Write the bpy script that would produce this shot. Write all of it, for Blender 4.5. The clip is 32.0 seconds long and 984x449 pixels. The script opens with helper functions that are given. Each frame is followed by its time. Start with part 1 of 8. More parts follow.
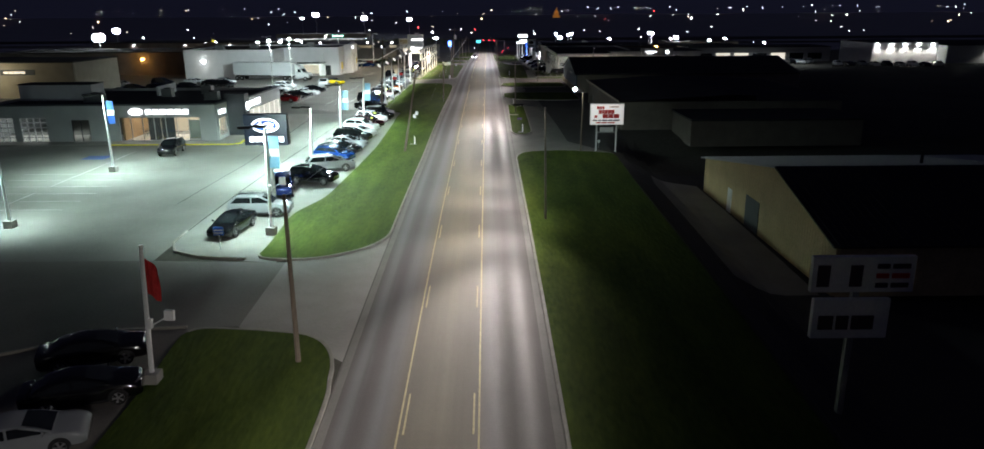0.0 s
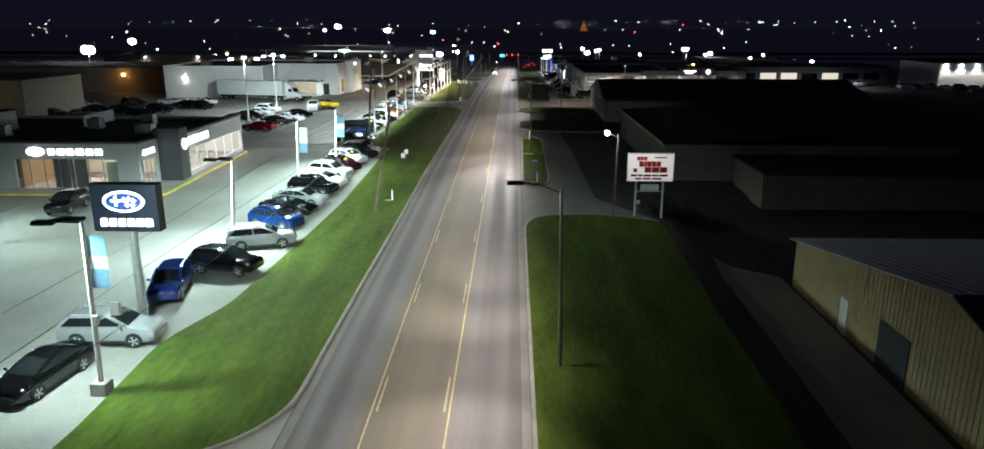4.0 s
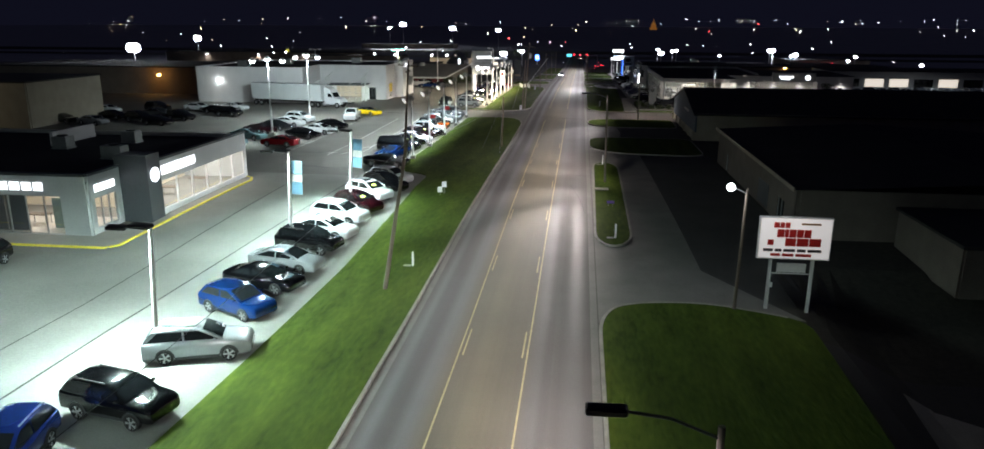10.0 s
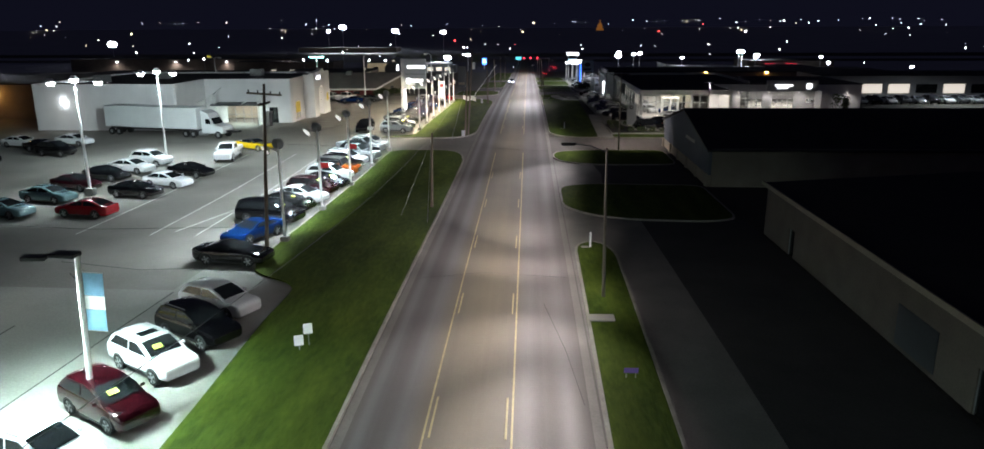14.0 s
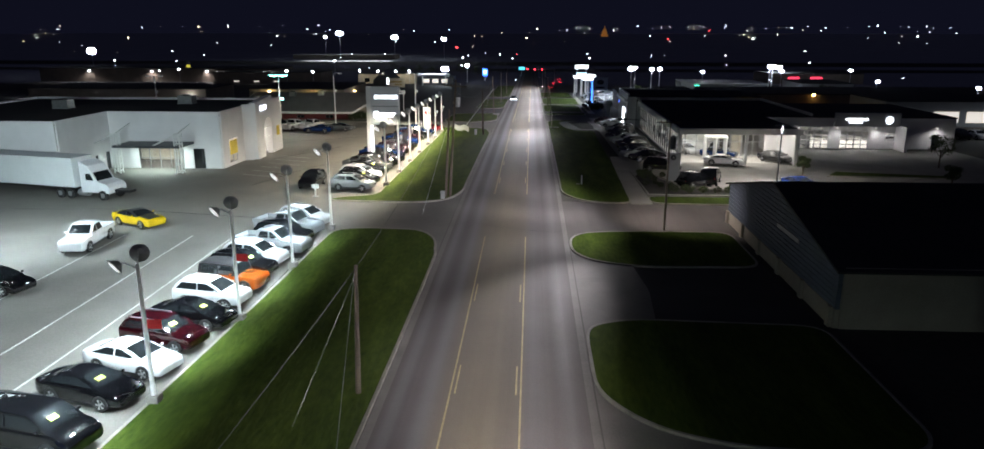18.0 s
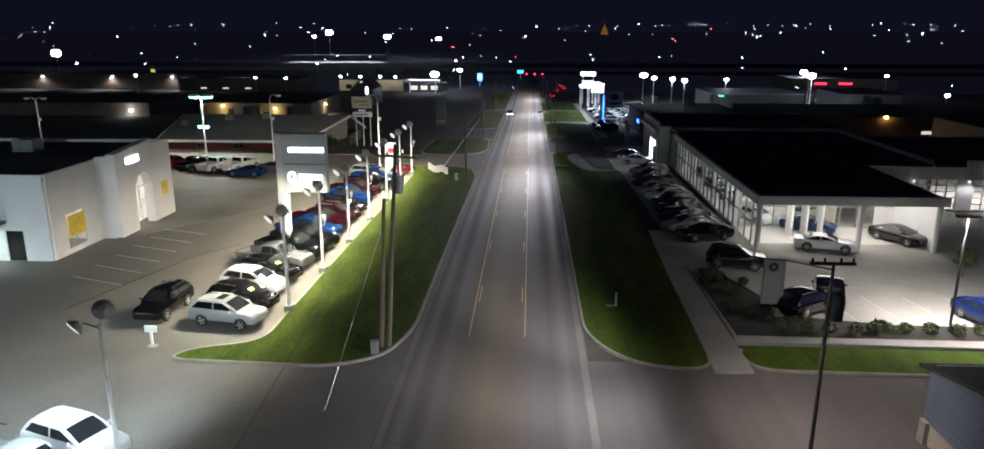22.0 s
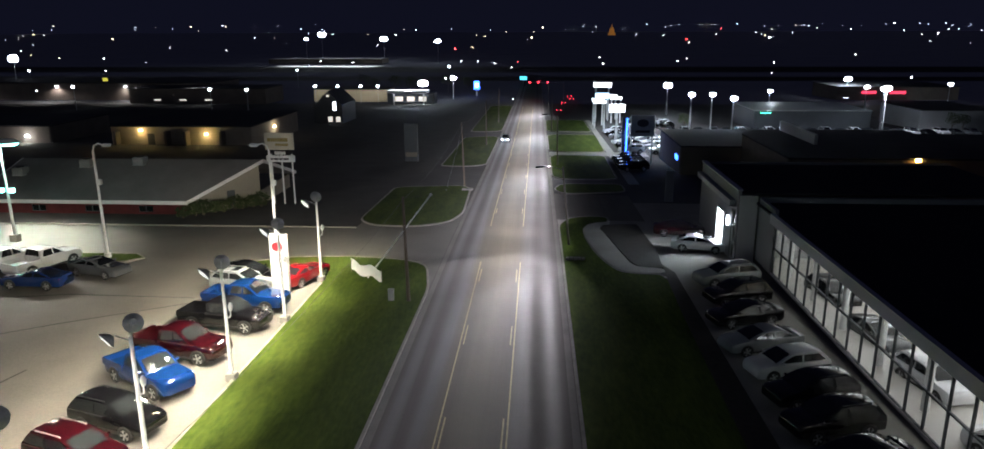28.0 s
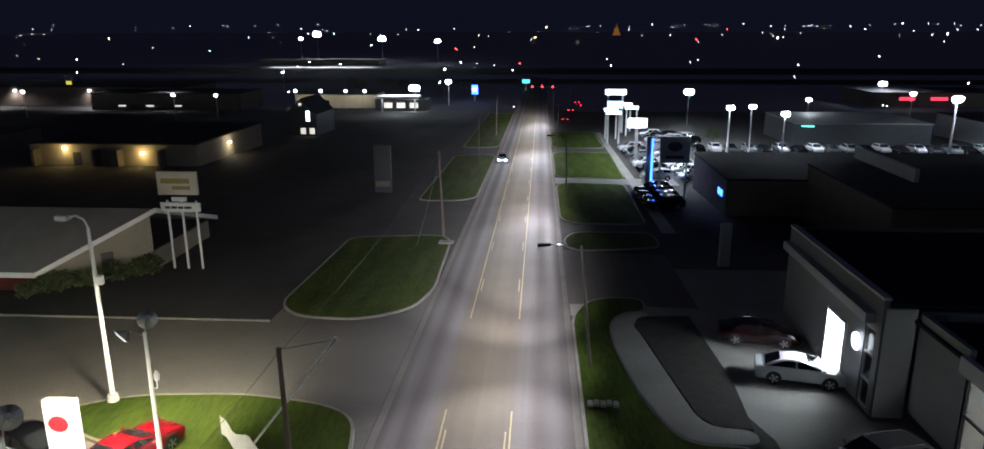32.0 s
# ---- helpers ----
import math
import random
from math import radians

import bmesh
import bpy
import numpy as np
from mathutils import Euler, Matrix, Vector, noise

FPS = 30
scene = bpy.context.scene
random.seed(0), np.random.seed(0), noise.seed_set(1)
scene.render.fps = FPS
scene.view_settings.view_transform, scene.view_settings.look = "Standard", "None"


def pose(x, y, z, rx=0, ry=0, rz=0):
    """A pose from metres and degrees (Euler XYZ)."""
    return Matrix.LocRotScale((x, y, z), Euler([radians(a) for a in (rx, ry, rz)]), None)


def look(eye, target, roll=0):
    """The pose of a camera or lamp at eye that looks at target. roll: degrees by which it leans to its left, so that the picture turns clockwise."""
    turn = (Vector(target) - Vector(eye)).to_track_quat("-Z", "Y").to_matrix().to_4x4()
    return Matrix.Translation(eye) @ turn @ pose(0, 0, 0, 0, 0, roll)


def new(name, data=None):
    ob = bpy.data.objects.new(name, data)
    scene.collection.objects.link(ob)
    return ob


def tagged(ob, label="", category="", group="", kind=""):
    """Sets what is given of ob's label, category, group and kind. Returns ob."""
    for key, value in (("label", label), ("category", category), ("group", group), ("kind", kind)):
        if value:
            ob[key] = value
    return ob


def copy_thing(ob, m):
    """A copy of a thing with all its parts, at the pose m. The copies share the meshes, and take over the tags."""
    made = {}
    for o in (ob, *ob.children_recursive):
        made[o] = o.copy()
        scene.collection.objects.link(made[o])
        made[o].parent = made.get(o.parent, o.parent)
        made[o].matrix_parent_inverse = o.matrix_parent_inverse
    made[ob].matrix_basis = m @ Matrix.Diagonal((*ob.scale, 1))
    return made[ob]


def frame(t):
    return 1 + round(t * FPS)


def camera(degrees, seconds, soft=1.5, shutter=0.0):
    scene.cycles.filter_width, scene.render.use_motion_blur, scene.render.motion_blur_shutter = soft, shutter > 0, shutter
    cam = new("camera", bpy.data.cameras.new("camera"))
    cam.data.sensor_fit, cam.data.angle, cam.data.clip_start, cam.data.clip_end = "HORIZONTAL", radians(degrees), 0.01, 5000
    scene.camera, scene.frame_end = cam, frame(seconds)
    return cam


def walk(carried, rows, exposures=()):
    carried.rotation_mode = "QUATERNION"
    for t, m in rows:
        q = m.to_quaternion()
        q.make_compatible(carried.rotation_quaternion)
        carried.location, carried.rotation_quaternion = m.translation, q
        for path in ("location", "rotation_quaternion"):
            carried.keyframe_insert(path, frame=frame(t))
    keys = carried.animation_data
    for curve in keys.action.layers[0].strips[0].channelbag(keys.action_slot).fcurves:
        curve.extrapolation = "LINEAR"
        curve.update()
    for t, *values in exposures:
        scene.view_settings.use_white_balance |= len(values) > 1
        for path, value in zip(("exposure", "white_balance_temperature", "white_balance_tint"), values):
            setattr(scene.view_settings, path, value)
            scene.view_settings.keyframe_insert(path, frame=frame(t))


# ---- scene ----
cam = camera(67.43, 32.0, soft=1.6)
# seconds, place in metres, yaw, pitch, roll to the right
ROWS = [
    (0.0, -0.000, 0.000, 16.678, -0.298, -16.120, 0.395),
    (0.5, 0.125, 3.644, 16.592, -0.559, -15.966, 0.395),
    (1.0, 0.362, 7.348, 16.598, -0.534, -15.826, 0.377),
    (1.5, 0.707, 11.074, 16.649, -0.524, -15.752, 0.335),
    (2.0, 1.144, 14.704, 16.731, -0.519, -15.624, 0.275),
    (2.5, 1.518, 17.688, 16.767, -0.584, -15.472, 0.209),
    (3.0, 1.788, 20.050, 16.804, -0.022, -15.316, 0.129),
    (3.5, 2.009, 21.609, 16.818, 0.653, -15.232, 0.031),
    (4.0, 2.115, 22.694, 16.801, 1.644, -15.188, -0.047),
    (4.5, 2.306, 23.176, 16.826, 6.395, -15.163, -0.092),
    (6.5, 2.905, 24.174, 16.757, 8.045, -15.604, -0.164),
    (7.0, 2.753, 25.470, 16.777, 7.941, -15.673, -0.240),
    (7.5, 2.627, 27.233, 16.863, 7.845, -15.724, -0.311),
    (8.0, 2.430, 29.409, 16.894, 7.785, -15.737, -0.355),
    (8.5, 2.300, 32.138, 16.859, 7.844, -15.631, -0.357),
    (9.0, 2.110, 35.227, 16.771, 7.376, -15.512, -0.346),
    (9.5, 1.825, 38.710, 16.735, 6.610, -15.415, -0.310),
    (10.0, 1.575, 42.532, 16.687, 6.637, -15.328, -0.255),
    (10.5, 1.343, 46.484, 16.671, 6.659, -15.270, -0.189),
    (11.0, 1.102, 50.624, 16.705, 6.684, -15.299, -0.115),
    (11.5, 0.746, 54.935, 16.723, 6.624, -15.212, -0.063),
    (12.0, 0.438, 59.160, 16.712, 6.571, -15.228, -0.005),
    (12.5, 0.310, 63.210, 16.630, 4.603, -15.237, 0.043),
    (13.0, 0.240, 67.150, 16.469, 4.578, -15.176, 0.104),
    (13.5, 0.138, 70.877, 16.431, 2.723, -15.226, 0.186),
    (14.0, 0.039, 74.503, 16.396, 2.790, -15.192, 0.276),
    (14.5, 0.098, 78.074, 16.378, 2.887, -15.180, 0.348),
    (16.5, -0.167, 92.055, 15.996, 2.888, -14.878, -0.235),
    (17.0, -0.241, 95.579, 16.344, 2.851, -15.014, -0.164),
    (17.5, -0.188, 99.608, 16.962, 2.923, -14.944, -0.109),
    (18.0, -0.159, 103.768, 17.823, 3.000, -14.818, -0.051),
    (18.5, -0.121, 107.961, 18.621, 3.029, -14.738, 0.008),
    (19.0, -0.160, 112.064, 19.133, 3.020, -14.922, 0.081),
    (19.5, -0.182, 116.030, 19.381, 3.073, -15.054, 0.138),
    (20.0, -0.177, 120.131, 19.414, 3.098, -15.099, 0.148),
    (20.5, -0.220, 124.269, 19.376, 3.104, -15.049, 0.129),
    (21.0, -0.259, 128.509, 19.262, 3.063, -15.007, 0.078),
    (21.5, -0.312, 132.788, 19.163, 2.974, -14.975, 0.023),
    (22.0, -0.316, 137.048, 19.163, 2.939, -15.002, -0.011),
    (22.5, -0.281, 141.379, 19.254, 2.955, -15.027, -0.019),
    (23.0, -0.244, 145.666, 19.421, 3.020, -14.970, -0.027),
    (23.5, -0.266, 149.831, 19.605, 2.957, -14.923, -0.051),
    (24.0, -0.154, 153.984, 19.855, 3.044, -14.993, -0.101),
    (24.5, 0.003, 157.999, 19.925, 3.125, -14.997, -0.115),
    (25.0, 0.124, 161.506, 19.884, 3.178, -14.897, -0.078),
    (25.5, 0.248, 164.815, 19.812, 3.323, -14.967, 0.009),
    (27.5, 0.594, 175.479, 19.439, 3.424, -14.985, 0.229),
    (28.0, 0.743, 177.969, 19.344, 3.475, -14.934, 0.205),
    (28.5, 0.904, 180.714, 19.305, 3.579, -14.956, 0.209),
    (29.0, 1.008, 183.605, 19.242, 3.663, -15.002, 0.214),
    (29.5, 1.026, 186.631, 19.223, 3.643, -14.963, 0.180),
    (30.0, 0.918, 189.733, 19.175, 3.572, -14.963, 0.143),
    (30.5, 0.823, 192.891, 19.058, 3.520, -14.884, 0.087),
    (31.0, 0.739, 196.143, 18.988, 3.517, -14.817, 0.062),
    (31.5, 0.749, 199.545, 18.973, 3.616, -14.825, 0.074),
    (32.0, 0.745, 203.006, 19.035, 3.745, -14.935, 0.118),
]


def flight(x, y, z, yaw, pitch, roll):
    return pose(x, y, z, 90 + pitch, 0, yaw) @ pose(0, 0, 0, 0, 0, -roll)


walk(cam, [(r[0], flight(*r[1:])) for r in ROWS], [(0.0, 0.52, 6350, 10), (5.0, 0.36, 6350, 11), (13.0, 0.3, 6300, 13), (18.0, 0.36, 6050, 12), (21.0, 0.3, 6000, 12), (24.0, 0.48, 5950, 12), (32.0, 0.42, 6000, 11)])

# ---- night sky and exposure ----
world = bpy.data.worlds.new("night")
scene.world = world
world.use_nodes = True
bg = world.node_tree.nodes["Background"]
bg.inputs[0].default_value = (0.085, 0.09, 0.2, 1)
bg.inputs[1].default_value = 0.042


def spot_lamp(name, p, target, watts, colour, size=110, blend=0.6, radius=0.25, squeeze=1.0):
    d = bpy.data.lights.new(name, "SPOT")
    d.energy, d.color, d.spot_size, d.spot_blend, d.shadow_soft_size = watts, colour, radians(size), blend, radius
    ob = new(name, d)
    ob.matrix_world = look(p, target) @ Matrix.Diagonal((squeeze, 1, 1, 1))
    return ob


def point_lamp(name, p, watts, colour, radius=0.2):
    d = bpy.data.lights.new(name, "POINT")
    d.energy, d.color, d.shadow_soft_size = watts, colour, radius
    ob = new(name, d)
    ob.location = p
    return ob


def area_lamp(name, p, watts, colour, sx, sy):
    """A flat ceiling panel that shines down."""
    d = bpy.data.lights.new(name, "AREA")
    d.shape, d.size, d.size_y, d.energy, d.color = "RECTANGLE", sx, sy, watts, colour
    ob = new(name, d)
    ob.matrix_world = pose(*p)
    return ob


# ---- lie of the land: the road climbs gently, then falls away ----
LAND = ((-60, -2.6), (0, -0.76), (20, 0.08), (40, 0.91), (60, 1.34), (80, 1.45), (100, 1.76), (120, 1.7), (140, 1.5), (160, 1.62), (180, 1.6),
        (200, 1.29), (220, 0.85), (240, 0.48), (260, -0.27), (280, -1.06), (300, -1.82), (320, -2.55), (360, -3.8), (420, -5.4), (500, -6.8),
        (620, -7.6), (900, -8.0), (5000, -8.0))


def tz(y):
    """Height of the ground at y."""
    if y <= LAND[0][0]:
        return LAND[0][1]
    for i in range(len(LAND) - 1):
        (a, p), (b, q) = LAND[i], LAND[i + 1]
        if y <= b:
            m0 = (q - LAND[i - 1][1]) / (b - LAND[i - 1][0]) if i else 0
            m1 = (LAND[i + 2][1] - p) / (LAND[i + 2][0] - a) if i + 2 < len(LAND) else 0
            u, w = (y - a) / (b - a), b - a
            return p * (2 * u**3 - 3 * u**2 + 1) + m0 * w * (u**3 - 2 * u**2 + u) + q * (3 * u**2 - 2 * u**3) + m1 * w * (u**3 - u**2)
    return LAND[-1][1]


# ---- materials ----
def mat(name, colour, rough=0.7, metal=0.0, vary=0.25, scale=0.6, fine=9.0, bump=0.15, second=None, spec=0.5, coat=0.0, rand=0.0, stretch=None, dist=0.02):
    """A surface with variation at two scales: broad patches and fine grain, with relief."""
    m = bpy.data.materials.new(name)
    m.use_nodes = True
    t = m.node_tree
    b = t.nodes["Principled BSDF"]
    N, K = t.nodes.new, t.links.new
    b.inputs["Roughness"].default_value = rough
    b.inputs["Metallic"].default_value = metal
    b.inputs["Specular IOR Level"].default_value = spec
    b.inputs["Coat Weight"].default_value = coat
    b.inputs["Coat Roughness"].default_value = 0.06
    co = N("ShaderNodeTexCoord")
    src = co.outputs["Object"]
    if stretch:
        mp = N("ShaderNodeMapping")
        mp.inputs["Scale"].default_value = stretch
        K(src, mp.inputs[0])
        src = mp.outputs[0]
    n1, n2 = N("ShaderNodeTexNoise"), N("ShaderNodeTexNoise")
    n1.inputs["Scale"].default_value, n1.inputs["Detail"].default_value = scale, 5
    n2.inputs["Scale"].default_value, n2.inputs["Detail"].default_value = fine, 6
    K(src, n1.inputs["Vector"])
    K(src, n2.inputs["Vector"])
    sm = N("ShaderNodeMath")
    sm.operation = "MULTIPLY_ADD"
    sm.inputs[1].default_value = 0.45
    K(n2.outputs[0], sm.inputs[0])
    sc = N("ShaderNodeMath")
    sc.operation = "MULTIPLY"
    sc.inputs[1].default_value = 0.55
    K(n1.outputs[0], sc.inputs[0])
    K(sc.outputs[0], sm.inputs[2])
    ramp = N("ShaderNodeMapRange")
    ramp.inputs[1].default_value, ramp.inputs[2].default_value = 0.32, 0.68
    K(sm.outputs[0], ramp.inputs[0])
    mix = N("ShaderNodeMix")
    mix.data_type = "RGBA"
    c = Vector(colour)
    lo, hi = c * (1 - vary), c * (1 + vary)
    if second:
        lo, hi = c, Vector(second)
    mix.inputs[6].default_value, mix.inputs[7].default_value = (*lo, 1), (*hi, 1)
    K(ramp.outputs[0], mix.inputs[0])
    col = mix.outputs[2]
    if rand:
        oi = N("ShaderNodeObjectInfo")
        hs = N("ShaderNodeHueSaturation")
        mr = N("ShaderNodeMapRange")
        mr.inputs[3].default_value, mr.inputs[4].default_value = 1 - rand, 1 + rand
        K(oi.outputs["Random"], mr.inputs[0])
        K(mr.outputs[0], hs.inputs["Value"])
        K(col, hs.inputs["Color"])
        col = hs.outputs[0]
    K(col, b.inputs["Base Color"])
    if bump:
        bp = N("ShaderNodeBump")
        bp.inputs["Strength"].default_value, bp.inputs["Distance"].default_value = bump, dist
        K(n2.outputs[0], bp.inputs["Height"])
        K(bp.outputs[0], b.inputs["Normal"])
    return m


def glow(name, colour, strength):
    m = bpy.data.materials.new(name)
    m.use_nodes = True
    t = m.node_tree
    b = t.nodes["Principled BSDF"]
    b.inputs["Base Color"].default_value = (*[min(1, 0.8 * c) for c in colour], 1)
    b.inputs["Emission Color"].default_value = (*colour, 1)
    b.inputs["Emission Strength"].default_value = strength
    return m


def glass(name, colour=(1, 1, 1), rough=0.02):
    """Thin pane: mostly clear with a faint mirror on it."""
    m = bpy.data.materials.new(name)
    m.use_nodes = True
    t = m.node_tree
    N, K = t.nodes.new, t.links.new
    t.nodes.remove(t.nodes["Principled BSDF"])
    a, g, mx = N("ShaderNodeBsdfTransparent"), N("ShaderNodeBsdfGlossy"), N("ShaderNodeMixShader")
    a.inputs[0].default_value = (*colour, 1)
    g.inputs["Roughness"].default_value = rough
    mx.inputs[0].default_value = 0.09
    K(a.outputs[0], mx.inputs[1])
    K(g.outputs[0], mx.inputs[2])
    K(mx.outputs[0], t.nodes["Material Output"].inputs[0])
    return m


# ---- building blocks ----
def hexa(bm, x0, x1, y0, y1, z0, z1, inset=0.0):
    """A box whose top may be drawn in by inset."""
    i = inset
    v = [bm.verts.new(p) for p in ((x0, y0, z0), (x1, y0, z0), (x1, y1, z0), (x0, y1, z0), (x0 + i, y0 + i, z1), (x1 - i, y0 + i, z1), (x1 - i, y1 - i, z1), (x0 + i, y1 - i, z1))]
    for f in ((3, 2, 1, 0), (4, 5, 6, 7), (0, 1, 5, 4), (1, 2, 6, 5), (2, 3, 7, 6), (3, 0, 4, 7)):
        bm.faces.new([v[k] for k in f])
    return v


def tube(bm, a, b, r0, r1=None, n=8, caps=True):
    r1 = r0 if r1 is None else r1
    a, b = Vector(a), Vector(b)
    q = (b - a).to_track_quat("Z", "Y")
    ra = [bm.verts.new(a + q @ Vector((r0 * math.cos(2 * math.pi * k / n), r0 * math.sin(2 * math.pi * k / n), 0))) for k in range(n)]
    rb = [bm.verts.new(b + q @ Vector((r1 * math.cos(2 * math.pi * k / n), r1 * math.sin(2 * math.pi * k / n), 0))) for k in range(n)]
    for k in range(n):
        bm.faces.new((ra[k], ra[(k + 1) % n], rb[(k + 1) % n], rb[k]))
    if caps:
        bm.faces.new(ra[::-1])
        bm.faces.new(rb)


def finish(bm, name, material, bevel=0.0, smooth=False):
    if bevel:
        bmesh.ops.bevel(bm, geom=list(bm.edges), offset=bevel, segments=1, affect="EDGES", clamp_overlap=True)
    bmesh.ops.recalc_face_normals(bm, faces=bm.faces)
    if smooth:
        for f in bm.faces:
            f.smooth = True
    me = bpy.data.meshes.new(name)
    bm.to_mesh(me)
    bm.free()
    me.materials.append(material)
    return me


def part(name, bm, material, parent, label="", bevel=0.0, smooth=False):
    ob = new(name, finish(bm, name, material, bevel, smooth))
    ob.parent = parent
    if label:
        tagged(ob, label)
    return ob


BOXES = {}


def block(name, size, at, material, parent, label="", bevel=0.0, turn=0.0):
    """A box of that size, standing on the point at; alike boxes share one mesh."""
    key = (tuple(round(s, 3) for s in size), material.name, bevel)
    if key not in BOXES:
        bm = bmesh.new()
        x, y, z = size
        hexa(bm, -x / 2, x / 2, -y / 2, y / 2, 0, z)
        BOXES[key] = finish(bm, name, material, bevel)
    ob = new(name, BOXES[key])
    ob.parent = parent
    ob.location = at
    ob.rotation_euler[2] = radians(turn)
    if label:
        tagged(ob, label)
    return ob


def thing(name, x, y, label, category, group="", kind="", z=None, turn=0.0):
    ob = new(name)
    ob.empty_display_size = 0.3
    ob.matrix_world = pose(x, y, tz(y) if z is None else z, 0, 0, turn)
    return tagged(ob, label, category, group, kind)


def dip(x, y):
    """The yards on the right lie lower than the road."""
    a, b = min(1, max(0, (x - 13.8) / 5.0)), min(1, max(0, (92 - y) / 12))
    return 2.0 * a * a * (3 - 2 * a) * b * b * (3 - 2 * b)


def drape(name, outline, dz, material, label, category, skirt=0.0, step=5.0, parent=None):
    """A flat area laid over the land."""
    bm = bmesh.new()
    vs = [bm.verts.new((x, y, 0)) for x, y in outline]
    bm.faces.new(vs)
    ys = [p[1] for p in outline]
    y = math.floor(min(ys) / step) * step + step
    while y < max(ys):
        bmesh.ops.bisect_plane(bm, geom=list(bm.verts) + list(bm.edges) + list(bm.faces), plane_co=(0, y, 0), plane_no=(0, 1, 0))
        y += step if y < 560 else 60
    if max(p[0] for p in outline) > 14 and min(ys) < 92:
        for x in (14, 15, 16, 17, 18, 19):
            bmesh.ops.bisect_plane(bm, geom=list(bm.verts) + list(bm.edges) + list(bm.faces), plane_co=(x, 0, 0), plane_no=(1, 0, 0))
    bmesh.ops.triangulate(bm, faces=bm.faces)
    bmesh.ops.recalc_face_normals(bm, faces=bm.faces)
    if sum(f.normal.z for f in bm.faces) < 0:
        bmesh.ops.reverse_faces(bm, faces=bm.faces)
    for v in bm.verts:
        v.co.z = tz(v.co.y) + dz - dip(v.co.x, v.co.y)
    if skirt:
        edges = [e for e in bm.edges if len(e.link_faces) == 1]
        r = bmesh.ops.extrude_edge_only(bm, edges=edges)
        for v in r["geom"]:
            if isinstance(v, bmesh.types.BMVert):
                v.co.z -= skirt
    me = bpy.data.meshes.new(name)
    bm.to_mesh(me)
    bm.free()
    me.materials.append(material)
    ob = new(name, me)
    ob.parent = parent
    return tagged(ob, label, category, kind="structure") if label else ob


def arc(cx, cy, r, a0, a1, n=6, ry=None):
    ry = ry or r
    return [(cx + r * math.cos(radians(a0 + (a1 - a0) * k / n)), cy + ry * math.sin(radians(a0 + (a1 - a0) * k / n))) for k in range(n + 1)]


def ribbon(name, path, half, z0, z1, material, label, category, gaps=(), step=4.0):
    """A kerb or line that follows a path over the land."""
    pts = []
    for (a, b), (c, d) in zip(path, path[1:]):
        n = max(1, int(math.hypot(c - a, d - b) / step))
        pts += [(a + (c - a) * k / n, b + (d - b) * k / n) for k in range(n)]
    pts.append(path[-1])
    bm = bmesh.new()
    rings = []
    for i, (x, y) in enumerate(pts):
        p, q = pts[max(0, i - 1)], pts[min(len(pts) - 1, i + 1)]
        d = Vector((q[0] - p[0], q[1] - p[1])).normalized()
        n = Vector((-d.y, d.x)) * half
        zz = tz(y)
        rings.append([bm.verts.new((x + s * n.x * w, y + s * n.y * w, zz + h)) for s, h, w in ((-1, z0, 1), (-1, z1 - 0.02, 1), (-1, z1, 0.8), (1, z1, 0.8), (1, z1 - 0.02, 1), (1, z0, 1))])
    for a, b in zip(rings, rings[1:]):
        for k in range(5):
            bm.faces.new((a[k], a[k + 1], b[k + 1], b[k]))
    bm.faces.new(rings[0])
    bm.faces.new(rings[-1][::-1])
    me = finish(bm, name, material)
    ob = new(name, me)
    return tagged(ob, label, category, kind="structure") if label else ob


# ---- surfaces ----
ASPHALT = mat("asphalt", (0.128, 0.116, 0.109), 0.7, vary=0.12, scale=0.25, fine=14, bump=0.25)
# worn wheel tracks along the lanes, lamp sheen painted pale; middle lane browner
t = ASPHALT.node_tree
bsdf = t.nodes["Principled BSDF"]
co, mp, nz = t.nodes.new("ShaderNodeTexCoord"), t.nodes.new("ShaderNodeMapping"), t.nodes.new("ShaderNodeTexNoise")
mp.inputs["Scale"].default_value = (1.6, 0.014, 1)
nz.inputs["Scale"].default_value, nz.inputs["Detail"].default_value = 1.0, 5
t.links.new(co.outputs["Object"], mp.inputs[0])
t.links.new(mp.outputs[0], nz.inputs["Vector"])
sx = t.nodes.new("ShaderNodeSeparateXYZ")
t.links.new(co.outputs["Object"], sx.inputs[0])
wob = t.nodes.new("ShaderNodeMath")
wob.operation = "MULTIPLY_ADD"
wob.inputs[1].default_value = 0.5
t.links.new(nz.outputs[0], wob.inputs[0])
t.links.new(sx.outputs[0], wob.inputs[2])
mx_ = t.nodes.new("ShaderNodeMapRange")
mx_.inputs[1].default_value, mx_.inputs[2].default_value = -7.0, 3.0
t.links.new(wob.outputs[0], mx_.inputs[0])
lanes = t.nodes.new("ShaderNodeValToRGB")
ramp = lanes.color_ramp
ramp.interpolation = "EASE"
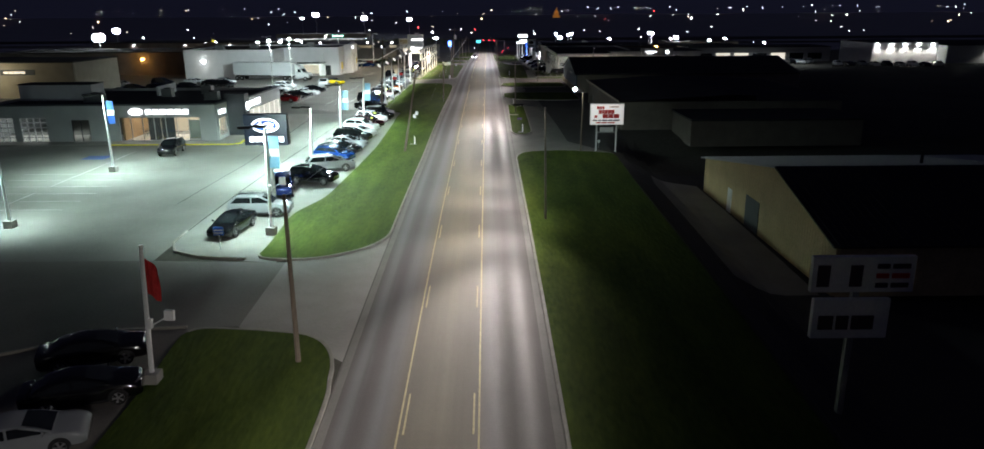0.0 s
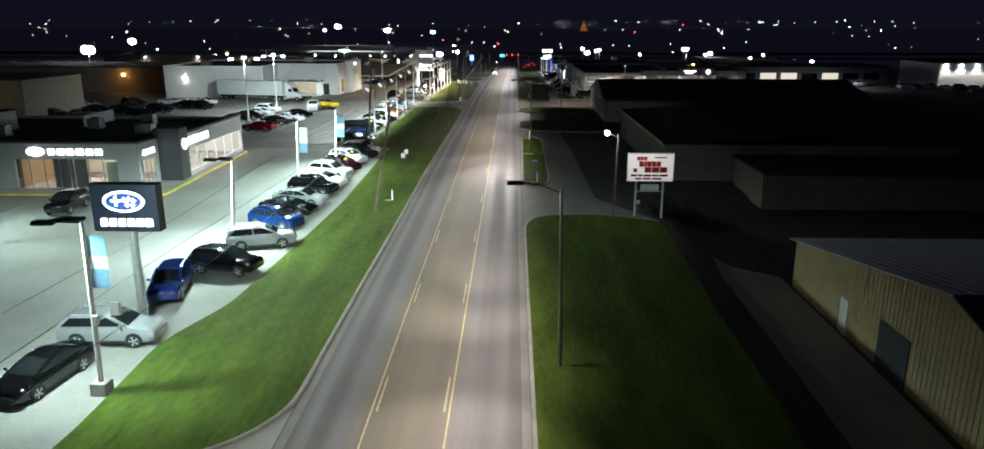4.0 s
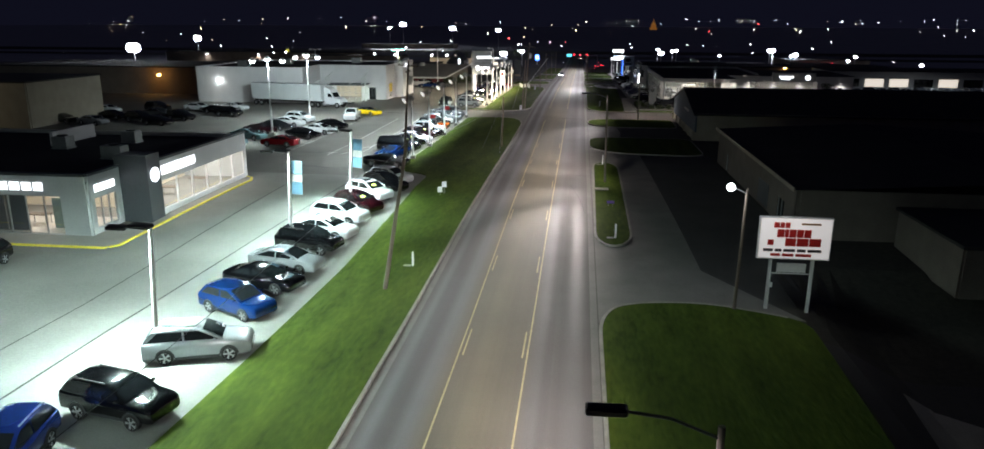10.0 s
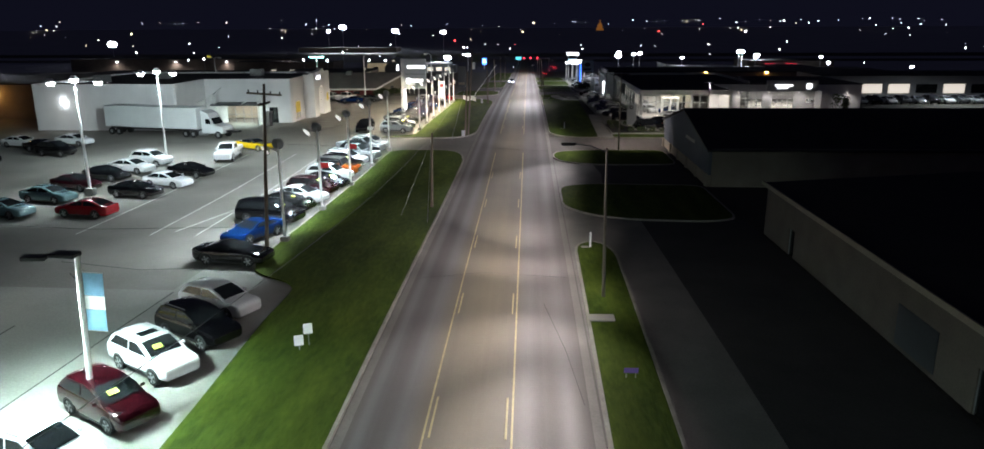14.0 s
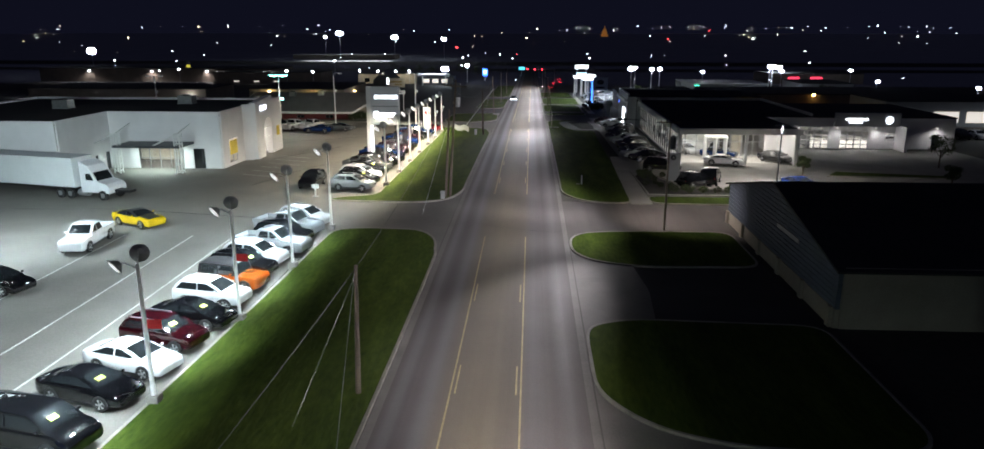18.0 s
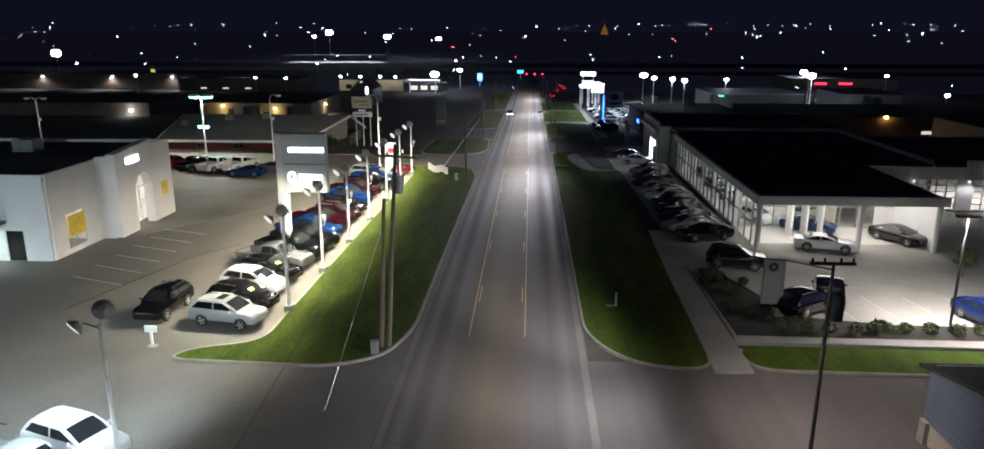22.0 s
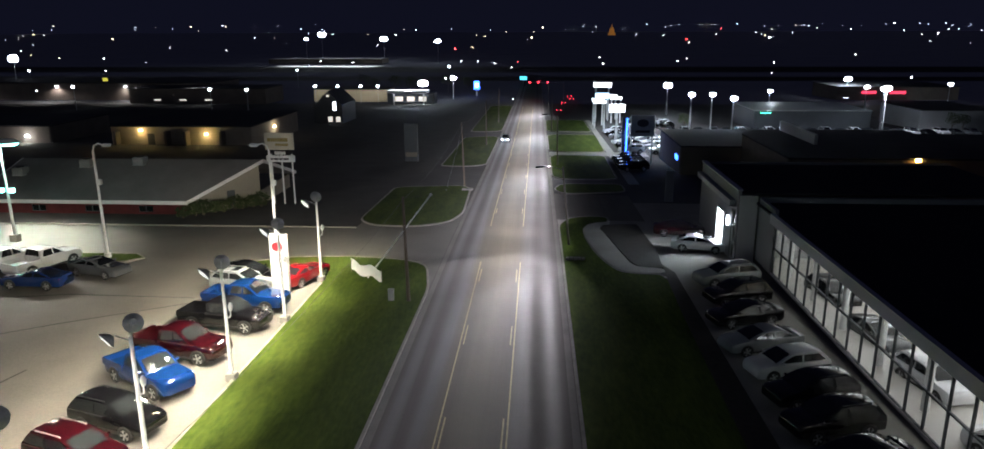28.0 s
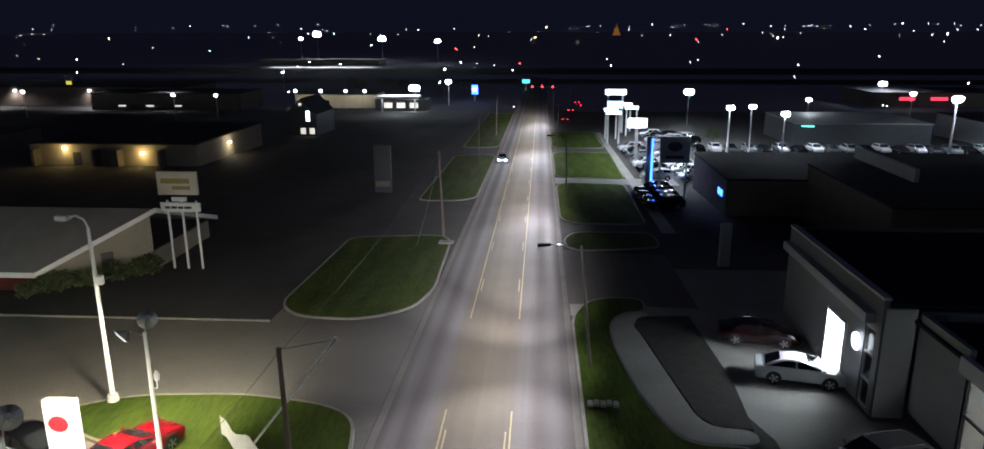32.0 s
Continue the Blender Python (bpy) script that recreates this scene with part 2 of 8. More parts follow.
TRACKS = ((0.0, 0.94, 0.0), (0.07, 0.96, 0.0), (0.12, 1.17, 0.1), (0.19, 0.9, 0.03), (0.26, 1.14, 0.1), (0.34, 1.02, -0.16), (0.5, 1.06, -0.22), (0.64, 1.02, -0.16), (0.74, 1.06, 0.04), (0.82, 0.95, 0.02), (0.90, 1.07, 0.05), (1.0, 0.94, 0.0))
for k, (p, v, blue) in enumerate(TRACKS):
    e = ramp.elements[k] if k < 2 else ramp.elements.new(p)
    e.position = p
    e.color = (v * 0.5 * (1 - blue * 0.3), v * 0.5, v * 0.5 * (1 + blue), 1)
t.links.new(mx_.outputs[0], lanes.inputs[0])
cv = t.nodes.new("ShaderNodeMapRange")
cv.inputs[1].default_value, cv.inputs[2].default_value, cv.inputs[3].default_value, cv.inputs[4].default_value = 0.3, 0.7, 2.22, 1.84
t.links.new(nz.outputs[0], cv.inputs[0])
old = bsdf.inputs["Base Color"].links[0].from_socket
for kind_, a_, b_ in (("MULTIPLY", old, lanes.outputs[0]), ("MULTIPLY", None, cv.outputs[0])):
    vm = t.nodes.new("ShaderNodeVectorMath")
    vm.operation = kind_
    t.links.new(a_ or prev, vm.inputs[0])
    t.links.new(b_, vm.inputs[1])
    prev = vm.outputs[0]
t.links.new(prev, bsdf.inputs["Base Color"])
rr_ = t.nodes.new("ShaderNodeMapRange")
rr_.inputs[1].default_value, rr_.inputs[2].default_value, rr_.inputs[3].default_value, rr_.inputs[4].default_value = 0.47, 0.575, 0.92, 0.56
t.links.new(lanes.outputs[0], rr_.inputs[0])
t.links.new(rr_.outputs[0], bsdf.inputs["Roughness"])
bsdf.inputs["Specular IOR Level"].default_value = 0.35
LOT = mat("lot_asphalt", (0.146, 0.138, 0.125), 0.8, vary=0.25, scale=0.2, fine=10, bump=0.25)
# base colour about a third of the car lot's
DARKLOT = mat("dark_asphalt", (0.05, 0.048, 0.045), 0.9, vary=0.3, scale=0.3, fine=10, bump=0.3)
CONCRETE = mat("concrete", (0.27, 0.26, 0.24), 0.85, vary=0.2, scale=0.4, fine=12, bump=0.2)
GUTTER = mat("gutter_concrete", (0.175, 0.165, 0.152), 0.85, vary=0.22, scale=0.5, fine=12, bump=0.2)
PADSLAB = mat("pad_concrete", (0.2, 0.2, 0.187), 0.85, vary=0.2, scale=0.4, fine=12, bump=0.2)
KERB = mat("kerb_concrete", (0.25, 0.235, 0.205), 0.85, vary=0.3, scale=1.2, fine=14, bump=0.3)
GRASS = mat("grass", (0.03, 0.053, 0.008), 0.95, second=(0.08, 0.112, 0.015), scale=0.5, fine=4, bump=0.7, dist=0.08, spec=0.1, stretch=(1.0, 0.3, 1.0))
# mower stripes along the road, with ragged edges
t = GRASS.node_tree
bsdf = t.nodes["Principled BSDF"]
co, wv = t.nodes.new("ShaderNodeTexCoord"), t.nodes.new("ShaderNodeTexWave")
wv.bands_direction = "X"
for n_, v_ in (("Scale", 0.16), ("Distortion", 9.0), ("Detail", 6.0), ("Detail Scale", 0.7)):
    wv.inputs[n_].default_value = v_
t.links.new(co.outputs["Object"], wv.inputs["Vector"])
cv = t.nodes.new("ShaderNodeMapRange")
cv.inputs[3].default_value, cv.inputs[4].default_value = 0.9, 1.07
t.links.new(wv.outputs["Fac"], cv.inputs[0])
vm = t.nodes.new("ShaderNodeVectorMath")
vm.operation = "MULTIPLY"
t.links.new(bsdf.inputs["Base Color"].links[0].from_socket, vm.inputs[0])
t.links.new(cv.outputs[0], vm.inputs[1])
t.links.new(vm.outputs[0], bsdf.inputs["Base Color"])
LOTSLAB = mat("worn_lot_slab", (0.2, 0.2, 0.185), 0.85, vary=0.25, scale=0.18, fine=10, bump=0.2)
EARTH = mat("dark_earth", (0.055, 0.052, 0.04), 0.95, vary=0.4, scale=0.08, fine=3, bump=0.4)
MULCH = mat("mulch", (0.028, 0.024, 0.019), 0.95, vary=0.4, scale=1.5, fine=12, bump=0.6)
YELLOW = mat("yellow_paint", (0.4, 0.33, 0.17), 0.7, vary=0.3, scale=3, fine=16, bump=0.1)
WHITEP = mat("white_line_paint", (0.42, 0.42, 0.4), 0.7, vary=0.3, scale=3, fine=16, bump=0.1)
JOINT = mat("joint_tar", (0.035, 0.034, 0.032), 0.8, vary=0.3, scale=2, fine=10, bump=0.1)
STUCCO = mat("white_stucco", (0.74, 0.73, 0.74), 0.8, vary=0.08, scale=0.5, fine=20, bump=0.1)
GREYPANEL = mat("grey_panel", (0.42, 0.43, 0.43), 0.55, vary=0.1, scale=0.5, fine=8, bump=0.05)
CHARCOAL = mat("charcoal_panel", (0.055, 0.062, 0.07), 0.5, vary=0.15, scale=0.6, fine=8, bump=0.05)
ROOFBLACK = mat("roof_membrane", (0.03, 0.03, 0.032), 0.9, vary=0.3, scale=0.3, fine=6, bump=0.2)
ROOFGREY = mat("roof_gravel", (0.2, 0.19, 0.19), 0.9, vary=0.2, scale=0.4, fine=9, bump=0.2)
TANMETAL = mat("tan_metal_siding", (0.5, 0.38, 0.2), 0.6, vary=0.25, scale=0.5, fine=5, bump=0.15)
BRICK = mat("red_brick", (0.12, 0.02, 0.022), 0.85, vary=0.3, scale=1.0, fine=10, bump=0.3, rand=0.25)
BEIGE = mat("beige_block", (0.34, 0.3, 0.24), 0.85, vary=0.15, scale=0.6, fine=9, bump=0.2)
POLEWHITE = mat("white_painted_steel", (0.75, 0.76, 0.75), 0.4, vary=0.1, scale=2, fine=8, bump=0.05)
STEEL = mat("galvanised_steel", (0.4, 0.41, 0.42), 0.4, metal=0.7, vary=0.15, scale=2, fine=8, bump=0.05)
WOODPOLE = mat("weathered_pole_wood", (0.12, 0.095, 0.072), 0.9, vary=0.35, scale=1.5, fine=9, bump=0.4, stretch=(6, 6, 0.5))
BLACKP = mat("black_plastic", (0.015, 0.015, 0.017), 0.45, vary=0.2, scale=3, fine=10, bump=0.05)
TYRE = mat("tyre_rubber", (0.02, 0.02, 0.02), 0.85, vary=0.2, scale=6, fine=20, bump=0.1)
ALLOY = mat("alloy_rim", (0.5, 0.5, 0.52), 0.3, metal=0.9, vary=0.1, scale=3, fine=10, bump=0.02)
CARGLASS = mat("tinted_car_glass", (0.012, 0.014, 0.016), 0.06, vary=0.1, scale=1, fine=4, bump=0.0, spec=0.7)
PANE = glass("window_pane")
LENS = mat("clear_lamp_lens", (0.6, 0.62, 0.65), 0.1, vary=0.1, scale=5, fine=20, bump=0.0)
REDLENS = mat("red_lamp_lens", (0.35, 0.01, 0.01), 0.15, vary=0.1, scale=5, fine=20, bump=0.0)
INTERIOR = mat("showroom_floor", (0.5, 0.48, 0.44), 0.35, vary=0.1, scale=0.7, fine=5, bump=0.02)
SIGNBLUE = mat("navy_sign_face", (0.012, 0.016, 0.03), 0.35, vary=0.1, scale=1, fine=8, bump=0.02)
LEDWHITE = glow("led_white", (0.9, 1.0, 0.97), 30)
SIGNGLOW = glow("sign_white", (0.92, 0.96, 1.0), 3.0)
LEDWARM = glow("sodium_warm", (1.0, 0.62, 0.25), 20)

# ---- ground ----
bm = bmesh.new()
YS = [-60 + 5 * k for k in range(124)] + [620, 760, 900, 1400, 2200, 5000]
XS = [-3000, -600, -200, -100, -50, -25, 0, 13.8, 15, 16, 17, 18, 19, 25, 50, 100, 200, 600, 3000]
grid = [[bm.verts.new((x, y, tz(y) - 0.03 - dip(x, y))) for x in XS] for y in YS]
for a, b in zip(grid, grid[1:]):
    for k in range(len(XS) - 1):
        bm.faces.new((a[k], a[k + 1], b[k + 1], b[k]))
tagged(new("ground", finish(bm, "ground", EARTH)), "dark bare earth and rough grass at night", "ground", kind="structure")

YL, YR, KL, KR = -3.72, -0.45, -7.08, 3.07
drape("road", [(KL + 0.05, -60), (KR - 0.05, -60), (KR - 0.05, 620), (KL + 0.05, 620)], 0.03, ASPHALT, "three-lane asphalt road, wheel tracks worn and tinted with sheen", "road")
for n, (a, b) in (("gutter_left", (KL + 0.13, KL + 0.5)), ("gutter_right", (KR - 0.5, KR - 0.13))):
    drape(n, [(a, -60), (b, -60), (b, 520), (a, 520)], 0.036, GUTTER, "grey concrete gutter along the road edge", "gutter")

# lots and drives
drape("car_lot", [(-15, -60), (-15, 36), (-13.2, 36), (-13.2, 45.5), (-22, 46), (-22, 110), (-17, 118), (-17, 163), (-7.2, 163), (-7.2, 173), (-15.5, 174), (-15.5, 238), (-7.2, 237), (-7.2, 247.5), (-120, 247), (-120, -60)], 0.01, LOT, "wide asphalt car lot with faded lines", "car lot")
drape("lot_mouth_near", [(-7.0, 154), (-7.0, 182), (-22, 178), (-22, 158)], 0.006, LOT, "asphalt mouth of the car lot", "car lot")
drape("lot_mouth_far", [(-7.0, 227), (-7.0, 258), (-26, 252), (-26, 230)], 0.006, LOT, "asphalt mouth of the car lot", "car lot")
drape("apron", [(KL + 0.1, 32), (KL + 0.1, 50.5), (-9.2, 47.2), (-13.2, 45.5), (-13.2, 35.9), (-9.5, 34.2)], 0.026, CONCRETE, "pale concrete driveway apron", "driveway")
drape("display_pad", [(-13.8, 45.4), (-19.1, 46.4), (-21.4, 47.8), (-22.1, 49.5), (-22.1, 52.2), (-21.8, 75), (-20.3, 107), (-20, 118), (-13, 118), (-13, 60), (-15.4, 56)], 0.03, PADSLAB, "pale concrete strip for display cars", "pavement")
drape("lot_slab", [(-62, 46), (-22, 46), (-22.1, 52.2), (-21.8, 75), (-20.3, 107), (-20.1, 113.4), (-62, 114.5)], 0.016, LOTSLAB, "worn grey concrete lot before the dealership", "car lot")
ribbon("pad_joint", [(-22.2, 52), (-21.9, 75), (-20.3, 107.4), (-20, 113)], 0.05, 0.0, 0.036, JOINT, "dark joint between concrete and asphalt", "joint")

GRASSES = {
    "grass_verge_near": [(KL, -60), (KL, 29), *arc(-10.2, 30.4, 2.9, 0, 80, 6, 4.6), (-12.1, 35.4), (-15.9, 35.8), (-15.5, 30), (-15, -60)],
    "grass_verge_left": [(KL, 156), (KL, 50.5), (-8.0, 48.5), (-9.2, 47.2), (-11.6, 45.8), (-15.4, 46), (-15.2, 48.5), (-15.5, 56.4), (-13.9, 61.4), (-13.4, 71.7), (-12.9, 85.6), (-13.0, 100), (-13.3, 108.6), (-13.2, 114.4), (-16.5, 116.3), (-17.3, 118.4), (-17.0, 134), (-16.4, 162), (-14.4, 162.8), *arc(-10.4, 157, 3.1, 80, 0, 6, 5.6)],
    "grass_verge_far": [(KL, 229), (KL, 178), (-8.1, 174), (-10.8, 172.5), (-20, 172.9), (-19, 174.4), (-15.5, 175.5), (-15.4, 205), (-15.3, 231), (-20, 232), (-23.1, 234.6), (-20, 236.4), (-14.4, 236.9), (-9.8, 236), (-8, 234.6)],
    "grass_island_left": [(KL, 255), (-8, 250.5), (-11.1, 248.1), (-15.5, 248.5), (-17.4, 251), (-17.4, 270.8), (-9, 272.4), (-7.6, 270.5)],
    "grass_verge_left_end": [(KL, 332), (KL, 292.5), (-9, 290.4), (-14, 290.2), (-14.2, 331), (-9, 334)],
    "grass_verge_left_last": [(KL, 420), (KL, 346), (-9, 343.5), (-14, 343.5), (-14.2, 420)],
    "grass_verge_right": [(KR, -60), (13.6, -60), (13.5, 62), (14, 80.4), (9.1, 82.3), (5.6, 82), (3.8, 81.1), (KR, 78.9)],
    "grass_island_drive": [(KR, 94.2), (3.6, 92.6), (4.3, 92.1), (5.1, 92.6), (5.7, 94.3), (5.95, 121.4), (5.3, 123.6), (4.3, 124.1), (3.35, 122.9)],
    "grass_corner_near": [(KR, 142), (KR, 134.9), (5.1, 131.9), (8, 130.6), (14, 130), (16.5, 131), (16.5, 143.5), (6, 144), (3.8, 143.2)],
    "grass_corner_far": [(KR, 160.6), (KR, 157), (4.5, 154.8), (7.8, 153.7), (16.2, 154), (16.2, 163), (6.6, 162.8), (4.2, 162.2)],
    "grass_verge_showroom": [(KR, 249.5), (KR, 178), (4.2, 175.2), (6.1, 173.4), (9.6, 173.1), (10, 190), (10.3, 209), (10.6, 225), (10.9, 233.2), (8.4, 233.2), (7.3, 233.9), (6.5, 236.4), (5.9, 239.2), (5.38, 244.2), (5.44, 248), (6.0, 249.7), (6.9, 250.7), (8.2, 251), (8.3, 253.6), (6.2, 253.9), (4.2, 252.9)],
    "grass_strip_showroom": [(11.6, 173.2), (40, 172.6), (40, 175.9), (11.4, 176.3)],
    "grass_bar_right": [(KR, 271), (3.6, 268), (5, 267.2), (12, 268.8), (12, 274.6), (4.2, 274.6)],
    "grass_block_right": [(KR, 302), (KR, 281), (4.2, 278.6), (12, 278.4), (12.4, 303.4), (4.2, 304.4)],
    "grass_block_right_far": [(KR, 336), (KR, 311), (4.4, 309), (13, 308.8), (13.4, 337), (4.4, 338)],
    "grass_block_right_end": [(KR, 372), (KR, 346), (4.4, 344), (13, 344), (13, 372)],
}
def rounded(o, cut=1.6, n=5):
    """The outline with its corners drawn as short curves."""
    out = []
    for k, b in enumerate(o):
        a, c = Vector(o[k - 1]), Vector(o[(k + 1) % len(o)])
        b = Vector(b)
        if (b - a).length < 0.2 or (c - b).length < 0.2 or (b - a).angle(c - b) < 0.1:
            out.append(tuple(b))
            continue
        p, q = b + (a - b).normalized() * min(cut, 0.45 * (a - b).length), b + (c - b).normalized() * min(cut, 0.45 * (c - b).length)
        for i in range(n + 1):
            u = i / n
            out.append(tuple(p * (1 - u) ** 2 + b * 2 * u * (1 - u) + q * u * u))
    return out


for n, o in GRASSES.items():
    o = rounded(o)
    drape(n, o, 0.13, GRASS, "mown green grass verge with mower stripes", "grass", skirt=0.25)
    run = []
    for p in o + o[:1] + [None]:
        if p and not (p[0] > 13.2 and p[1] < 92 or p[0] < -12.4 and 47 < p[1] < 117 or p[0] < -15.4 and p[1] < 35 or p[0] > 9.8 and 176 < p[1] < 232):
            run.append(p)
            continue
        if len(run) > 1:
            ribbon("kerb", run, 0.09, -0.05, 0.15, KERB, "pale concrete kerb round the grass", "kerb")
        run = []

# road markings
def line(name, pts, width, material, label):
    return ribbon(name, pts, width / 2, 0.0, 0.042, material, label, "road marking", step=5)


for a, b in ((-60, 161), (177, 236), (249, 420)):
    line("yellow_line", [(YL, a), (YL, b)], 0.09, YELLOW, "worn solid yellow centre-lane line")
    line("yellow_line", [(YR, a), (YR, b)], 0.09, YELLOW, "worn solid yellow centre-lane line")
for k in range(-5, 33):
    y = 26.1 + 12.05 * k
    if not (156 < y < 178 or 232 < y < 248):
        line("yellow_dash", [(YL + 0.22, y), (YL + 0.22, y + 3.05)], 0.09, YELLOW, "worn yellow dash beside the line")
        line("yellow_dash", [(YR - 0.22, y), (YR - 0.22, y + 3.05)], 0.09, YELLOW, "worn yellow dash beside the line")

# right-hand drives and yards
drape("service_drive", [(3.0, 79), (9, 82), (14, 80.5), (9.6, 88), (8.9, 130.8), (6, 132.5), (3.0, 136)], 0.022, GUTTER, "worn concrete service drive", "driveway")
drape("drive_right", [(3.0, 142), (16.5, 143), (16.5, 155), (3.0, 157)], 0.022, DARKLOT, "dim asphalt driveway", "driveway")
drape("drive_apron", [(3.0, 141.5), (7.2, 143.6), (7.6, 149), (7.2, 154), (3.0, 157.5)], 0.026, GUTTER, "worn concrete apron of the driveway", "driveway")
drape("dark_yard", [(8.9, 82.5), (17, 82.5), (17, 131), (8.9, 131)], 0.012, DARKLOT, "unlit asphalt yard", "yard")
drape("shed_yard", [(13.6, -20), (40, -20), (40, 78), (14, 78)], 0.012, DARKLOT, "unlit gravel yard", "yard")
drape("shed_apron", [(15.6, 44), (21.2, 44), (21.2, 73), (17.2, 76), (16.2, 70)], 0.03, CONCRETE, "pale worn concrete apron before the shed", "yard")
drape("side_street", [(3.0, 160), (60, 163.3), (60, 172.4), (3.0, 174)], 0.02, ASPHALT, "asphalt side street", "road")
drape("showroom_pavement", [(11.8, 177), (60, 177), (60, 262), (3.0, 262), (3.0, 250), (7, 250), (11.8, 234)], 0.014, CONCRETE, "concrete forecourt of the showroom", "pavement")
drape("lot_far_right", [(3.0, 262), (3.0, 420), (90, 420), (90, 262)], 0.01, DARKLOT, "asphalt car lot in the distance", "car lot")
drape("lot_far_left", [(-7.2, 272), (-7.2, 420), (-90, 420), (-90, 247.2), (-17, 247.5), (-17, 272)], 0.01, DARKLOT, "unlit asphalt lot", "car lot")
drape("sidewalk", [(9.5, 172.8), (11.55, 172.8), (11.6, 190), (12.1, 199), (12.2, 202), (10.5, 202), (9.95, 190)], 0.16, CONCRETE, "pale concrete sidewalk", "sidewalk", skirt=0.2)


# ---- cars ----
def paint(name, c, metal=0.2):
    return mat("paint_" + name, c, 0.14, metal * 0.3, vary=0.06, scale=1.5, fine=30, bump=0.0, coat=0.6, spec=0.35)


PAINT = {"black": paint("black", (0.004, 0.004, 0.005)), "white": paint("white", (0.62, 0.63, 0.65), 0.0), "silver": paint("silver", (0.27, 0.285, 0.3), 0.5),
         "grey": paint("grey", (0.09, 0.095, 0.1), 0.4), "blue": paint("blue", (0.004, 0.022, 0.1), 0.3), "navy": paint("navy", (0.008, 0.02, 0.11), 0.3),
         "maroon": paint("maroon", (0.016, 0.0015, 0.003), 0.3), "red": paint("red", (0.2, 0.006, 0.01), 0.1), "orange": paint("orange", (0.28, 0.06, 0.008), 0.1),
         "teal": paint("teal", (0.12, 0.2, 0.22), 0.4), "yellow": paint("yellow", (0.5, 0.34, 0.01), 0.0)}
STICKER = mat("price_sticker", (0.75, 0.85, 0.1), 0.6, vary=0.1, scale=4, fine=20, bump=0.0)

# length, width, height, nose z, cowl z, tail z, cabin base rear/front, roof rear/front (from the middle), wheel radius, axles
CARS = {
    "sedan": (4.75, 1.84, 1.46, 0.80, 0.96, 1.02, -1.95, 1.28, -1.05, 0.16, 0.34, 1.40, -1.38),
    "coupe": (4.85, 1.92, 1.40, 0.82, 0.98, 1.04, -1.85, 0.95, -0.95, 0.02, 0.36, 1.45, -1.42),
    "hatch": (4.40, 1.80, 1.56, 0.86, 1.00, 1.02, -2.08, 1.18, -1.62, 0.22, 0.34, 1.33, -1.30),
    "wagon": (4.82, 1.86, 1.66, 0.90, 1.06, 1.08, -2.34, 1.2, -1.9, 0.25, 0.36, 1.42, -1.38),
    "suv": (4.48, 1.84, 1.68, 0.96, 1.10, 1.12, -2.17, 1.14, -1.78, 0.24, 0.36, 1.34, -1.31),
    "van": (5.15, 1.98, 1.80, 0.90, 1.12, 1.12, -2.5, 1.6, -2.28, 0.7, 0.36, 1.6, -1.5),
    "jeep": (4.30, 1.88, 1.84, 1.06, 1.14, 1.14, -2.08, 0.75, -2.0, 0.5, 0.42, 1.3, -1.3),
    "pickup": (5.80, 2.02, 1.92, 1.12, 1.24, 0.90, -0.85, 1.32, -0.72, 0.55, 0.42, 1.9, -1.75),
}


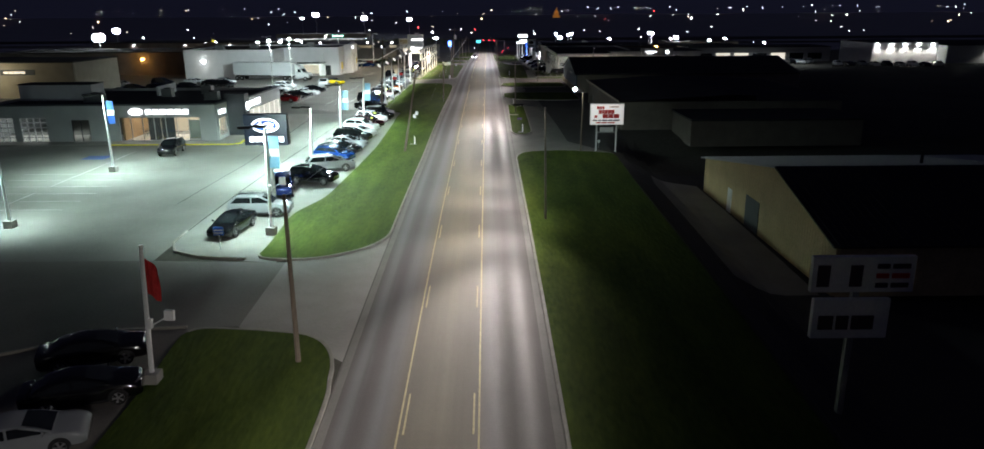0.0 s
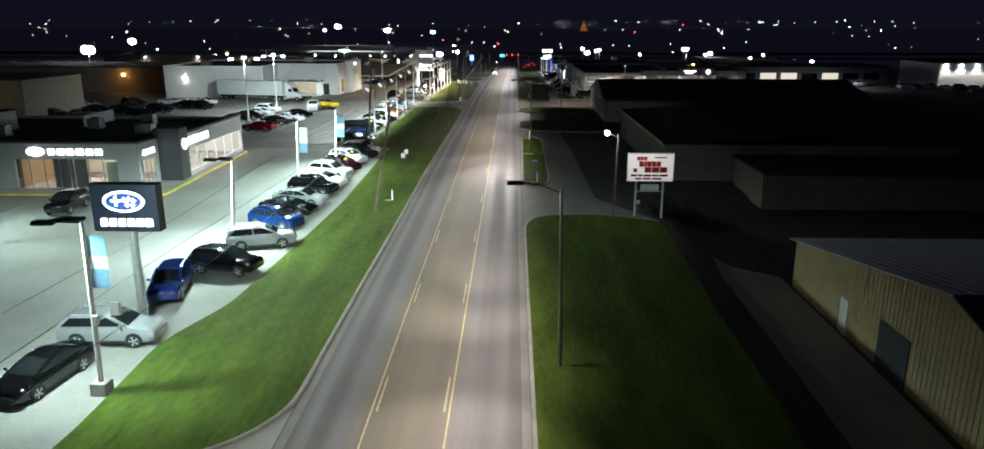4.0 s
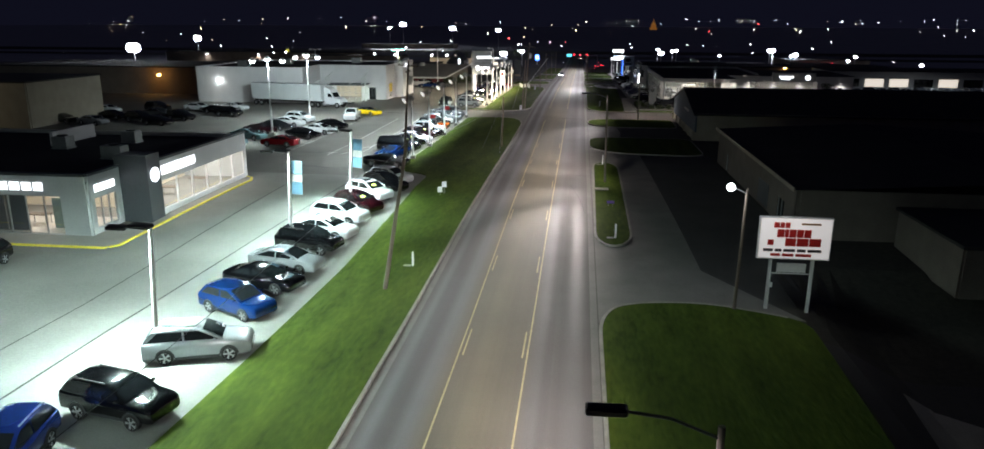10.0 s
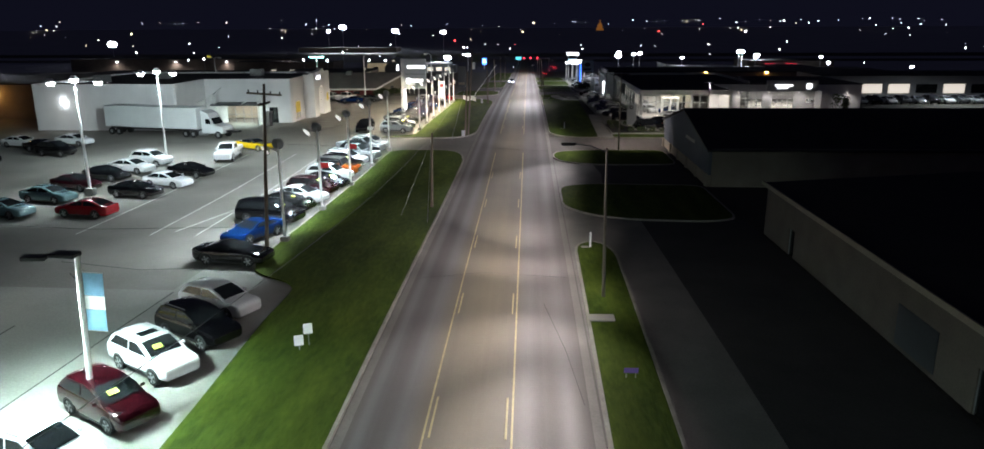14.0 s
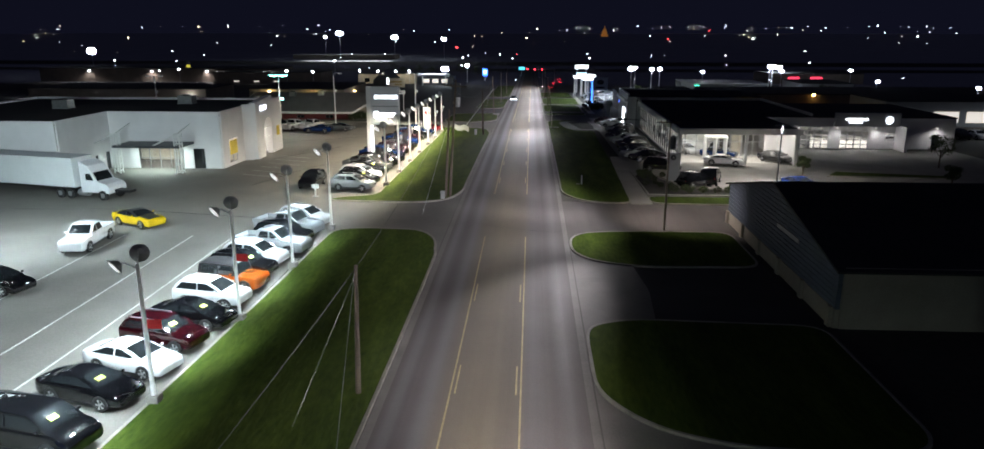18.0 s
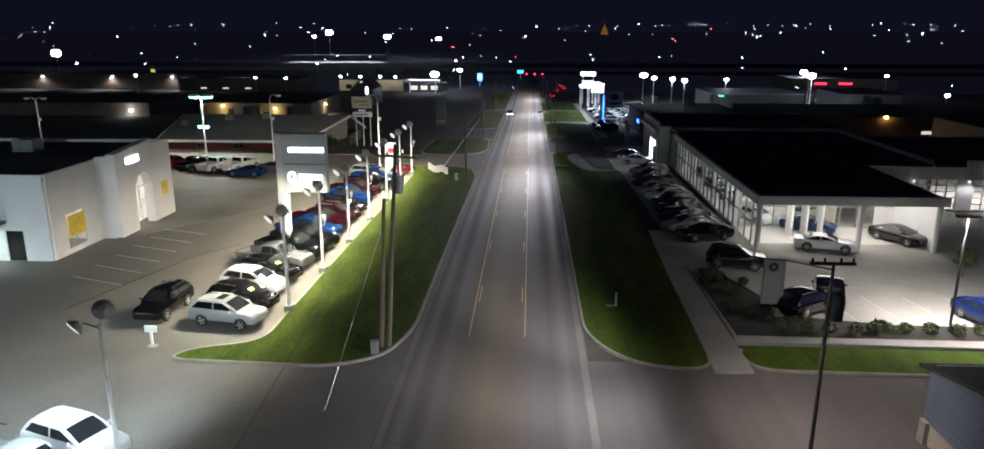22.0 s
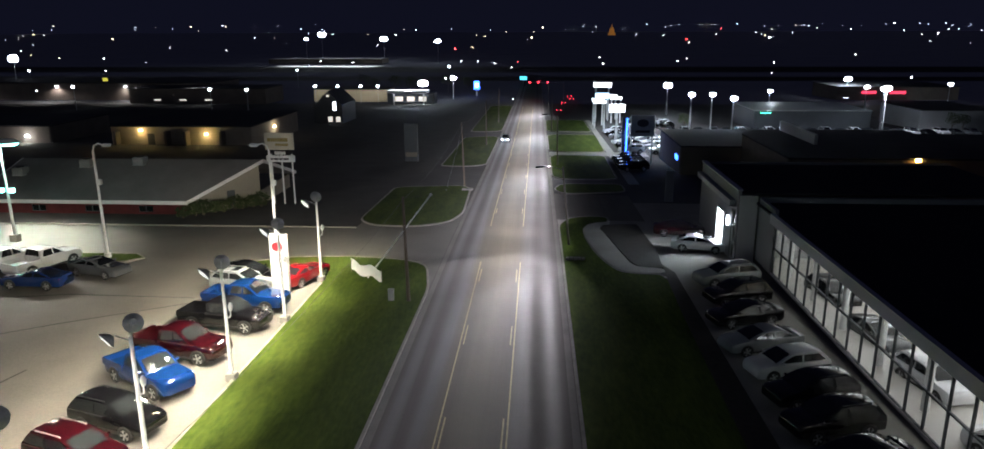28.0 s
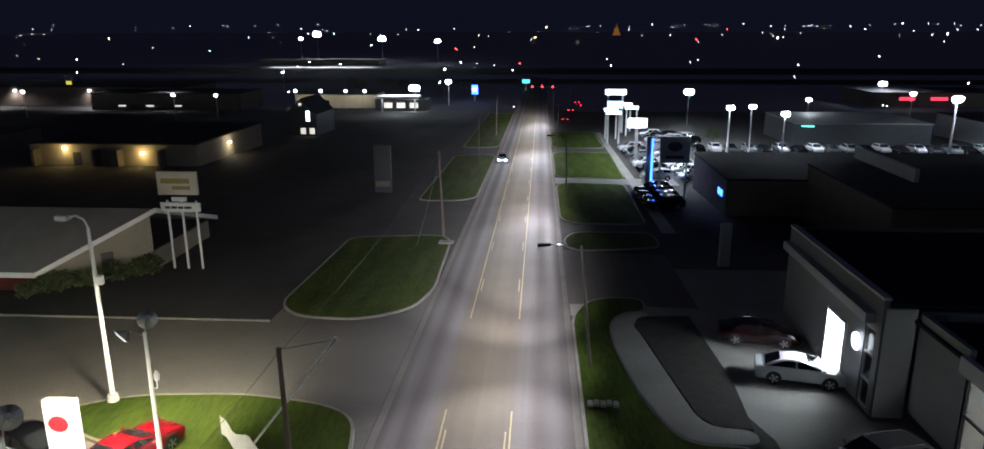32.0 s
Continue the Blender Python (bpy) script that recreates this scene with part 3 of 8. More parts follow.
def car(kind, colour, label, sticker=False):
    L, W, H, zn, zc, zt, cr, cf, rr, rf, wr, ax, bx = CARS[kind]
    w, m = W / 2, PAINT[colour]
    t = new(kind if kind in ("sedan", "coupe", "suv", "van", "pickup") else {"hatch": "hatchback", "wagon": "estate_car", "jeep": "off_roader"}[kind])
    # lower body, lofted from tail to nose
    belt = zc + 0.02
    floor = 0.30 if kind in ("suv", "pickup", "jeep") else 0.20
    st = [(-0.5 * L, 0.80, floor + 0.22, zt - 0.16), (-0.492 * L, 0.90, floor + 0.1, zt - 0.03), (-0.46 * L, 0.965, floor, zt), (cr - 0.02, 0.995, floor, zt + 0.01 if kind != "pickup" else zt),
          (cr + 0.02, 1.0, floor, belt), ((cr + cf) / 2, 1.0, floor, belt), (cf, 0.99, floor, zc), (cf + 0.45 * (L / 2 - cf), 0.975, floor, zc - 0.35 * (zc - zn)),
          (0.44 * L, 0.955, floor, zn + 0.05), (0.482 * L, 0.91, floor + 0.05, zn - 0.03), (0.5 * L, 0.82, floor + 0.14, zn - 0.17)]
    bm = bmesh.new()
    rings = []
    for x, k, zb, ztop in st:
        h = ztop - zb
        half = [(0.82, zb), (0.97, zb + 0.16 * h), (1.0, zb + 0.5 * h), (0.985, zb + 0.8 * h), (0.93, ztop - 0.035), (0.82, ztop), (0.4, ztop + 0.02)]
        pts = [(s * w * k, z) for s, z in half] + [(-s * w * k, z) for s, z in reversed(half)]
        rings.append([bm.verts.new((x, y, z)) for y, z in pts])
    n = len(rings[0])
    for a, b in zip(rings, rings[1:]):
        for i in range(n):
            bm.faces.new((a[i], a[(i + 1) % n], b[(i + 1) % n], b[i]))
    bm.faces.new(rings[0][::-1])
    bm.faces.new(rings[-1])
    if kind == "pickup":
        for s in (-1, 1):
            hexa(bm, -0.49 * L, cr - 0.02, s * 0.955 * w - 0.05, s * 0.955 * w + 0.05, zt - 0.05, zt + 0.30, 0.012)
        hexa(bm, -0.497 * L, -0.478 * L, -0.9 * w, 0.9 * w, zt - 0.1, zt + 0.29, 0.008)
    body = part("body", bm, m, t)
    for p in body.data.polygons:
        p.use_smooth = True
    body.data.set_sharp_from_angle(angle=radians(38))
    # cabin shell with a crowned roof
    rq = 0.84 if kind == "jeep" else 0.72 if kind in ("sedan", "coupe") else 0.78
    yb, ztop = 0.92 * w, H - 0.05
    xm = rf - 0.38 * (rf - rr)
    cabin = [(cf + 0.03, 0.95, belt - 0.04, 0.90), ((cf * 0.5 + rf * 0.5), 0.985, belt + 0.53 * (ztop - belt), rq + 0.08), (rf, 1.0, ztop - 0.03, rq + 0.02), (rf - 0.22, 1.0, H - 0.03, rq), (xm, 1.0, H, rq),
             (rr + 0.3, 1.0, H - 0.02, rq), (rr, 0.99, ztop - 0.02, rq), ((cr + rr) / 2, 0.98, belt + 0.5 * (ztop - belt), rq + 0.06), (cr - 0.02, 0.95, belt - 0.04, 0.89)]
    bm = bmesh.new()
    rings = []
    for x, k, z, q in cabin:
        hw = q * w
        zs = z - 0.05 * (1 if z > belt + 0.3 else 0.2)
        half = [(yb * k, belt - 0.06), (max(hw * 1.02, 0.1), max(zs, belt - 0.05)), (hw * 0.86, z - 0.008), (hw * 0.45, z + 0.012)]
        pts = [(y, zz) for y, zz in half] + [(-y, zz) for y, zz in reversed(half)]
        rings.append([bm.verts.new((x, y, zz)) for y, zz in pts])
    n = len(rings[0])
    for a, b in zip(rings, rings[1:]):
        for i in range(n):
            bm.faces.new((a[i], b[i], b[(i + 1) % n], a[(i + 1) % n]))
    bm.faces.new(rings[0])
    bm.faces.new(rings[-1][::-1])
    two_tone = colour in ("yellow", "orange")
    roof = part("roof", bm, BLACKP if two_tone else m, t, "black roof" if two_tone else "")
    if colour == "yellow":
        bm = bmesh.new()
        ed = [(cf + 0.02, zc + 0.035), (cf + 0.45 * (L / 2 - cf), zc - 0.35 * (zc - zn) + 0.035), (0.44 * L, zn + 0.085)]
        vs = [[bm.verts.new((x, k * 0.62 * w, z - 0.02 * abs(k))) for k in (-1, 0, 1)] for x, z in ed]
        for a, b in zip(vs, vs[1:]):
            for i in (0, 1):
                bm.faces.new((a[i], a[i + 1], b[i + 1], b[i]))
        part("bonnet_stripe", bm, BLACKP, t, "broad black stripe on the bonnet")
    for p in roof.data.polygons:
        p.use_smooth = True
    roof.data.set_sharp_from_angle(angle=radians(40))
    if kind in ("suv", "wagon"):
        for s in (-1, 1):
            block("roof_rail", (rf - rr - 0.5, 0.04, 0.05), ((rr + rf) / 2, s * (rq * w - 0.09), H - 0.045), STEEL if colour != "black" else BLACKP, roof)
    # glass lies just proud of the shell
    def pane(name, q, lift):
        bm = bmesh.new()
        v = [bm.verts.new(Vector(p) + Vector(lift)) for p in q]
        bm.faces.new(v)
        return part(name, bm, CARGLASS, t)

    def screen(name, stations, out, u0, u1):
        """A curved screen that follows the shell between three of its stations."""
        bm = bmesh.new()
        rows = []
        for u in (u0, 1.0, 2.0 - u1):
            k = 0 if u < 1 else 1
            f = u - k
            (xa, _, za, qa), (xb, _, zb, qb) = stations[k], stations[min(k + 1, 2)]
            x, z, hw = xa + (xb - xa) * f, za + (zb - za) * f, (qa + (qb - qa) * f) * w
            rows.append([bm.verts.new((x + out * 0.02, y, z + dz + 0.02)) for y, dz in ((-0.86 * hw, -0.012), (-0.45 * hw, 0.012), (0.45 * hw, 0.012), (0.86 * hw, -0.012))])
        for a, b in zip(rows, rows[1:]):
            for k in range(3):
                bm.faces.new((a[k], a[k + 1], b[k + 1], b[k]))
        return part(name, bm, CARGLASS, t)

    ws = screen("windscreen", cabin[0:3], 1, 0.2, 0.1)
    screen("rear_window", cabin[:5:-1], -1, 0.3, 0.12)
    mid = (cr + cf) * 0.5 + 0.05
    for s in (-1, 1):
        def edge(x, v):
            f = min(1, max(0, v))
            return (x, s * ((yb * 0.985) * (1 - f) + (rq + 0.015) * w * f + 0.022), belt + 0.02 + (ztop - 0.06 - belt) * f)
        lo, hi = 0.04, 0.92
        fx = lambda v: cf - 0.16 + (rf - cf - 0.02) * v
        rx = lambda v: cr + 0.2 + (rr - cr + 0.08) * v
        pane("side_window", [edge(mid + 0.04, lo), edge(fx(lo), lo), edge(fx(hi), hi), edge(mid + 0.02, hi)], (0, 0, 0))
        pane("side_window", [edge(rx(lo), lo), edge(mid - 0.05, lo), edge(mid - 0.07, hi), edge(rx(hi), hi)], (0, 0, 0))
    if kind == "suv" and (colour == "white" and sticker or colour == "silver"):
        block("sunroof", (0.5, 0.8, 0.012), (rf - 0.55, 0, H + 0.008), CARGLASS, roof, "dark glass sunroof")
    if sticker:
        bm = bmesh.new()
        pa, pb = Vector((cf + 0.06, 0, belt - 0.01)), Vector((rf + 0.03, 0, ztop))
        d = (pb - pa).normalized()
        nrm = Vector((-d.z, 0, d.x)) if d.x < 0 else Vector((d.z, 0, -d.x))
        nrm = Vector((abs(d.z), 0, abs(d.x)))
        c0 = pa.lerp(pb, 0.35) + nrm * 0.07
        bm.faces.new([bm.verts.new(c0 + Vector((0, y, 0)) + d * e) for y, e in ((-0.42, 0), (0.0, 0), (0.0, 0.26), (-0.42, 0.26))])
        part("sticker", bm, STICKER, ws, "yellow-green price sticker")
    # wheels
    global WHEELS
    if wr not in WHEELS:
        bm = bmesh.new()
        tube(bm, (0, -0.11, 0), (0, 0.11, 0), wr, wr, 16)
        ty = finish(bm, "tyre", TYRE, 0.015)
        bm = bmesh.new()
        tube(bm, (0, 0.112, 0), (0, 0.122, 0), wr * 0.2, wr * 0.16, 8)
        for k in range(5):
            a = 2 * math.pi * k / 5
            c, s_ = math.cos(a), math.sin(a)
            v = [bm.verts.new((c * r - s_ * o, 0.117, s_ * r + c * o)) for r, o in ((wr * 0.15, -0.03), (wr * 0.7, -0.055), (wr * 0.7, 0.055), (wr * 0.15, 0.03))]
            bm.faces.new(v)
        tube(bm, (0, 0.105, 0), (0, 0.119, 0), wr * 0.72, wr * 0.68, 14, caps=False)
        WHEELS[wr] = (ty, finish(bm, "rim", ALLOY))
    for x in (ax, bx):
        for s in (-1, 1):
            o = new("wheel", WHEELS[wr][0])
            o.parent = t
            o.matrix_local = pose(x, s * (w - 0.095), wr, 0, 0, 0 if s > 0 else 180)
            r = new("rim", WHEELS[wr][1])
            r.parent = o
    # dark wheel arches and sills
    for x in (ax, bx):
        for s in (-1, 1):
            key = ("arch", wr)
            if key not in WHEELS:
                bm = bmesh.new()
                n, r0, r1 = 10, wr * 1.0, wr * 1.2
                A_ = [[bm.verts.new((r * math.cos(math.pi * k / n), y, r * math.sin(math.pi * k / n))) for k in range(n + 1)] for r, y in ((r0 * 0.5, 0.0), (r1, 0.0), (r1, -0.12))]
                for p_, q_ in zip(A_, A_[1:]):
                    for k in range(n):
                        bm.faces.new((p_[k], p_[k + 1], q_[k + 1], q_[k]))
                WHEELS[key] = finish(bm, "wheel_arch", BLACKP)
            o = new("wheel_arch", WHEELS[key])
            o.parent = t
            o.matrix_local = pose(x, s * (w + 0.006), wr, 0, 0, 0 if s > 0 else 180)
    for s in (-1, 1):
        block("sill", (ax - bx - wr * 2.3, 0.03, 0.14 if kind in ("suv", "jeep", "wagon", "pickup") else 0.08), ((ax + bx) / 2, s * (w * 0.955), floor + 0.03), BLACKP, t)
    for s in (-1, 1):
        block("headlight", (0.16, 0.36, 0.13), (0.455 * L, s * 0.66 * w, zn - 0.17), LENS, t, "clear headlight", bevel=0.03, turn=-s * 24)
        block("tail_light", (0.10, 0.26, 0.15), (-0.482 * L, s * 0.70 * w, zt - 0.26), REDLENS, t, "red tail light", bevel=0.02, turn=s * 16)
        block("mirror", (0.10, 0.18, 0.13), (cf - 0.35, s * (w + 0.06), belt + 0.02), m, t, bevel=0.03)
    block("grille", (0.05, 0.85, 0.17), (0.492 * L, 0, zn - 0.36), BLACKP, t, "black grille", bevel=0.015)
    block("bumper", (0.07, W * 0.72, 0.12), (0.482 * L, 0, floor + 0.1), ALLOY if kind == "pickup" else BLACKP, t, bevel=0.03)
    tagged(t, label, "car" if kind != "pickup" else "pickup truck", "parked cars")
    return t


WHEELS = {}
WORDS = {"sedan": "four-door sedan", "coupe": "low two-door coupe", "hatch": "small hatchback", "wagon": "tall estate car", "suv": "family SUV", "van": "people carrier", "jeep": "boxy off-roader", "pickup": "crew-cab pickup truck"}
MADE = {}


def park(kind, colour, x, y, heading, where, sticker=False):
    key = (kind, colour, where, sticker)
    s = (tz(y + 1) - tz(y - 1)) / 2
    m = Matrix.Translation((x, y, tz(y) + 0.032)) @ Matrix.Rotation(math.atan(s), 4, "X") @ Matrix.Rotation(radians(heading), 4, "Z")
    if key not in MADE:
        MADE[key] = car(kind, colour, "%s %s %s" % (colour, WORDS[kind], where), sticker)
        MADE[key].matrix_world = m
        return MADE[key]
    return copy_thing(MADE[key], m)


A = "parked on the pale display strip"
B = "parked nose-out beside the verge"
C = "parked in the asphalt car lot"
D = "parked before the glass showroom"
for kind, colour, x, y, h, *st in (
    ("sedan", "black", -18.8, 52.2, -98), ("wagon", "silver", -18.0, 56.7, 2), ("suv", "navy", -18.0, 63.2, -78), ("suv", "black", -16.2, 67.2, -12), ("wagon", "silver", -15.8, 72.8, 18),
    ("hatch", "blue", -16.4, 78.1, -24), ("sedan", "black", -16.5, 81.8, -14), ("sedan", "silver", -16.4, 85.1, -11), ("suv", "black", -16.3, 88.9, -12), ("sedan", "white", -16.3, 92.2, -16),
    ("suv", "white", -16.4, 95.9, -18), ("hatch", "maroon", -16.1, 99.6, -31, True), ("suv", "white", -16.2, 103.4, -33, True), ("suv", "black", -15.7, 106.8, -31), ("hatch", "white", -16.1, 110.3, -25)):
    park(kind, colour, x, y, h, A, bool(st))
for kind, colour, x, y, h, *st in (
    ("coupe", "black", -18.7, 118.8, -8), ("coupe", "blue", -19.4, 124.2, -112), ("van", "black", -19.9, 129.3, -12, 1), ("sedan", "black", -19.9, 133.2, -15, 1), ("sedan", "white", -19.6, 136.3, -16),
    ("suv", "maroon", -19.4, 139.2, -15, 1), ("sedan", "black", -19.2, 142.2, -12, 1), ("suv", "white", -19.4, 145.3, -11), ("jeep", "orange", -19.2, 148.2, -13), ("suv", "black", -19.6, 150.7, -10, 1),
    ("suv", "white", -19.6, 153.2, -14), ("pickup", "silver", -19.4, 156.1, -14), ("suv", "black", -19.4, 158.7, -16), ("pickup", "silver", -19.8, 161.2, -18), ("suv", "white", -19.2, 163.8, -20),
    ("suv", "black", -23.3, 179.7, -92), ("suv", "silver", -18.5, 178.2, -12), ("suv", "black", -18.6, 180.9, -17, 1), ("suv", "white", -19.0, 184.0, -16), ("suv", "black", -18.8, 186.6, -18, 1),
    ("pickup", "grey", -19.5, 189.6, -14), ("pickup", "black", -19.2, 192.6, -16), ("pickup", "black", -19.0, 195.5, -20), ("pickup", "blue", -19.5, 198.4, -16), ("pickup", "maroon", -19.6, 201.7, -17),
    ("suv", "maroon", -18.7, 204.8, -19), ("suv", "black", -18.7, 208.0, -18), ("pickup", "blue", -19.6, 212.6, -32), ("pickup", "maroon", -19.7, 216.4, -14), ("pickup", "black", -19.0, 221.0, -9),
    ("pickup", "blue", -19.0, 224.5, -8), ("suv", "silver", -20.6, 227.8, -14), ("sedan", "black", -21.2, 230.4, -22), ("coupe", "red", -16.9, 230.4, 70)):
    park(kind, colour, x, y, h, B, bool(st))
for kind, colour, x, y, h in (
    ("pickup", "white", -41.8, 231.8, 72), ("pickup", "white", -38.7, 232.2, 72), ("pickup", "black", -44.8, 231.9, 72), ("pickup", "red", -47.8, 231.9, 72), ("pickup", "black", -50.8, 231.9, 72),
    ("coupe", "blue", -36.4, 228.0, 178), ("coupe", "grey", -33.3, 231.0, -16), ("sedan", "teal", -42.0, 130.2, -12), ("sedan", "teal", -41.8, 135.6, -11), ("sedan", "red", -35.4, 130.6, 172),
    ("sedan", "black", -35.2, 137.9, -12), ("sedan", "maroon", -42.4, 140.6, -16), ("sedan", "black", -41.9, 145.0, -16), ("sedan", "white", -41.4, 148.9, -14), ("suv", "white", -41.2, 152.8, -16),
    ("sedan", "white", -34.3, 142.2, -18), ("sedan", "black", -34.2, 147.0, -18), ("pickup", "white", -34.2, 156.8, -82), ("coupe", "yellow", -33.4, 163.0, -26), ("suv", "black", -35.6, 82.4, -86),
    ("sedan", "black", -17.6, 28.9, 20), ("sedan", "black", -18.9, 32.4, 20), ("sedan", "silver", -18.2, 25.4, 20),
    ("sedan", "white", -77.5, 159.4, -10), ("sedan", "black", -61.4, 147.3, -12), ("suv", "black", -60.6, 152.5, -12), ("sedan", "white", -64.0, 164.4, -12), ("sedan", "black", -59.1, 161.5, -12),
    ("suv", "black", -66.0, 150.0, -12), ("sedan", "black", -72.0, 152.5, -12), ("sedan", "silver", -71.0, 146.0, -12), ("suv", "black", -55.6, 158.5, -12), ("sedan", "grey", -66.5, 156.0, -12),
    ("sedan", "black", -77.0, 147.5, -12), ("suv", "grey", -82.5, 149.0, -12), ("sedan", "black", -83.5, 155.5, -12), ("sedan", "white", -58.0, 166.0, -12), ("suv", "black", -70.5, 163.0, -12)):
    park(kind, colour, x, y, h, C)
for kind, colour, x, y, h in (
    ("sedan", "black", 15.0, 199.6, 196), ("sedan", "silver", 14.3, 202.8, 196), ("sedan", "black", 14.5, 206.2, 196), ("suv", "black", 14.5, 209.4, 196), ("suv", "black", 14.6, 212.4, 196),
    ("hatch", "white", 14.5, 215.7, 196), ("sedan", "silver", 14.1, 219.1, 196), ("sedan", "black", 14.3, 223.4, 196), ("suv", "black", 14.8, 227.2, 196), ("wagon", "silver", 15.1, 231.4, 196),
    ("suv", "black", 15.6, 191.6, -18), ("suv", "black", 17.4, 181.9, 35), ("jeep", "black", 19.4, 183.7, 70), ("coupe", "white", 24.1, 196.6, -18), ("sedan", "navy", 27.9, 180.4, -75),
    ("sedan", "black", 31.4, 199.6, -60), ("sedan", "white", 15.0, 240.5, -14), ("sedan", "maroon", 14.3, 246.0, -10), ("suv", "white", 54.1, 216.9, 8)):
    park(kind, colour, x, y, h, D)
for kind, colour, x, y, h in (("sedan", "blue", 25.0, 203.0, -30), ("sedan", "white", 21.3, 206.5, -70), ("suv", "white", 21.4, 214.0, -80), ("sedan", "grey", 21.3, 220.5, -80), ("suv", "black", 21.4, 227.5, -80), ("sedan", "black", 28.0, 212.0, 40)):
    park(kind, colour, x, y, h, "on show inside the glass showroom")


# ---- walls, windows and buildings ----
def wall(t, p, q, h, material, openings=(), th=0.25, z=0.0, name="wall", label=""):
    """A wall from p to q (plan, in the thing's own place); openings are (from, to, low, high) along it."""
    p, q = Vector((*p, z)), Vector((*q, z))
    d = q - p
    L = d.length
    bm = bmesh.new()
    xs = sorted({0.0, L, *[min(max(o[0], 0), L) for o in openings], *[min(max(o[1], 0), L) for o in openings]})
    zs = sorted({0.0, h, *[max(o[2], 0.0) for o in openings], *[min(o[3], h) for o in openings]})

    def solid(i, k):
        if not (0 <= i < len(xs) - 1 and 0 <= k < len(zs) - 1):
            return False
        x, zz = (xs[i] + xs[i + 1]) / 2, (zs[k] + zs[k + 1]) / 2
        return not any(a < x < b and lo < zz < hi for a, b, lo, hi in openings)

    made = {}

    def vert(i, k, s):
        if (i, k, s) not in made:
            made[i, k, s] = bm.verts.new((xs[i], s * th / 2, zs[k]))
        return made[i, k, s]

    for i in range(len(xs) - 1):
        for k in range(len(zs) - 1):
            if solid(i, k):
                for s in (-1, 1):
                    bm.faces.new([vert(i, k, s), vert(i + 1, k, s), vert(i + 1, k + 1, s), vert(i, k + 1, s)])
                for (di, dk), (e, f) in (((-1, 0), ((i, k), (i, k + 1))), ((1, 0), ((i + 1, k), (i + 1, k + 1))), ((0, -1), ((i, k), (i + 1, k))), ((0, 1), ((i, k + 1), (i + 1, k + 1)))):
                    if not solid(i + di, k + dk):
                        bm.faces.new([vert(*e, -1), vert(*f, -1), vert(*f, 1), vert(*e, 1)])
    ob = part(name, bm, material, t, label)
    ob.matrix_local = Matrix.Translation(p) @ Matrix.Rotation(math.atan2(d.y, d.x), 4, "Z")
    return ob


def window(t, p, q, a, b, lo, hi, cols, rows, bar=0.07, material=None, glassm=None, name="window", label="", z=0.0):
    """A framed window in the wall from p to q; each pane is a part of it."""
    p, d = Vector(p), (Vector(q) - Vector(p)).normalized()
    w, h = (b - a) / cols, (hi - lo) / rows
    holes = [(i * w + bar / 2, (i + 1) * w - bar / 2, k * h + bar / 2, (k + 1) * h - bar / 2) for i in range(cols) for k in range(rows)]
    ob = wall(t, p + d * (a + 0.004), p + d * (b - 0.004), hi - lo - 0.006, material or STEEL, holes, th=0.12, z=lo + z + 0.003, name=name, label=label)
    for i in range(cols):
        for k in range(rows):
            pn = block("pane", (w - bar, 0.012, h - bar), ((i + 0.5) * w, 0, k * h + bar / 2), glassm or PANE, ob)
            pn.visible_shadow = False
    return ob


def slab(t, name, outline, z0, z1, material, label=""):
    bm = bmesh.new()
    lo = [bm.verts.new((x, y, z0)) for x, y in outline]
    hi = [bm.verts.new((x, y, z1)) for x, y in outline]
    n = len(lo)
    bm.faces.new(lo[::-1])
    bm.faces.new(hi)
    for k in range(n):
        bm.faces.new((lo[k], lo[(k + 1) % n], hi[(k + 1) % n], hi[k]))
    return part(name, bm, material, t, label)


def rect(x0, x1, y0, y1):
    return [(x0, y0), (x1, y0), (x1, y1), (x0, y1)]


def ceiling_strip(t, x0, x1, y, z, material, w=0.16):
    return block("ceiling_light", (x1 - x0, w, 0.05), ((x0 + x1) / 2, y, z), material, t, "glowing strip ceiling light")


def bars(t, name, p, widths, h, material, gap=0.12, axis="x", sign=1, label=""):
    """A row of raised bars standing for lettering, along x or y."""
    s = 0.0
    for i, w in enumerate(widths):
        c = p[0] + sign * (s + w / 2) if axis == "x" else p[0]
        d = p[1] if axis == "x" else p[1] + sign * (s + w / 2)
        block(name, (w, 0.08, h) if axis == "x" else (0.08, w, h), (c, d, p[2]), material, t, label if i == 0 else "", bevel=0.015)
        s += w + gap


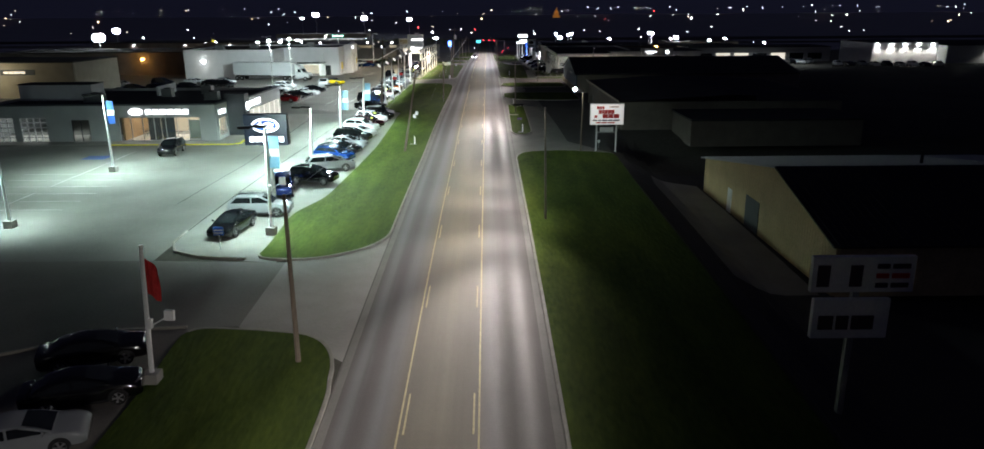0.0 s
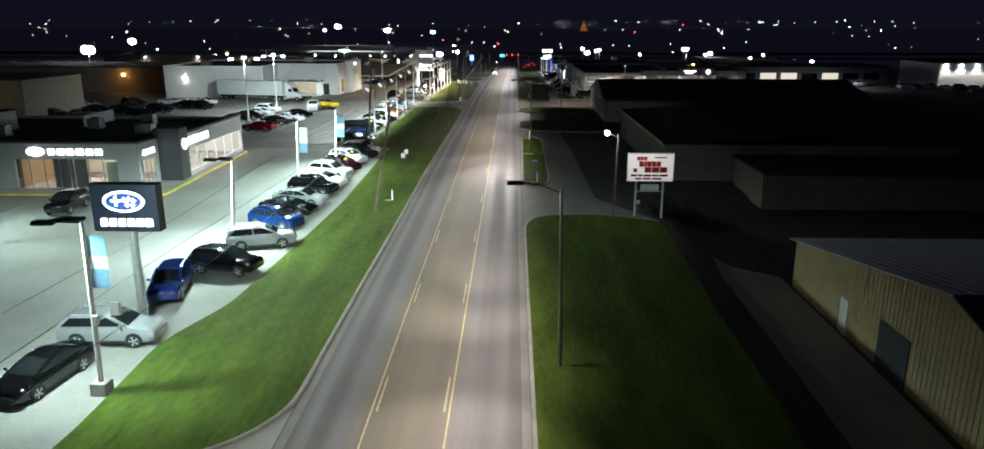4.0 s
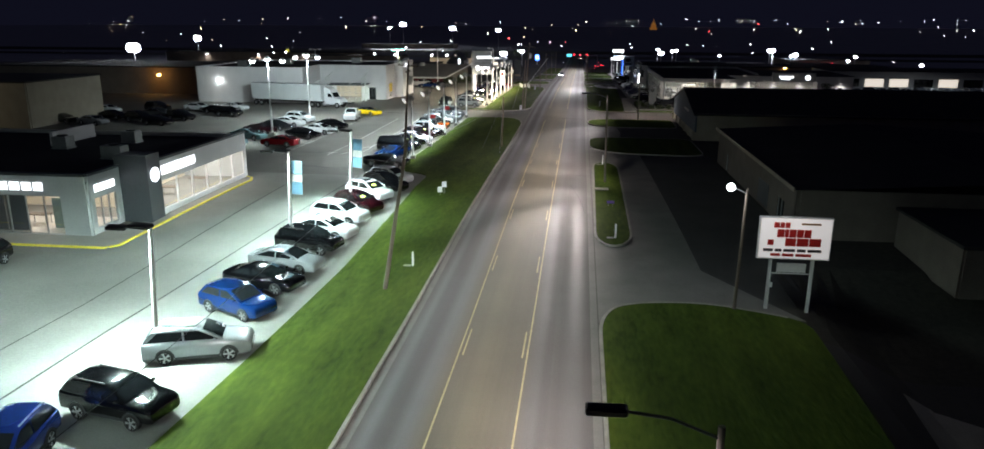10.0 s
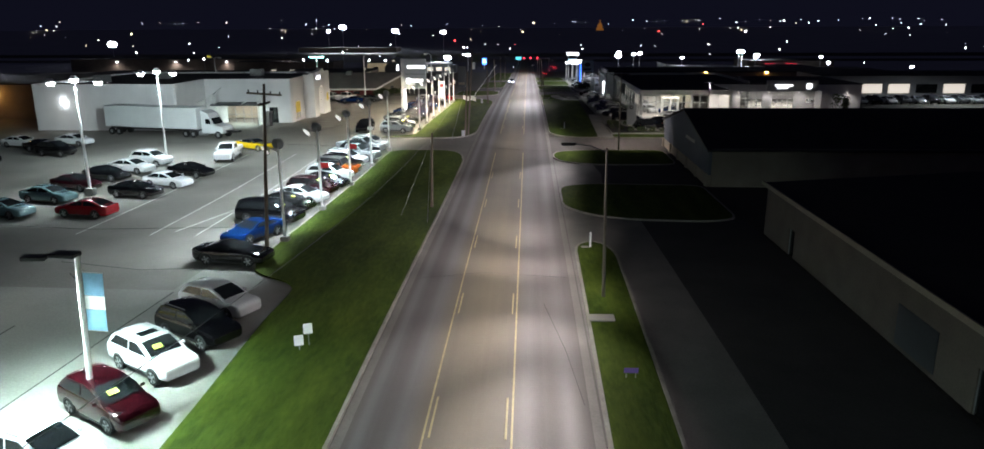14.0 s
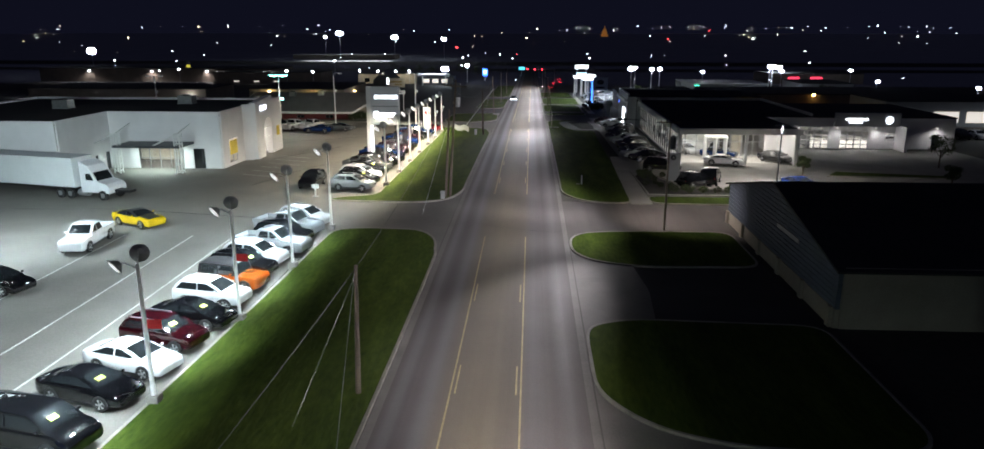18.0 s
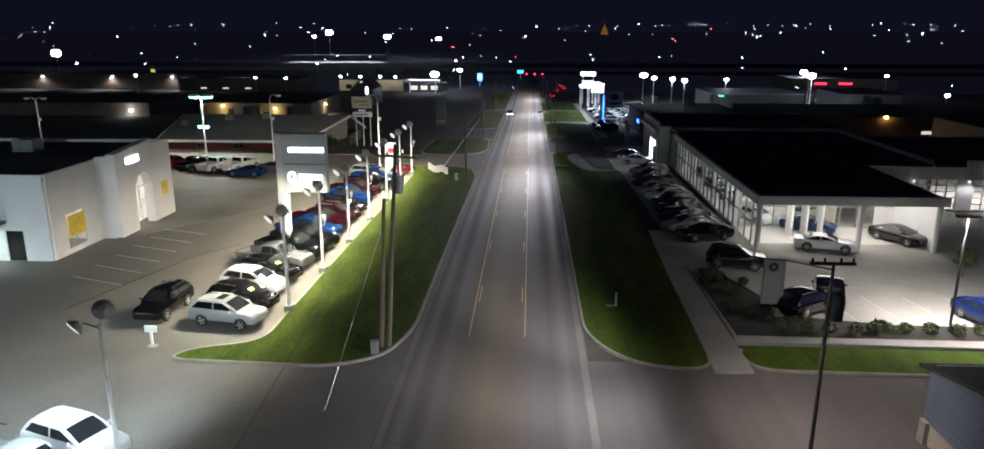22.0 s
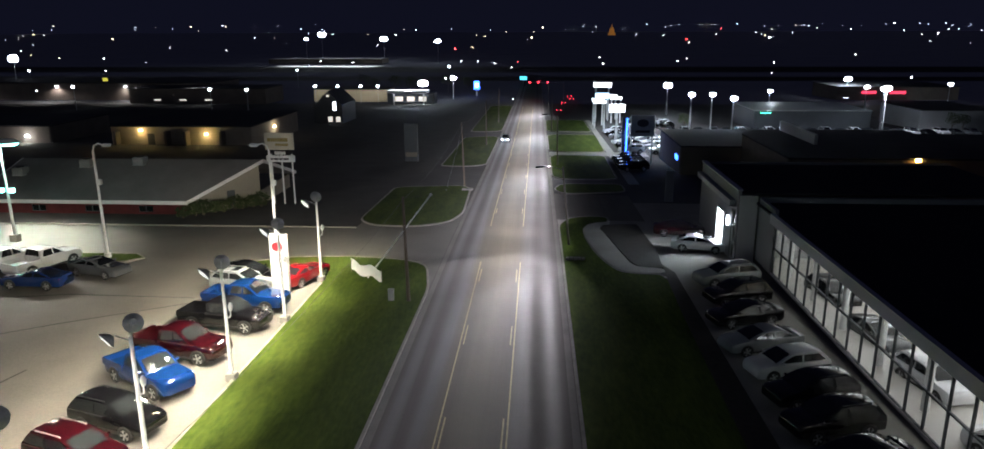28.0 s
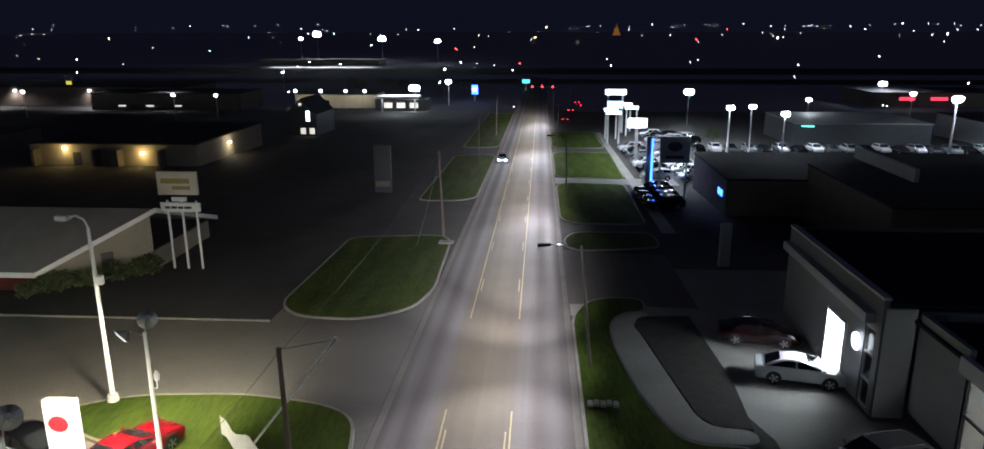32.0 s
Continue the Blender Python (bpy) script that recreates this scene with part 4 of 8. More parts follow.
def oval(t, name, p, rx, rz, depth, material, axis="y", label="", n=20, rim=0.0):
    """A flat oval plate facing -y, or +x."""
    bm = bmesh.new()
    f, b = [], []
    for k in range(n):
        a = 2 * math.pi * k / n
        u, v = rx * math.cos(a), rz * math.sin(a)
        if axis == "y":
            f.append(bm.verts.new((u, -depth, v)))
            b.append(bm.verts.new((u, 0, v)))
        else:
            f.append(bm.verts.new((depth, u, v)))
            b.append(bm.verts.new((0, u, v)))
    bm.faces.new(f)
    bm.faces.new(b)
    for k in range(n):
        bm.faces.new((f[k], f[(k + 1) % n], b[(k + 1) % n], b[k]))
    ob = part(name, bm, material, t, label)
    ob.location = p
    return ob


BOWLWARM = glow("small_lamp_glass", (1.0, 0.95, 0.85), 1.2)
ROOMGLOW = glow("showroom_tube", (1.0, 0.93, 0.8), 9)
COOLGLOW = glow("showroom_cool_tube", (0.95, 1.0, 0.97), 6)
PORTAL = glow("portal_white", (0.95, 0.98, 1.0), 7)
ORANGEWALL = mat("brown_showroom_wall", (0.3, 0.2, 0.1), 0.7, vary=0.3, scale=1.2, fine=6, bump=0.05)
CREAMWALL = mat("cream_room_wall", (0.62, 0.56, 0.44), 0.8, vary=0.1, scale=0.8, fine=8, bump=0.05)
YELLOWWALL = mat("yellow_poster", (0.7, 0.52, 0.05), 0.7, vary=0.2, scale=1.5, fine=8, bump=0.0)
DUCT = mat("rooftop_unit_metal", (0.3, 0.31, 0.31), 0.5, metal=0.5, vary=0.2, scale=1.2, fine=7, bump=0.1)
PALEROOM = mat("grey_green_room_panel", (0.2, 0.25, 0.22), 0.7, vary=0.2, scale=1.0, fine=8, bump=0.05)
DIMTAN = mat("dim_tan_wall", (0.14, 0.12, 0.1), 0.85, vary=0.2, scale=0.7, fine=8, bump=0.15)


def roof_unit(x, y, z, w=1.6, d=1.2, h=1.0):
    t = thing("rooftop_unit", x, y, "grey metal rooftop air unit on a flat roof", "air unit", "rooftop units", z=z)
    block("casing", (w, d, h), (0, 0, 0.1), DUCT, t, bevel=0.03)
    block("base", (w + 0.1, d + 0.1, 0.1), (0, 0, 0), STEEL, t)
    bm = bmesh.new()
    tube(bm, (0, 0, h + 0.1), (0, 0, h + 0.22), min(w, d) * 0.35, None, 12)
    part("fan_cowl", bm, BLACKP, t)


# --- car dealership with grey panels ---
Z = 1.62
t = thing("car_dealership", 0, 0, "low grey car dealership with lit showroom glass", "dealership", z=Z)
F0, F1 = (-62, 90.0), (-33.0, 90.0)
wall(t, F0, F1, 4.4, GREYPANEL, [(1.2, 4.4, 0, 3.0), (5.2, 8.4, 0, 3.0), (11.4, 13.6, 0.0, 2.7), (17.2, 27.0, 0.12, 2.95)])
window(t, F0, F1, 17.2, 27.0, 0.12, 2.95, 7, 1, material=STEEL, label="tall aluminium shopfront glazing")
window(t, F0, F1, 11.4, 13.6, 0.0, 2.7, 2, 1, material=CHARCOAL)
for a in (1.2, 5.2):
    window(t, F0, F1, a, a + 3.2, 0, 3.0, 4, 5, bar=0.1, material=STUCCO, name="garage_door", label="glazed sectional garage door")
wall(t, (-33.0, 90.12), (-33.0, 93.8), 4.4, GREYPANEL, [(0.5, 3.1, 0.5, 2.7)])
window(t, (-33.0, 90.12), (-33.0, 93.8), 0.5, 3.1, 0.5, 2.7, 3, 1)
slab(t, "tower", rect(-33.2, -30.6, 93.8, 95.6), 0, 5.3, CHARCOAL, "charcoal entrance tower")
E0, E1 = (-31.1, 95.6), (-31.1, 111.4)
wall(t, E0, E1, 4.5, STUCCO, [(0.5, 15.4, 0.55, 2.9)])
window(t, E0, E1, 0.5, 15.4, 0.55, 2.9, 6, 1, bar=0.12, material=STUCCO, label="long white-framed showroom window")
wall(t, (-31.1, 111.3), (-62, 111.3), 4.4, GREYPANEL)
wall(t, (-62, 111.3), (-62, 90), 4.4, GREYPANEL)
slab(t, "floor", rect(-61.8, -31.3, 90.2, 111.2), 0.0, 0.1, INTERIOR)
slab(t, "roof", [(-62, 90), (-33, 90), (-33, 93.8), (-31.1, 93.9), (-31.1, 111.4), (-62, 111.4)], 3.85, 4.05, ROOFBLACK, "black membrane flat roof")
for p, q in ((F0, F1), ((-33.0, 90.0), (-33.0, 93.8)), (E0, E1)):
    wall(t, p, q, 0.18, CHARCOAL, z=4.42 if p != E0 else 4.52, th=0.5, name="coping", label="dark metal roof edge")
wall(t, (-46, 98), (-33, 98), 3.8, CREAMWALL, name="partition")
wall(t, (-44.6, 90.4), (-44.6, 98), 3.8, ORANGEWALL, name="partition")
wall(t, (-37.5, 98), (-37.5, 111), 3.8, CREAMWALL, name="partition")
wall(t, (-41.6, 90.7), (-38.4, 90.7), 2.9, CHARCOAL, [(1.5, 1.6, 0.1, 2.8)], th=0.1, name="display_panel", label="dark display panel behind the glass")
wall(t, (-37.0, 91.6), (-34.9, 91.6), 2.4, PALEROOM, th=0.1, name="display_panel", label="grey-green panel behind the glass")
for y in (92, 95):
    ceiling_strip(t, -44, -34, y, 3.6, ROOMGLOW)
for y in (98, 101.5, 105, 108.5):
    ceiling_strip(t, -37, -31.8, y, 3.6, ROOMGLOW)
ceiling_strip(t, -57, -51, 93, 3.6, COOLGLOW)
area_lamp("showroom_lamp", (-39, 94, Z + 3.5), 300, (1, 0.9, 0.76), 9, 5)
area_lamp("showroom_lamp", (-34.2, 103.5, Z + 3.5), 900, (1, 0.95, 0.84), 5, 14)
area_lamp("workshop_lamp", (-56, 94, Z + 3.5), 200, (0.9, 1, 0.95), 8, 5)
oval(t, "emblem", (-42.6, 89.86, 3.65), 0.85, 0.42, 0.1, SIGNGLOW, label="lit white oval emblem")
bars(t, "lettering", (-41.4, 89.83, 3.35), (0.62, 0.66, 0.66, 0.7, 0.66, 0.66), 0.56, SIGNGLOW, gap=0.24, label="lit white block lettering")
bars(t, "lettering", (-32.85, 90.7, 3.15), (0.5, 0.45, 0.5, 0.5), 0.5, SIGNGLOW, axis="y")
oval(t, "emblem", (-30.58, 94.7, 3.7), 0.55, 0.55, 0.08, SIGNGLOW, "x", "lit round emblem")
bars(t, "lettering", (-30.96, 96.3, 3.35), (0.8, 0.7, 0.75, 0.8, 0.75, 0.8), 0.7, SIGNGLOW, axis="y")
for x, y, w in ((-36.5, 99, 1.8), (-44, 103, 1.4), (-51, 97, 2.4), (-40, 107, 1.4), (-56, 104, 1.8)):
    roof_unit(x, y, Z + 4.05, w)
slab(t, "rear_block", rect(-61.9, -52.4, 99, 102.4), 4.05, 6.1, STUCCO, "white raised rear block")
slab(t, "rear_block_roof", rect(-62, -52.3, 98.9, 102.5), 6.1, 6.2, ROOFBLACK)
slab(t, "roof_screen", rect(-46, -45.7, 104, 110), 4.05, 5.3, STUCCO, "white roof screen")
# furniture behind the glass
for k, (x, y) in enumerate(((-34.0, 99.5), (-34.5, 103), (-33.8, 107), (-39, 92.6), (-42.5, 93.2))):
    d = thing("sales_desk", x, y, "dark wooden sales desk inside the showroom", "desk", "sales desks", z=Z + 0.1)
    block("top", (1.6, 0.8, 0.05), (0, 0, 0.72), WOODPOLE, d)
    for sx in (-0.7, 0.7):
        for sy in (-0.3, 0.3):
            block("leg", (0.06, 0.06, 0.72), (sx, sy, 0), STEEL, d)
drape("entrance_pavement", rect(-62, -30.2, 87.6, 89.87), 0.1, CONCRETE, "pale concrete walk along the dealership", "pavement", skirt=0.2)
drape("side_pavement", [(-32.8, 88), (-29.9, 88), (-29.9, 110.5), (-30.9, 111), (-30.9, 95.7), (-30.5, 93.7), (-32.8, 93.7)], 0.104, CONCRETE, "pale concrete walk along the showroom window", "pavement", skirt=0.2)
ribbon("yellow_kerb", [(-45, 87.5), (-30.5, 87.5), (-29.8, 88.2), (-29.8, 109.6), (-30.2, 110.6), (-31, 111.2)], 0.1, -0.05, 0.14, mat("yellow_kerb_paint", (0.72, 0.6, 0.06), 0.7, vary=0.2, scale=2, fine=12, bump=0.1), "bright yellow painted kerb", "kerb")

# --- white hall with wing and arched portal ---
Z = 1.3
t = thing("white_hall", 0, 0, "white stucco dealership hall with arched entrance slab", "hall", z=Z)
wall(t, (-72, 180), (-51, 180), 7.0, STUCCO)
wall(t, (-51, 180.12), (-51, 190.1), 7.0, STUCCO, [(1.6, 2.3, 0.9, 2.2), (4, 4.7, 0.9, 2.2), (6.4, 7.1, 0.9, 2.2), (8.6, 9.5, 0, 2.3)])
for a in (1.6, 4.0, 6.4):
    window(t, (-51, 180.12), (-51, 190.1), a, a + 0.7, 0.9, 2.2, 1, 1, material=STUCCO, glassm=CARGLASS)
window(t, (-51, 180.12), (-51, 190.1), 8.6, 9.5, 0, 2.3, 1, 1, material=CHARCOAL, glassm=CARGLASS, name="door")
wall(t, (-51, 190.2), (-37.3, 190.2), 7.0, STUCCO, [(3.4, 8.6, 0.05, 2.8), (10.2, 11.6, 0.05, 2.6)])
window(t, (-51, 190.2), (-37.3, 190.2), 3.4, 8.6, 0.05, 2.8, 4, 2, label="glazed entrance front")
window(t, (-51, 190.2), (-37.3, 190.2), 10.2, 11.6, 0.05, 2.6, 1, 1, glassm=CARGLASS, material=CHARCOAL)
wall(t, (-37.3, 190.33), (-37.3, 208.6), 7.0, STUCCO, [(1.8, 4.4, 0.5, 3.4), (8.6, 17.4, 0.1, 5.0)])
window(t, (-37.3, 190.33), (-37.3, 208.6), 8.6, 17.4, 0.1, 5.0, 8, 3, material=POLEWHITE)
window(t, (-37.3, 190.33), (-37.3, 208.6), 1.8, 4.4, 0.5, 3.4, 2, 2)
wall(t, (-37.3, 208.6), (-72, 208.6), 7.0, STUCCO)
wall(t, (-72, 208.6), (-72, 180), 7.0, STUCCO)
slab(t, "roof", [(-72, 180), (-51, 180), (-51, 190.2), (-37.3, 190.2), (-37.3, 208.6), (-72, 208.6)], 6.5, 6.7, ROOFBLACK, "black flat roof")
wall(t, (-51, 197), (-37.4, 197), 4.0, CREAMWALL, name="partition")
wall(t, (-40, 197.2), (-40, 208.4), 5.6, CREAMWALL, name="partition")
slab(t, "floor", rect(-50.8, -37.5, 190.4, 208.4), 0.0, 0.05, INTERIOR)
# arched slab
bm = bmesh.new()
N = 12
y0, y1, hh = 197.0, 206.6, 7.9
c, rad, spring = 201.2, 1.5, 3.6
xa, xb, ye = -36.2, -35.4, c + 2.1
arch = [(c - rad * math.cos(math.pi * k / N), spring + rad * math.sin(math.pi * k / N)) for k in range(N + 1)]


def over(y):
    """Top edge of the slab: it rises to a step, then drops."""
    return hh - 0.5 + 0.5 * (y - y0) / (ye - y0)


cols = [[(y0, 0.15), (c - rad, 0.15), (c - rad, over(c - rad)), (y0, over(y0))], [(c + rad, 0.15), (ye, 0.15), (ye, over(ye)), (c + rad, over(c + rad))], [(ye, 0.15), (y1, 0.15), (y1, hh - 0.55), (ye, hh - 0.45)]]
cols += [[p, q, (q[0], over(q[0])), (p[0], over(p[0]))] for p, q in zip(arch, arch[1:])]
for q in cols:
    a_, b_ = [bm.verts.new((xa, *v)) for v in q], [bm.verts.new((xb, *v)) for v in q]
    bm.faces.new(a_)
    bm.faces.new(b_)
    for k in range(4):
        bm.faces.new((a_[k], a_[(k + 1) % 4], b_[(k + 1) % 4], b_[k]))
bmesh.ops.remove_doubles(bm, verts=bm.verts, dist=0.001)
part("arched_slab", bm, STUCCO, t, "tall white slab with arched doorway")
slab(t, "slab_return", rect(-37.2, -36.2, 197.0, 197.5), 0, 7.2, STUCCO)
bars(t, "lettering", (-35.33, 198.6, 6.3), (0.35, 0.3, 0.3, 0.3, 0.3, 0.3), 0.55, SIGNGLOW, gap=0.06, axis="y", label="small lit lettering")
block("poster", (0.05, 1.1, 1.3), (-35.36, 204.9, 2.3), YELLOWWALL, t, "yellow poster")
block("poster", (0.05, 2.2, 1.7), (-37.13, 193.4, 1.5), YELLOWWALL, t, "yellow poster")
bm = bmesh.new()
for k in range(4):
    tube(bm, (-35.75, c - 1.1 + 0.7 * k, spring + 0.2), (-35.75, c - 1.1 + 0.7 * k, spring + 1.3), 0.04, None, 4)
tube(bm, (-35.75, c - 1.5, spring + 0.2), (-35.75, c + 1.5, spring + 0.2), 0.06, None, 4)
tube(bm, (-35.75, c - 1.5, 2.6), (-35.75, c + 1.5, 2.6), 0.06, None, 4)
part("fanlight_bars", bm, POLEWHITE, t)
# entrance canopy
slab(t, "canopy_roof", rect(-48.6, -40.6, 186.2, 190.05), 3.2, 3.45, CHARCOAL, "dark flat entrance canopy")
for x in (-48.3, -40.9):
    for dx in (-0.32, 0.32):
        for dy in (-0.3, 0.3):
            block("canopy_post", (0.14, 0.14, 4.9), (x + dx, 186.6 + dy, 0), POLEWHITE, t)
    for k in range(6):
        block("rung", (0.5, 0.08, 0.1), (x, 186.3, 0.5 + 0.8 * k), POLEWHITE, t)
        block("rung", (0.08, 0.46, 0.1), (x + 0.32, 186.6, 0.5 + 0.8 * k), POLEWHITE, t)
    bm = bmesh.new()
    tube(bm, (x, 186.6, 4.8), (x, 190.0, 5.6), 0.07, None, 5)
    tube(bm, (x, 186.6, 4.8), (x - 3.0, 186.6, 3.45), 0.09, None, 5)
    part("brace", bm, POLEWHITE, t)
area_lamp("entrance_lamp", (-44.6, 188.2, Z + 3.1), 420, (0.8, 1, 0.85), 5, 2)
area_lamp("hall_lamp", (-38.7, 201, Z + 3.9), 500, (1, 0.94, 0.82), 2.2, 12)
area_lamp("hall_lamp", (-44.5, 193.6, Z + 3.9), 300, (1, 0.94, 0.82), 9, 4)
for x in (-46.4, -43.0):
    block("ceiling_light", (1.2, 0.2, 0.05), (x, 188.2, 3.14), COOLGLOW, t, "strip light under the canopy")
for x, y in ((-60, 196), (-47, 203), (-66, 188)):
    roof_unit(x, y, Z + 6.7, 2.0, 1.6)

# --- low red brick building with a broad sloping roof ---
Z = -0.35
t = thing("red_brick_building", 0, 0, "low red brick building with wide pale roof edge", "building", z=Z)
wall(t, (-60, 253.0), (-36.8, 253.0), 1.75, BRICK, [(6, 7.6, 0.6, 1.3), (12, 13.6, 0.6, 1.3), (18, 19.6, 0.6, 1.3)])
for a in (6, 12, 18):
    window(t, (-60, 253.0), (-36.8, 253.0), a, a + 1.6, 0.6, 1.3, 2, 1, material=CHARCOAL, glassm=CARGLASS)
bm = bmesh.new()
v = [bm.verts.new(p) for p in ((-36.7, 253.1, -1), (-30.9, 259.3, -1), (-30.9, 259.3, 4.9), (-36.7, 253.1, 1.72), (-36.9, 253.3, -1), (-31.1, 259.5, -1), (-31.1, 259.5, 4.9), (-36.9, 253.3, 1.72))]
for f in ((0, 1, 2, 3), (7, 6, 5, 4), (0, 4, 5, 1), (1, 5, 6, 2), (2, 6, 7, 3), (3, 7, 4, 0)):
    bm.faces.new([v[k] for k in f])
part("gable_wall", bm, mat("grey_beige_block", (0.25, 0.23, 0.19), 0.9, vary=0.15, scale=0.6, fine=9, bump=0.2), t, "beige block end wall")
wall(t, (-31, 259.4), (-31, 269.5), 1.6, BEIGE)
block("door", (0.9, 0.08, 2.1), (-33.2, 256.5, 0.2), CHARCOAL, t, "dark side door", turn=47)
bm = bmesh.new()
o = [(-60.5, 252.3, 1.6), (-36.3, 252.3, 1.6), (-30.2, 258.9, 5.0), (-30.2, 270, 1.6), (-58.4, 270, 1.6), (-58.4, 258.9, 5.0)]
lo = [bm.verts.new(p) for p in o]
hi = [bm.verts.new((p[0], p[1], p[2] + 0.35)) for p in o]
bm.faces.new((hi[0], hi[1], hi[2], hi[5]))
bm.faces.new((hi[2], hi[3], hi[4], hi[5]))
bm.faces.new((lo[5], lo[2], lo[1], lo[0]))
bm.faces.new((lo[5], lo[4], lo[3], lo[2]))
part("roof", bm, ROOFGREY, t, "grey gravelled sloping roof")
for a, b in ((0, 1), (1, 2), (2, 3), (5, 0)):
    pa, pb = Vector(o[a]), Vector(o[b])
    bm = bmesh.new()
    q = [pa + Vector((0, 0, 0.0)), pb + Vector((0, 0, 0.0)), pb + Vector((0, 0, 0.4)), pa + Vector((0, 0, 0.4))]
    nrm = (pb - pa).cross(Vector((0, 0, 1))).normalized() * 0.06
    f = [bm.verts.new(p + nrm) for p in q]
    r = [bm.verts.new(p - nrm * 0.2) for p in q]
    for idx in ((0, 1, 2, 3),):
        bm.faces.new([f[k] for k in idx])
        bm.faces.new([r[k] for k in idx][::-1])
    for k in range(4):
        bm.faces.new((f[k], f[(k + 1) % 4], r[(k + 1) % 4], r[k]))
    part("fascia", bm, STUCCO, t, "white roof fascia")
for x, y in ((-50, 257.6), (-44, 258.0), (-57, 256.2)):
    roof_unit(x, y, Z + 1.9 + (y - 252.3) * 0.515, 1.2, 1.2, 0.8)

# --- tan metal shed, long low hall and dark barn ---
LITSLOPE = mat("lit_slope_metal_roof", (0.42, 0.42, 0.44), 0.5, vary=0.15, scale=0.5, fine=6, bump=0.08)
Z = -0.6
t = thing("metal_shed", 0, 0, "tan corrugated metal shed with a white door", "shed", z=Z)
GX, YA, YB, YC = 21.4, 43.0, 53.0, 71.2
bm = bmesh.new()
prof = [(YA, 0), (YC, 0), (YC, 3.3), (YB, 6.05), (YA, 3.3)]
a = [bm.verts.new((GX, y, z)) for y, z in prof]
b = [bm.verts.new((GX + 0.2, y, z)) for y, z in prof]
bm.faces.new(a)
bm.faces.new(b)
for k in range(5):
    bm.faces.new((a[k], a[(k + 1) % 5], b[(k + 1) % 5], b[k]))
part("gable_wall", bm, TANMETAL, t)
y = YA + 0.2
while y < YC:
    zt_ = 3.3 + 2.75 * (1 - abs(y - YB) / ((YC - YB) if y > YB else (YB - YA)))
    block("rib", (0.028, 0.06, round(zt_ - 0.15, 1)), (GX - 0.016, y, 0.05), TANMETAL, t)
    y += 0.4
wall(t, (GX + 0.2, YC), (48, YC), 3.3, TANMETAL)
wall(t, (GX + 0.2, YA), (48, YA), 3.3, TANMETAL)
# light on the far slope and shade on the near one are put into their colours
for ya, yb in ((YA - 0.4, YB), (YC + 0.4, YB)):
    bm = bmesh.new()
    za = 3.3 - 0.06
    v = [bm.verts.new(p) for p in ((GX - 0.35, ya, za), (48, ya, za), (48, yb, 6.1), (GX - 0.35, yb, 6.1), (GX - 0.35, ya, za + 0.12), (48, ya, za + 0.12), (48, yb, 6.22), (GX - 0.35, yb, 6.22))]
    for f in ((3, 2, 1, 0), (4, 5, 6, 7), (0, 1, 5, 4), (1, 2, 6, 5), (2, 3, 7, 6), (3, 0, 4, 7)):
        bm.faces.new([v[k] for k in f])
    sheet = part("roof", bm, ROOFBLACK if yb > ya else LITSLOPE, t, "ribbed metal roof slope, coloured dark as the shaded side" if yb > ya else "ribbed metal roof slope, coloured pale as if lit")
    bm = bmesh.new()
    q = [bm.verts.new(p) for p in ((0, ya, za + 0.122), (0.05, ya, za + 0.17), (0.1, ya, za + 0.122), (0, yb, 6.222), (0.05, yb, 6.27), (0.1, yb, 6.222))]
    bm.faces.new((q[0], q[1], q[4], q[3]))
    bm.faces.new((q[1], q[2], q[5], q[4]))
    rib = finish(bm, "roof_rib", ROOFBLACK if yb > ya else LITSLOPE)
    for k in range(31):
        o = new("roof_rib", rib)
        o.parent = sheet
        o.location = (GX + 0.6 * k, 0, 0)
bm = bmesh.new()
tube(bm, (33, 55, 5.2), (33, 55, 6.9), 0.12, None, 8)
part("vent_pipe", bm, BLACKP, t, "dark roof vent pipe")
block("door", (0.08, 1.0, 2.1), (GX - 0.04, 63.2, 0.02), POLEWHITE, t, "plain white door")
block("roller_door", (0.06, 3.0, 2.6), (GX - 0.03, 57.6, 0.02), CHARCOAL, t, "dark roller door")

Z = 1.3
t = thing("long_hall", 0, 0, "long dark hall with a low white roof edge", "hall", z=Z)
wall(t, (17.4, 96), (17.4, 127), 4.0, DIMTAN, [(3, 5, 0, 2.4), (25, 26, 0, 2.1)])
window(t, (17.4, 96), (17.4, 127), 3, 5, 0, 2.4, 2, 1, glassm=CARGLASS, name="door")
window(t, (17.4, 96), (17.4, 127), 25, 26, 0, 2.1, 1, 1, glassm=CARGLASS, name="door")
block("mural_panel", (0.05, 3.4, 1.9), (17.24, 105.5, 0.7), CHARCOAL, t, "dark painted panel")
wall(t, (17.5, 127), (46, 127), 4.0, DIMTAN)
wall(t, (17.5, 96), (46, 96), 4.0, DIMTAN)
bm = bmesh.new()
v = [bm.verts.new(p) for p in ((17.0, 95.6, 4.02), (32, 95.6, 4.9), (32, 127.4, 4.9), (17.0, 127.4, 4.02), (47, 95.6, 4.02), (47, 127.4, 4.02))]
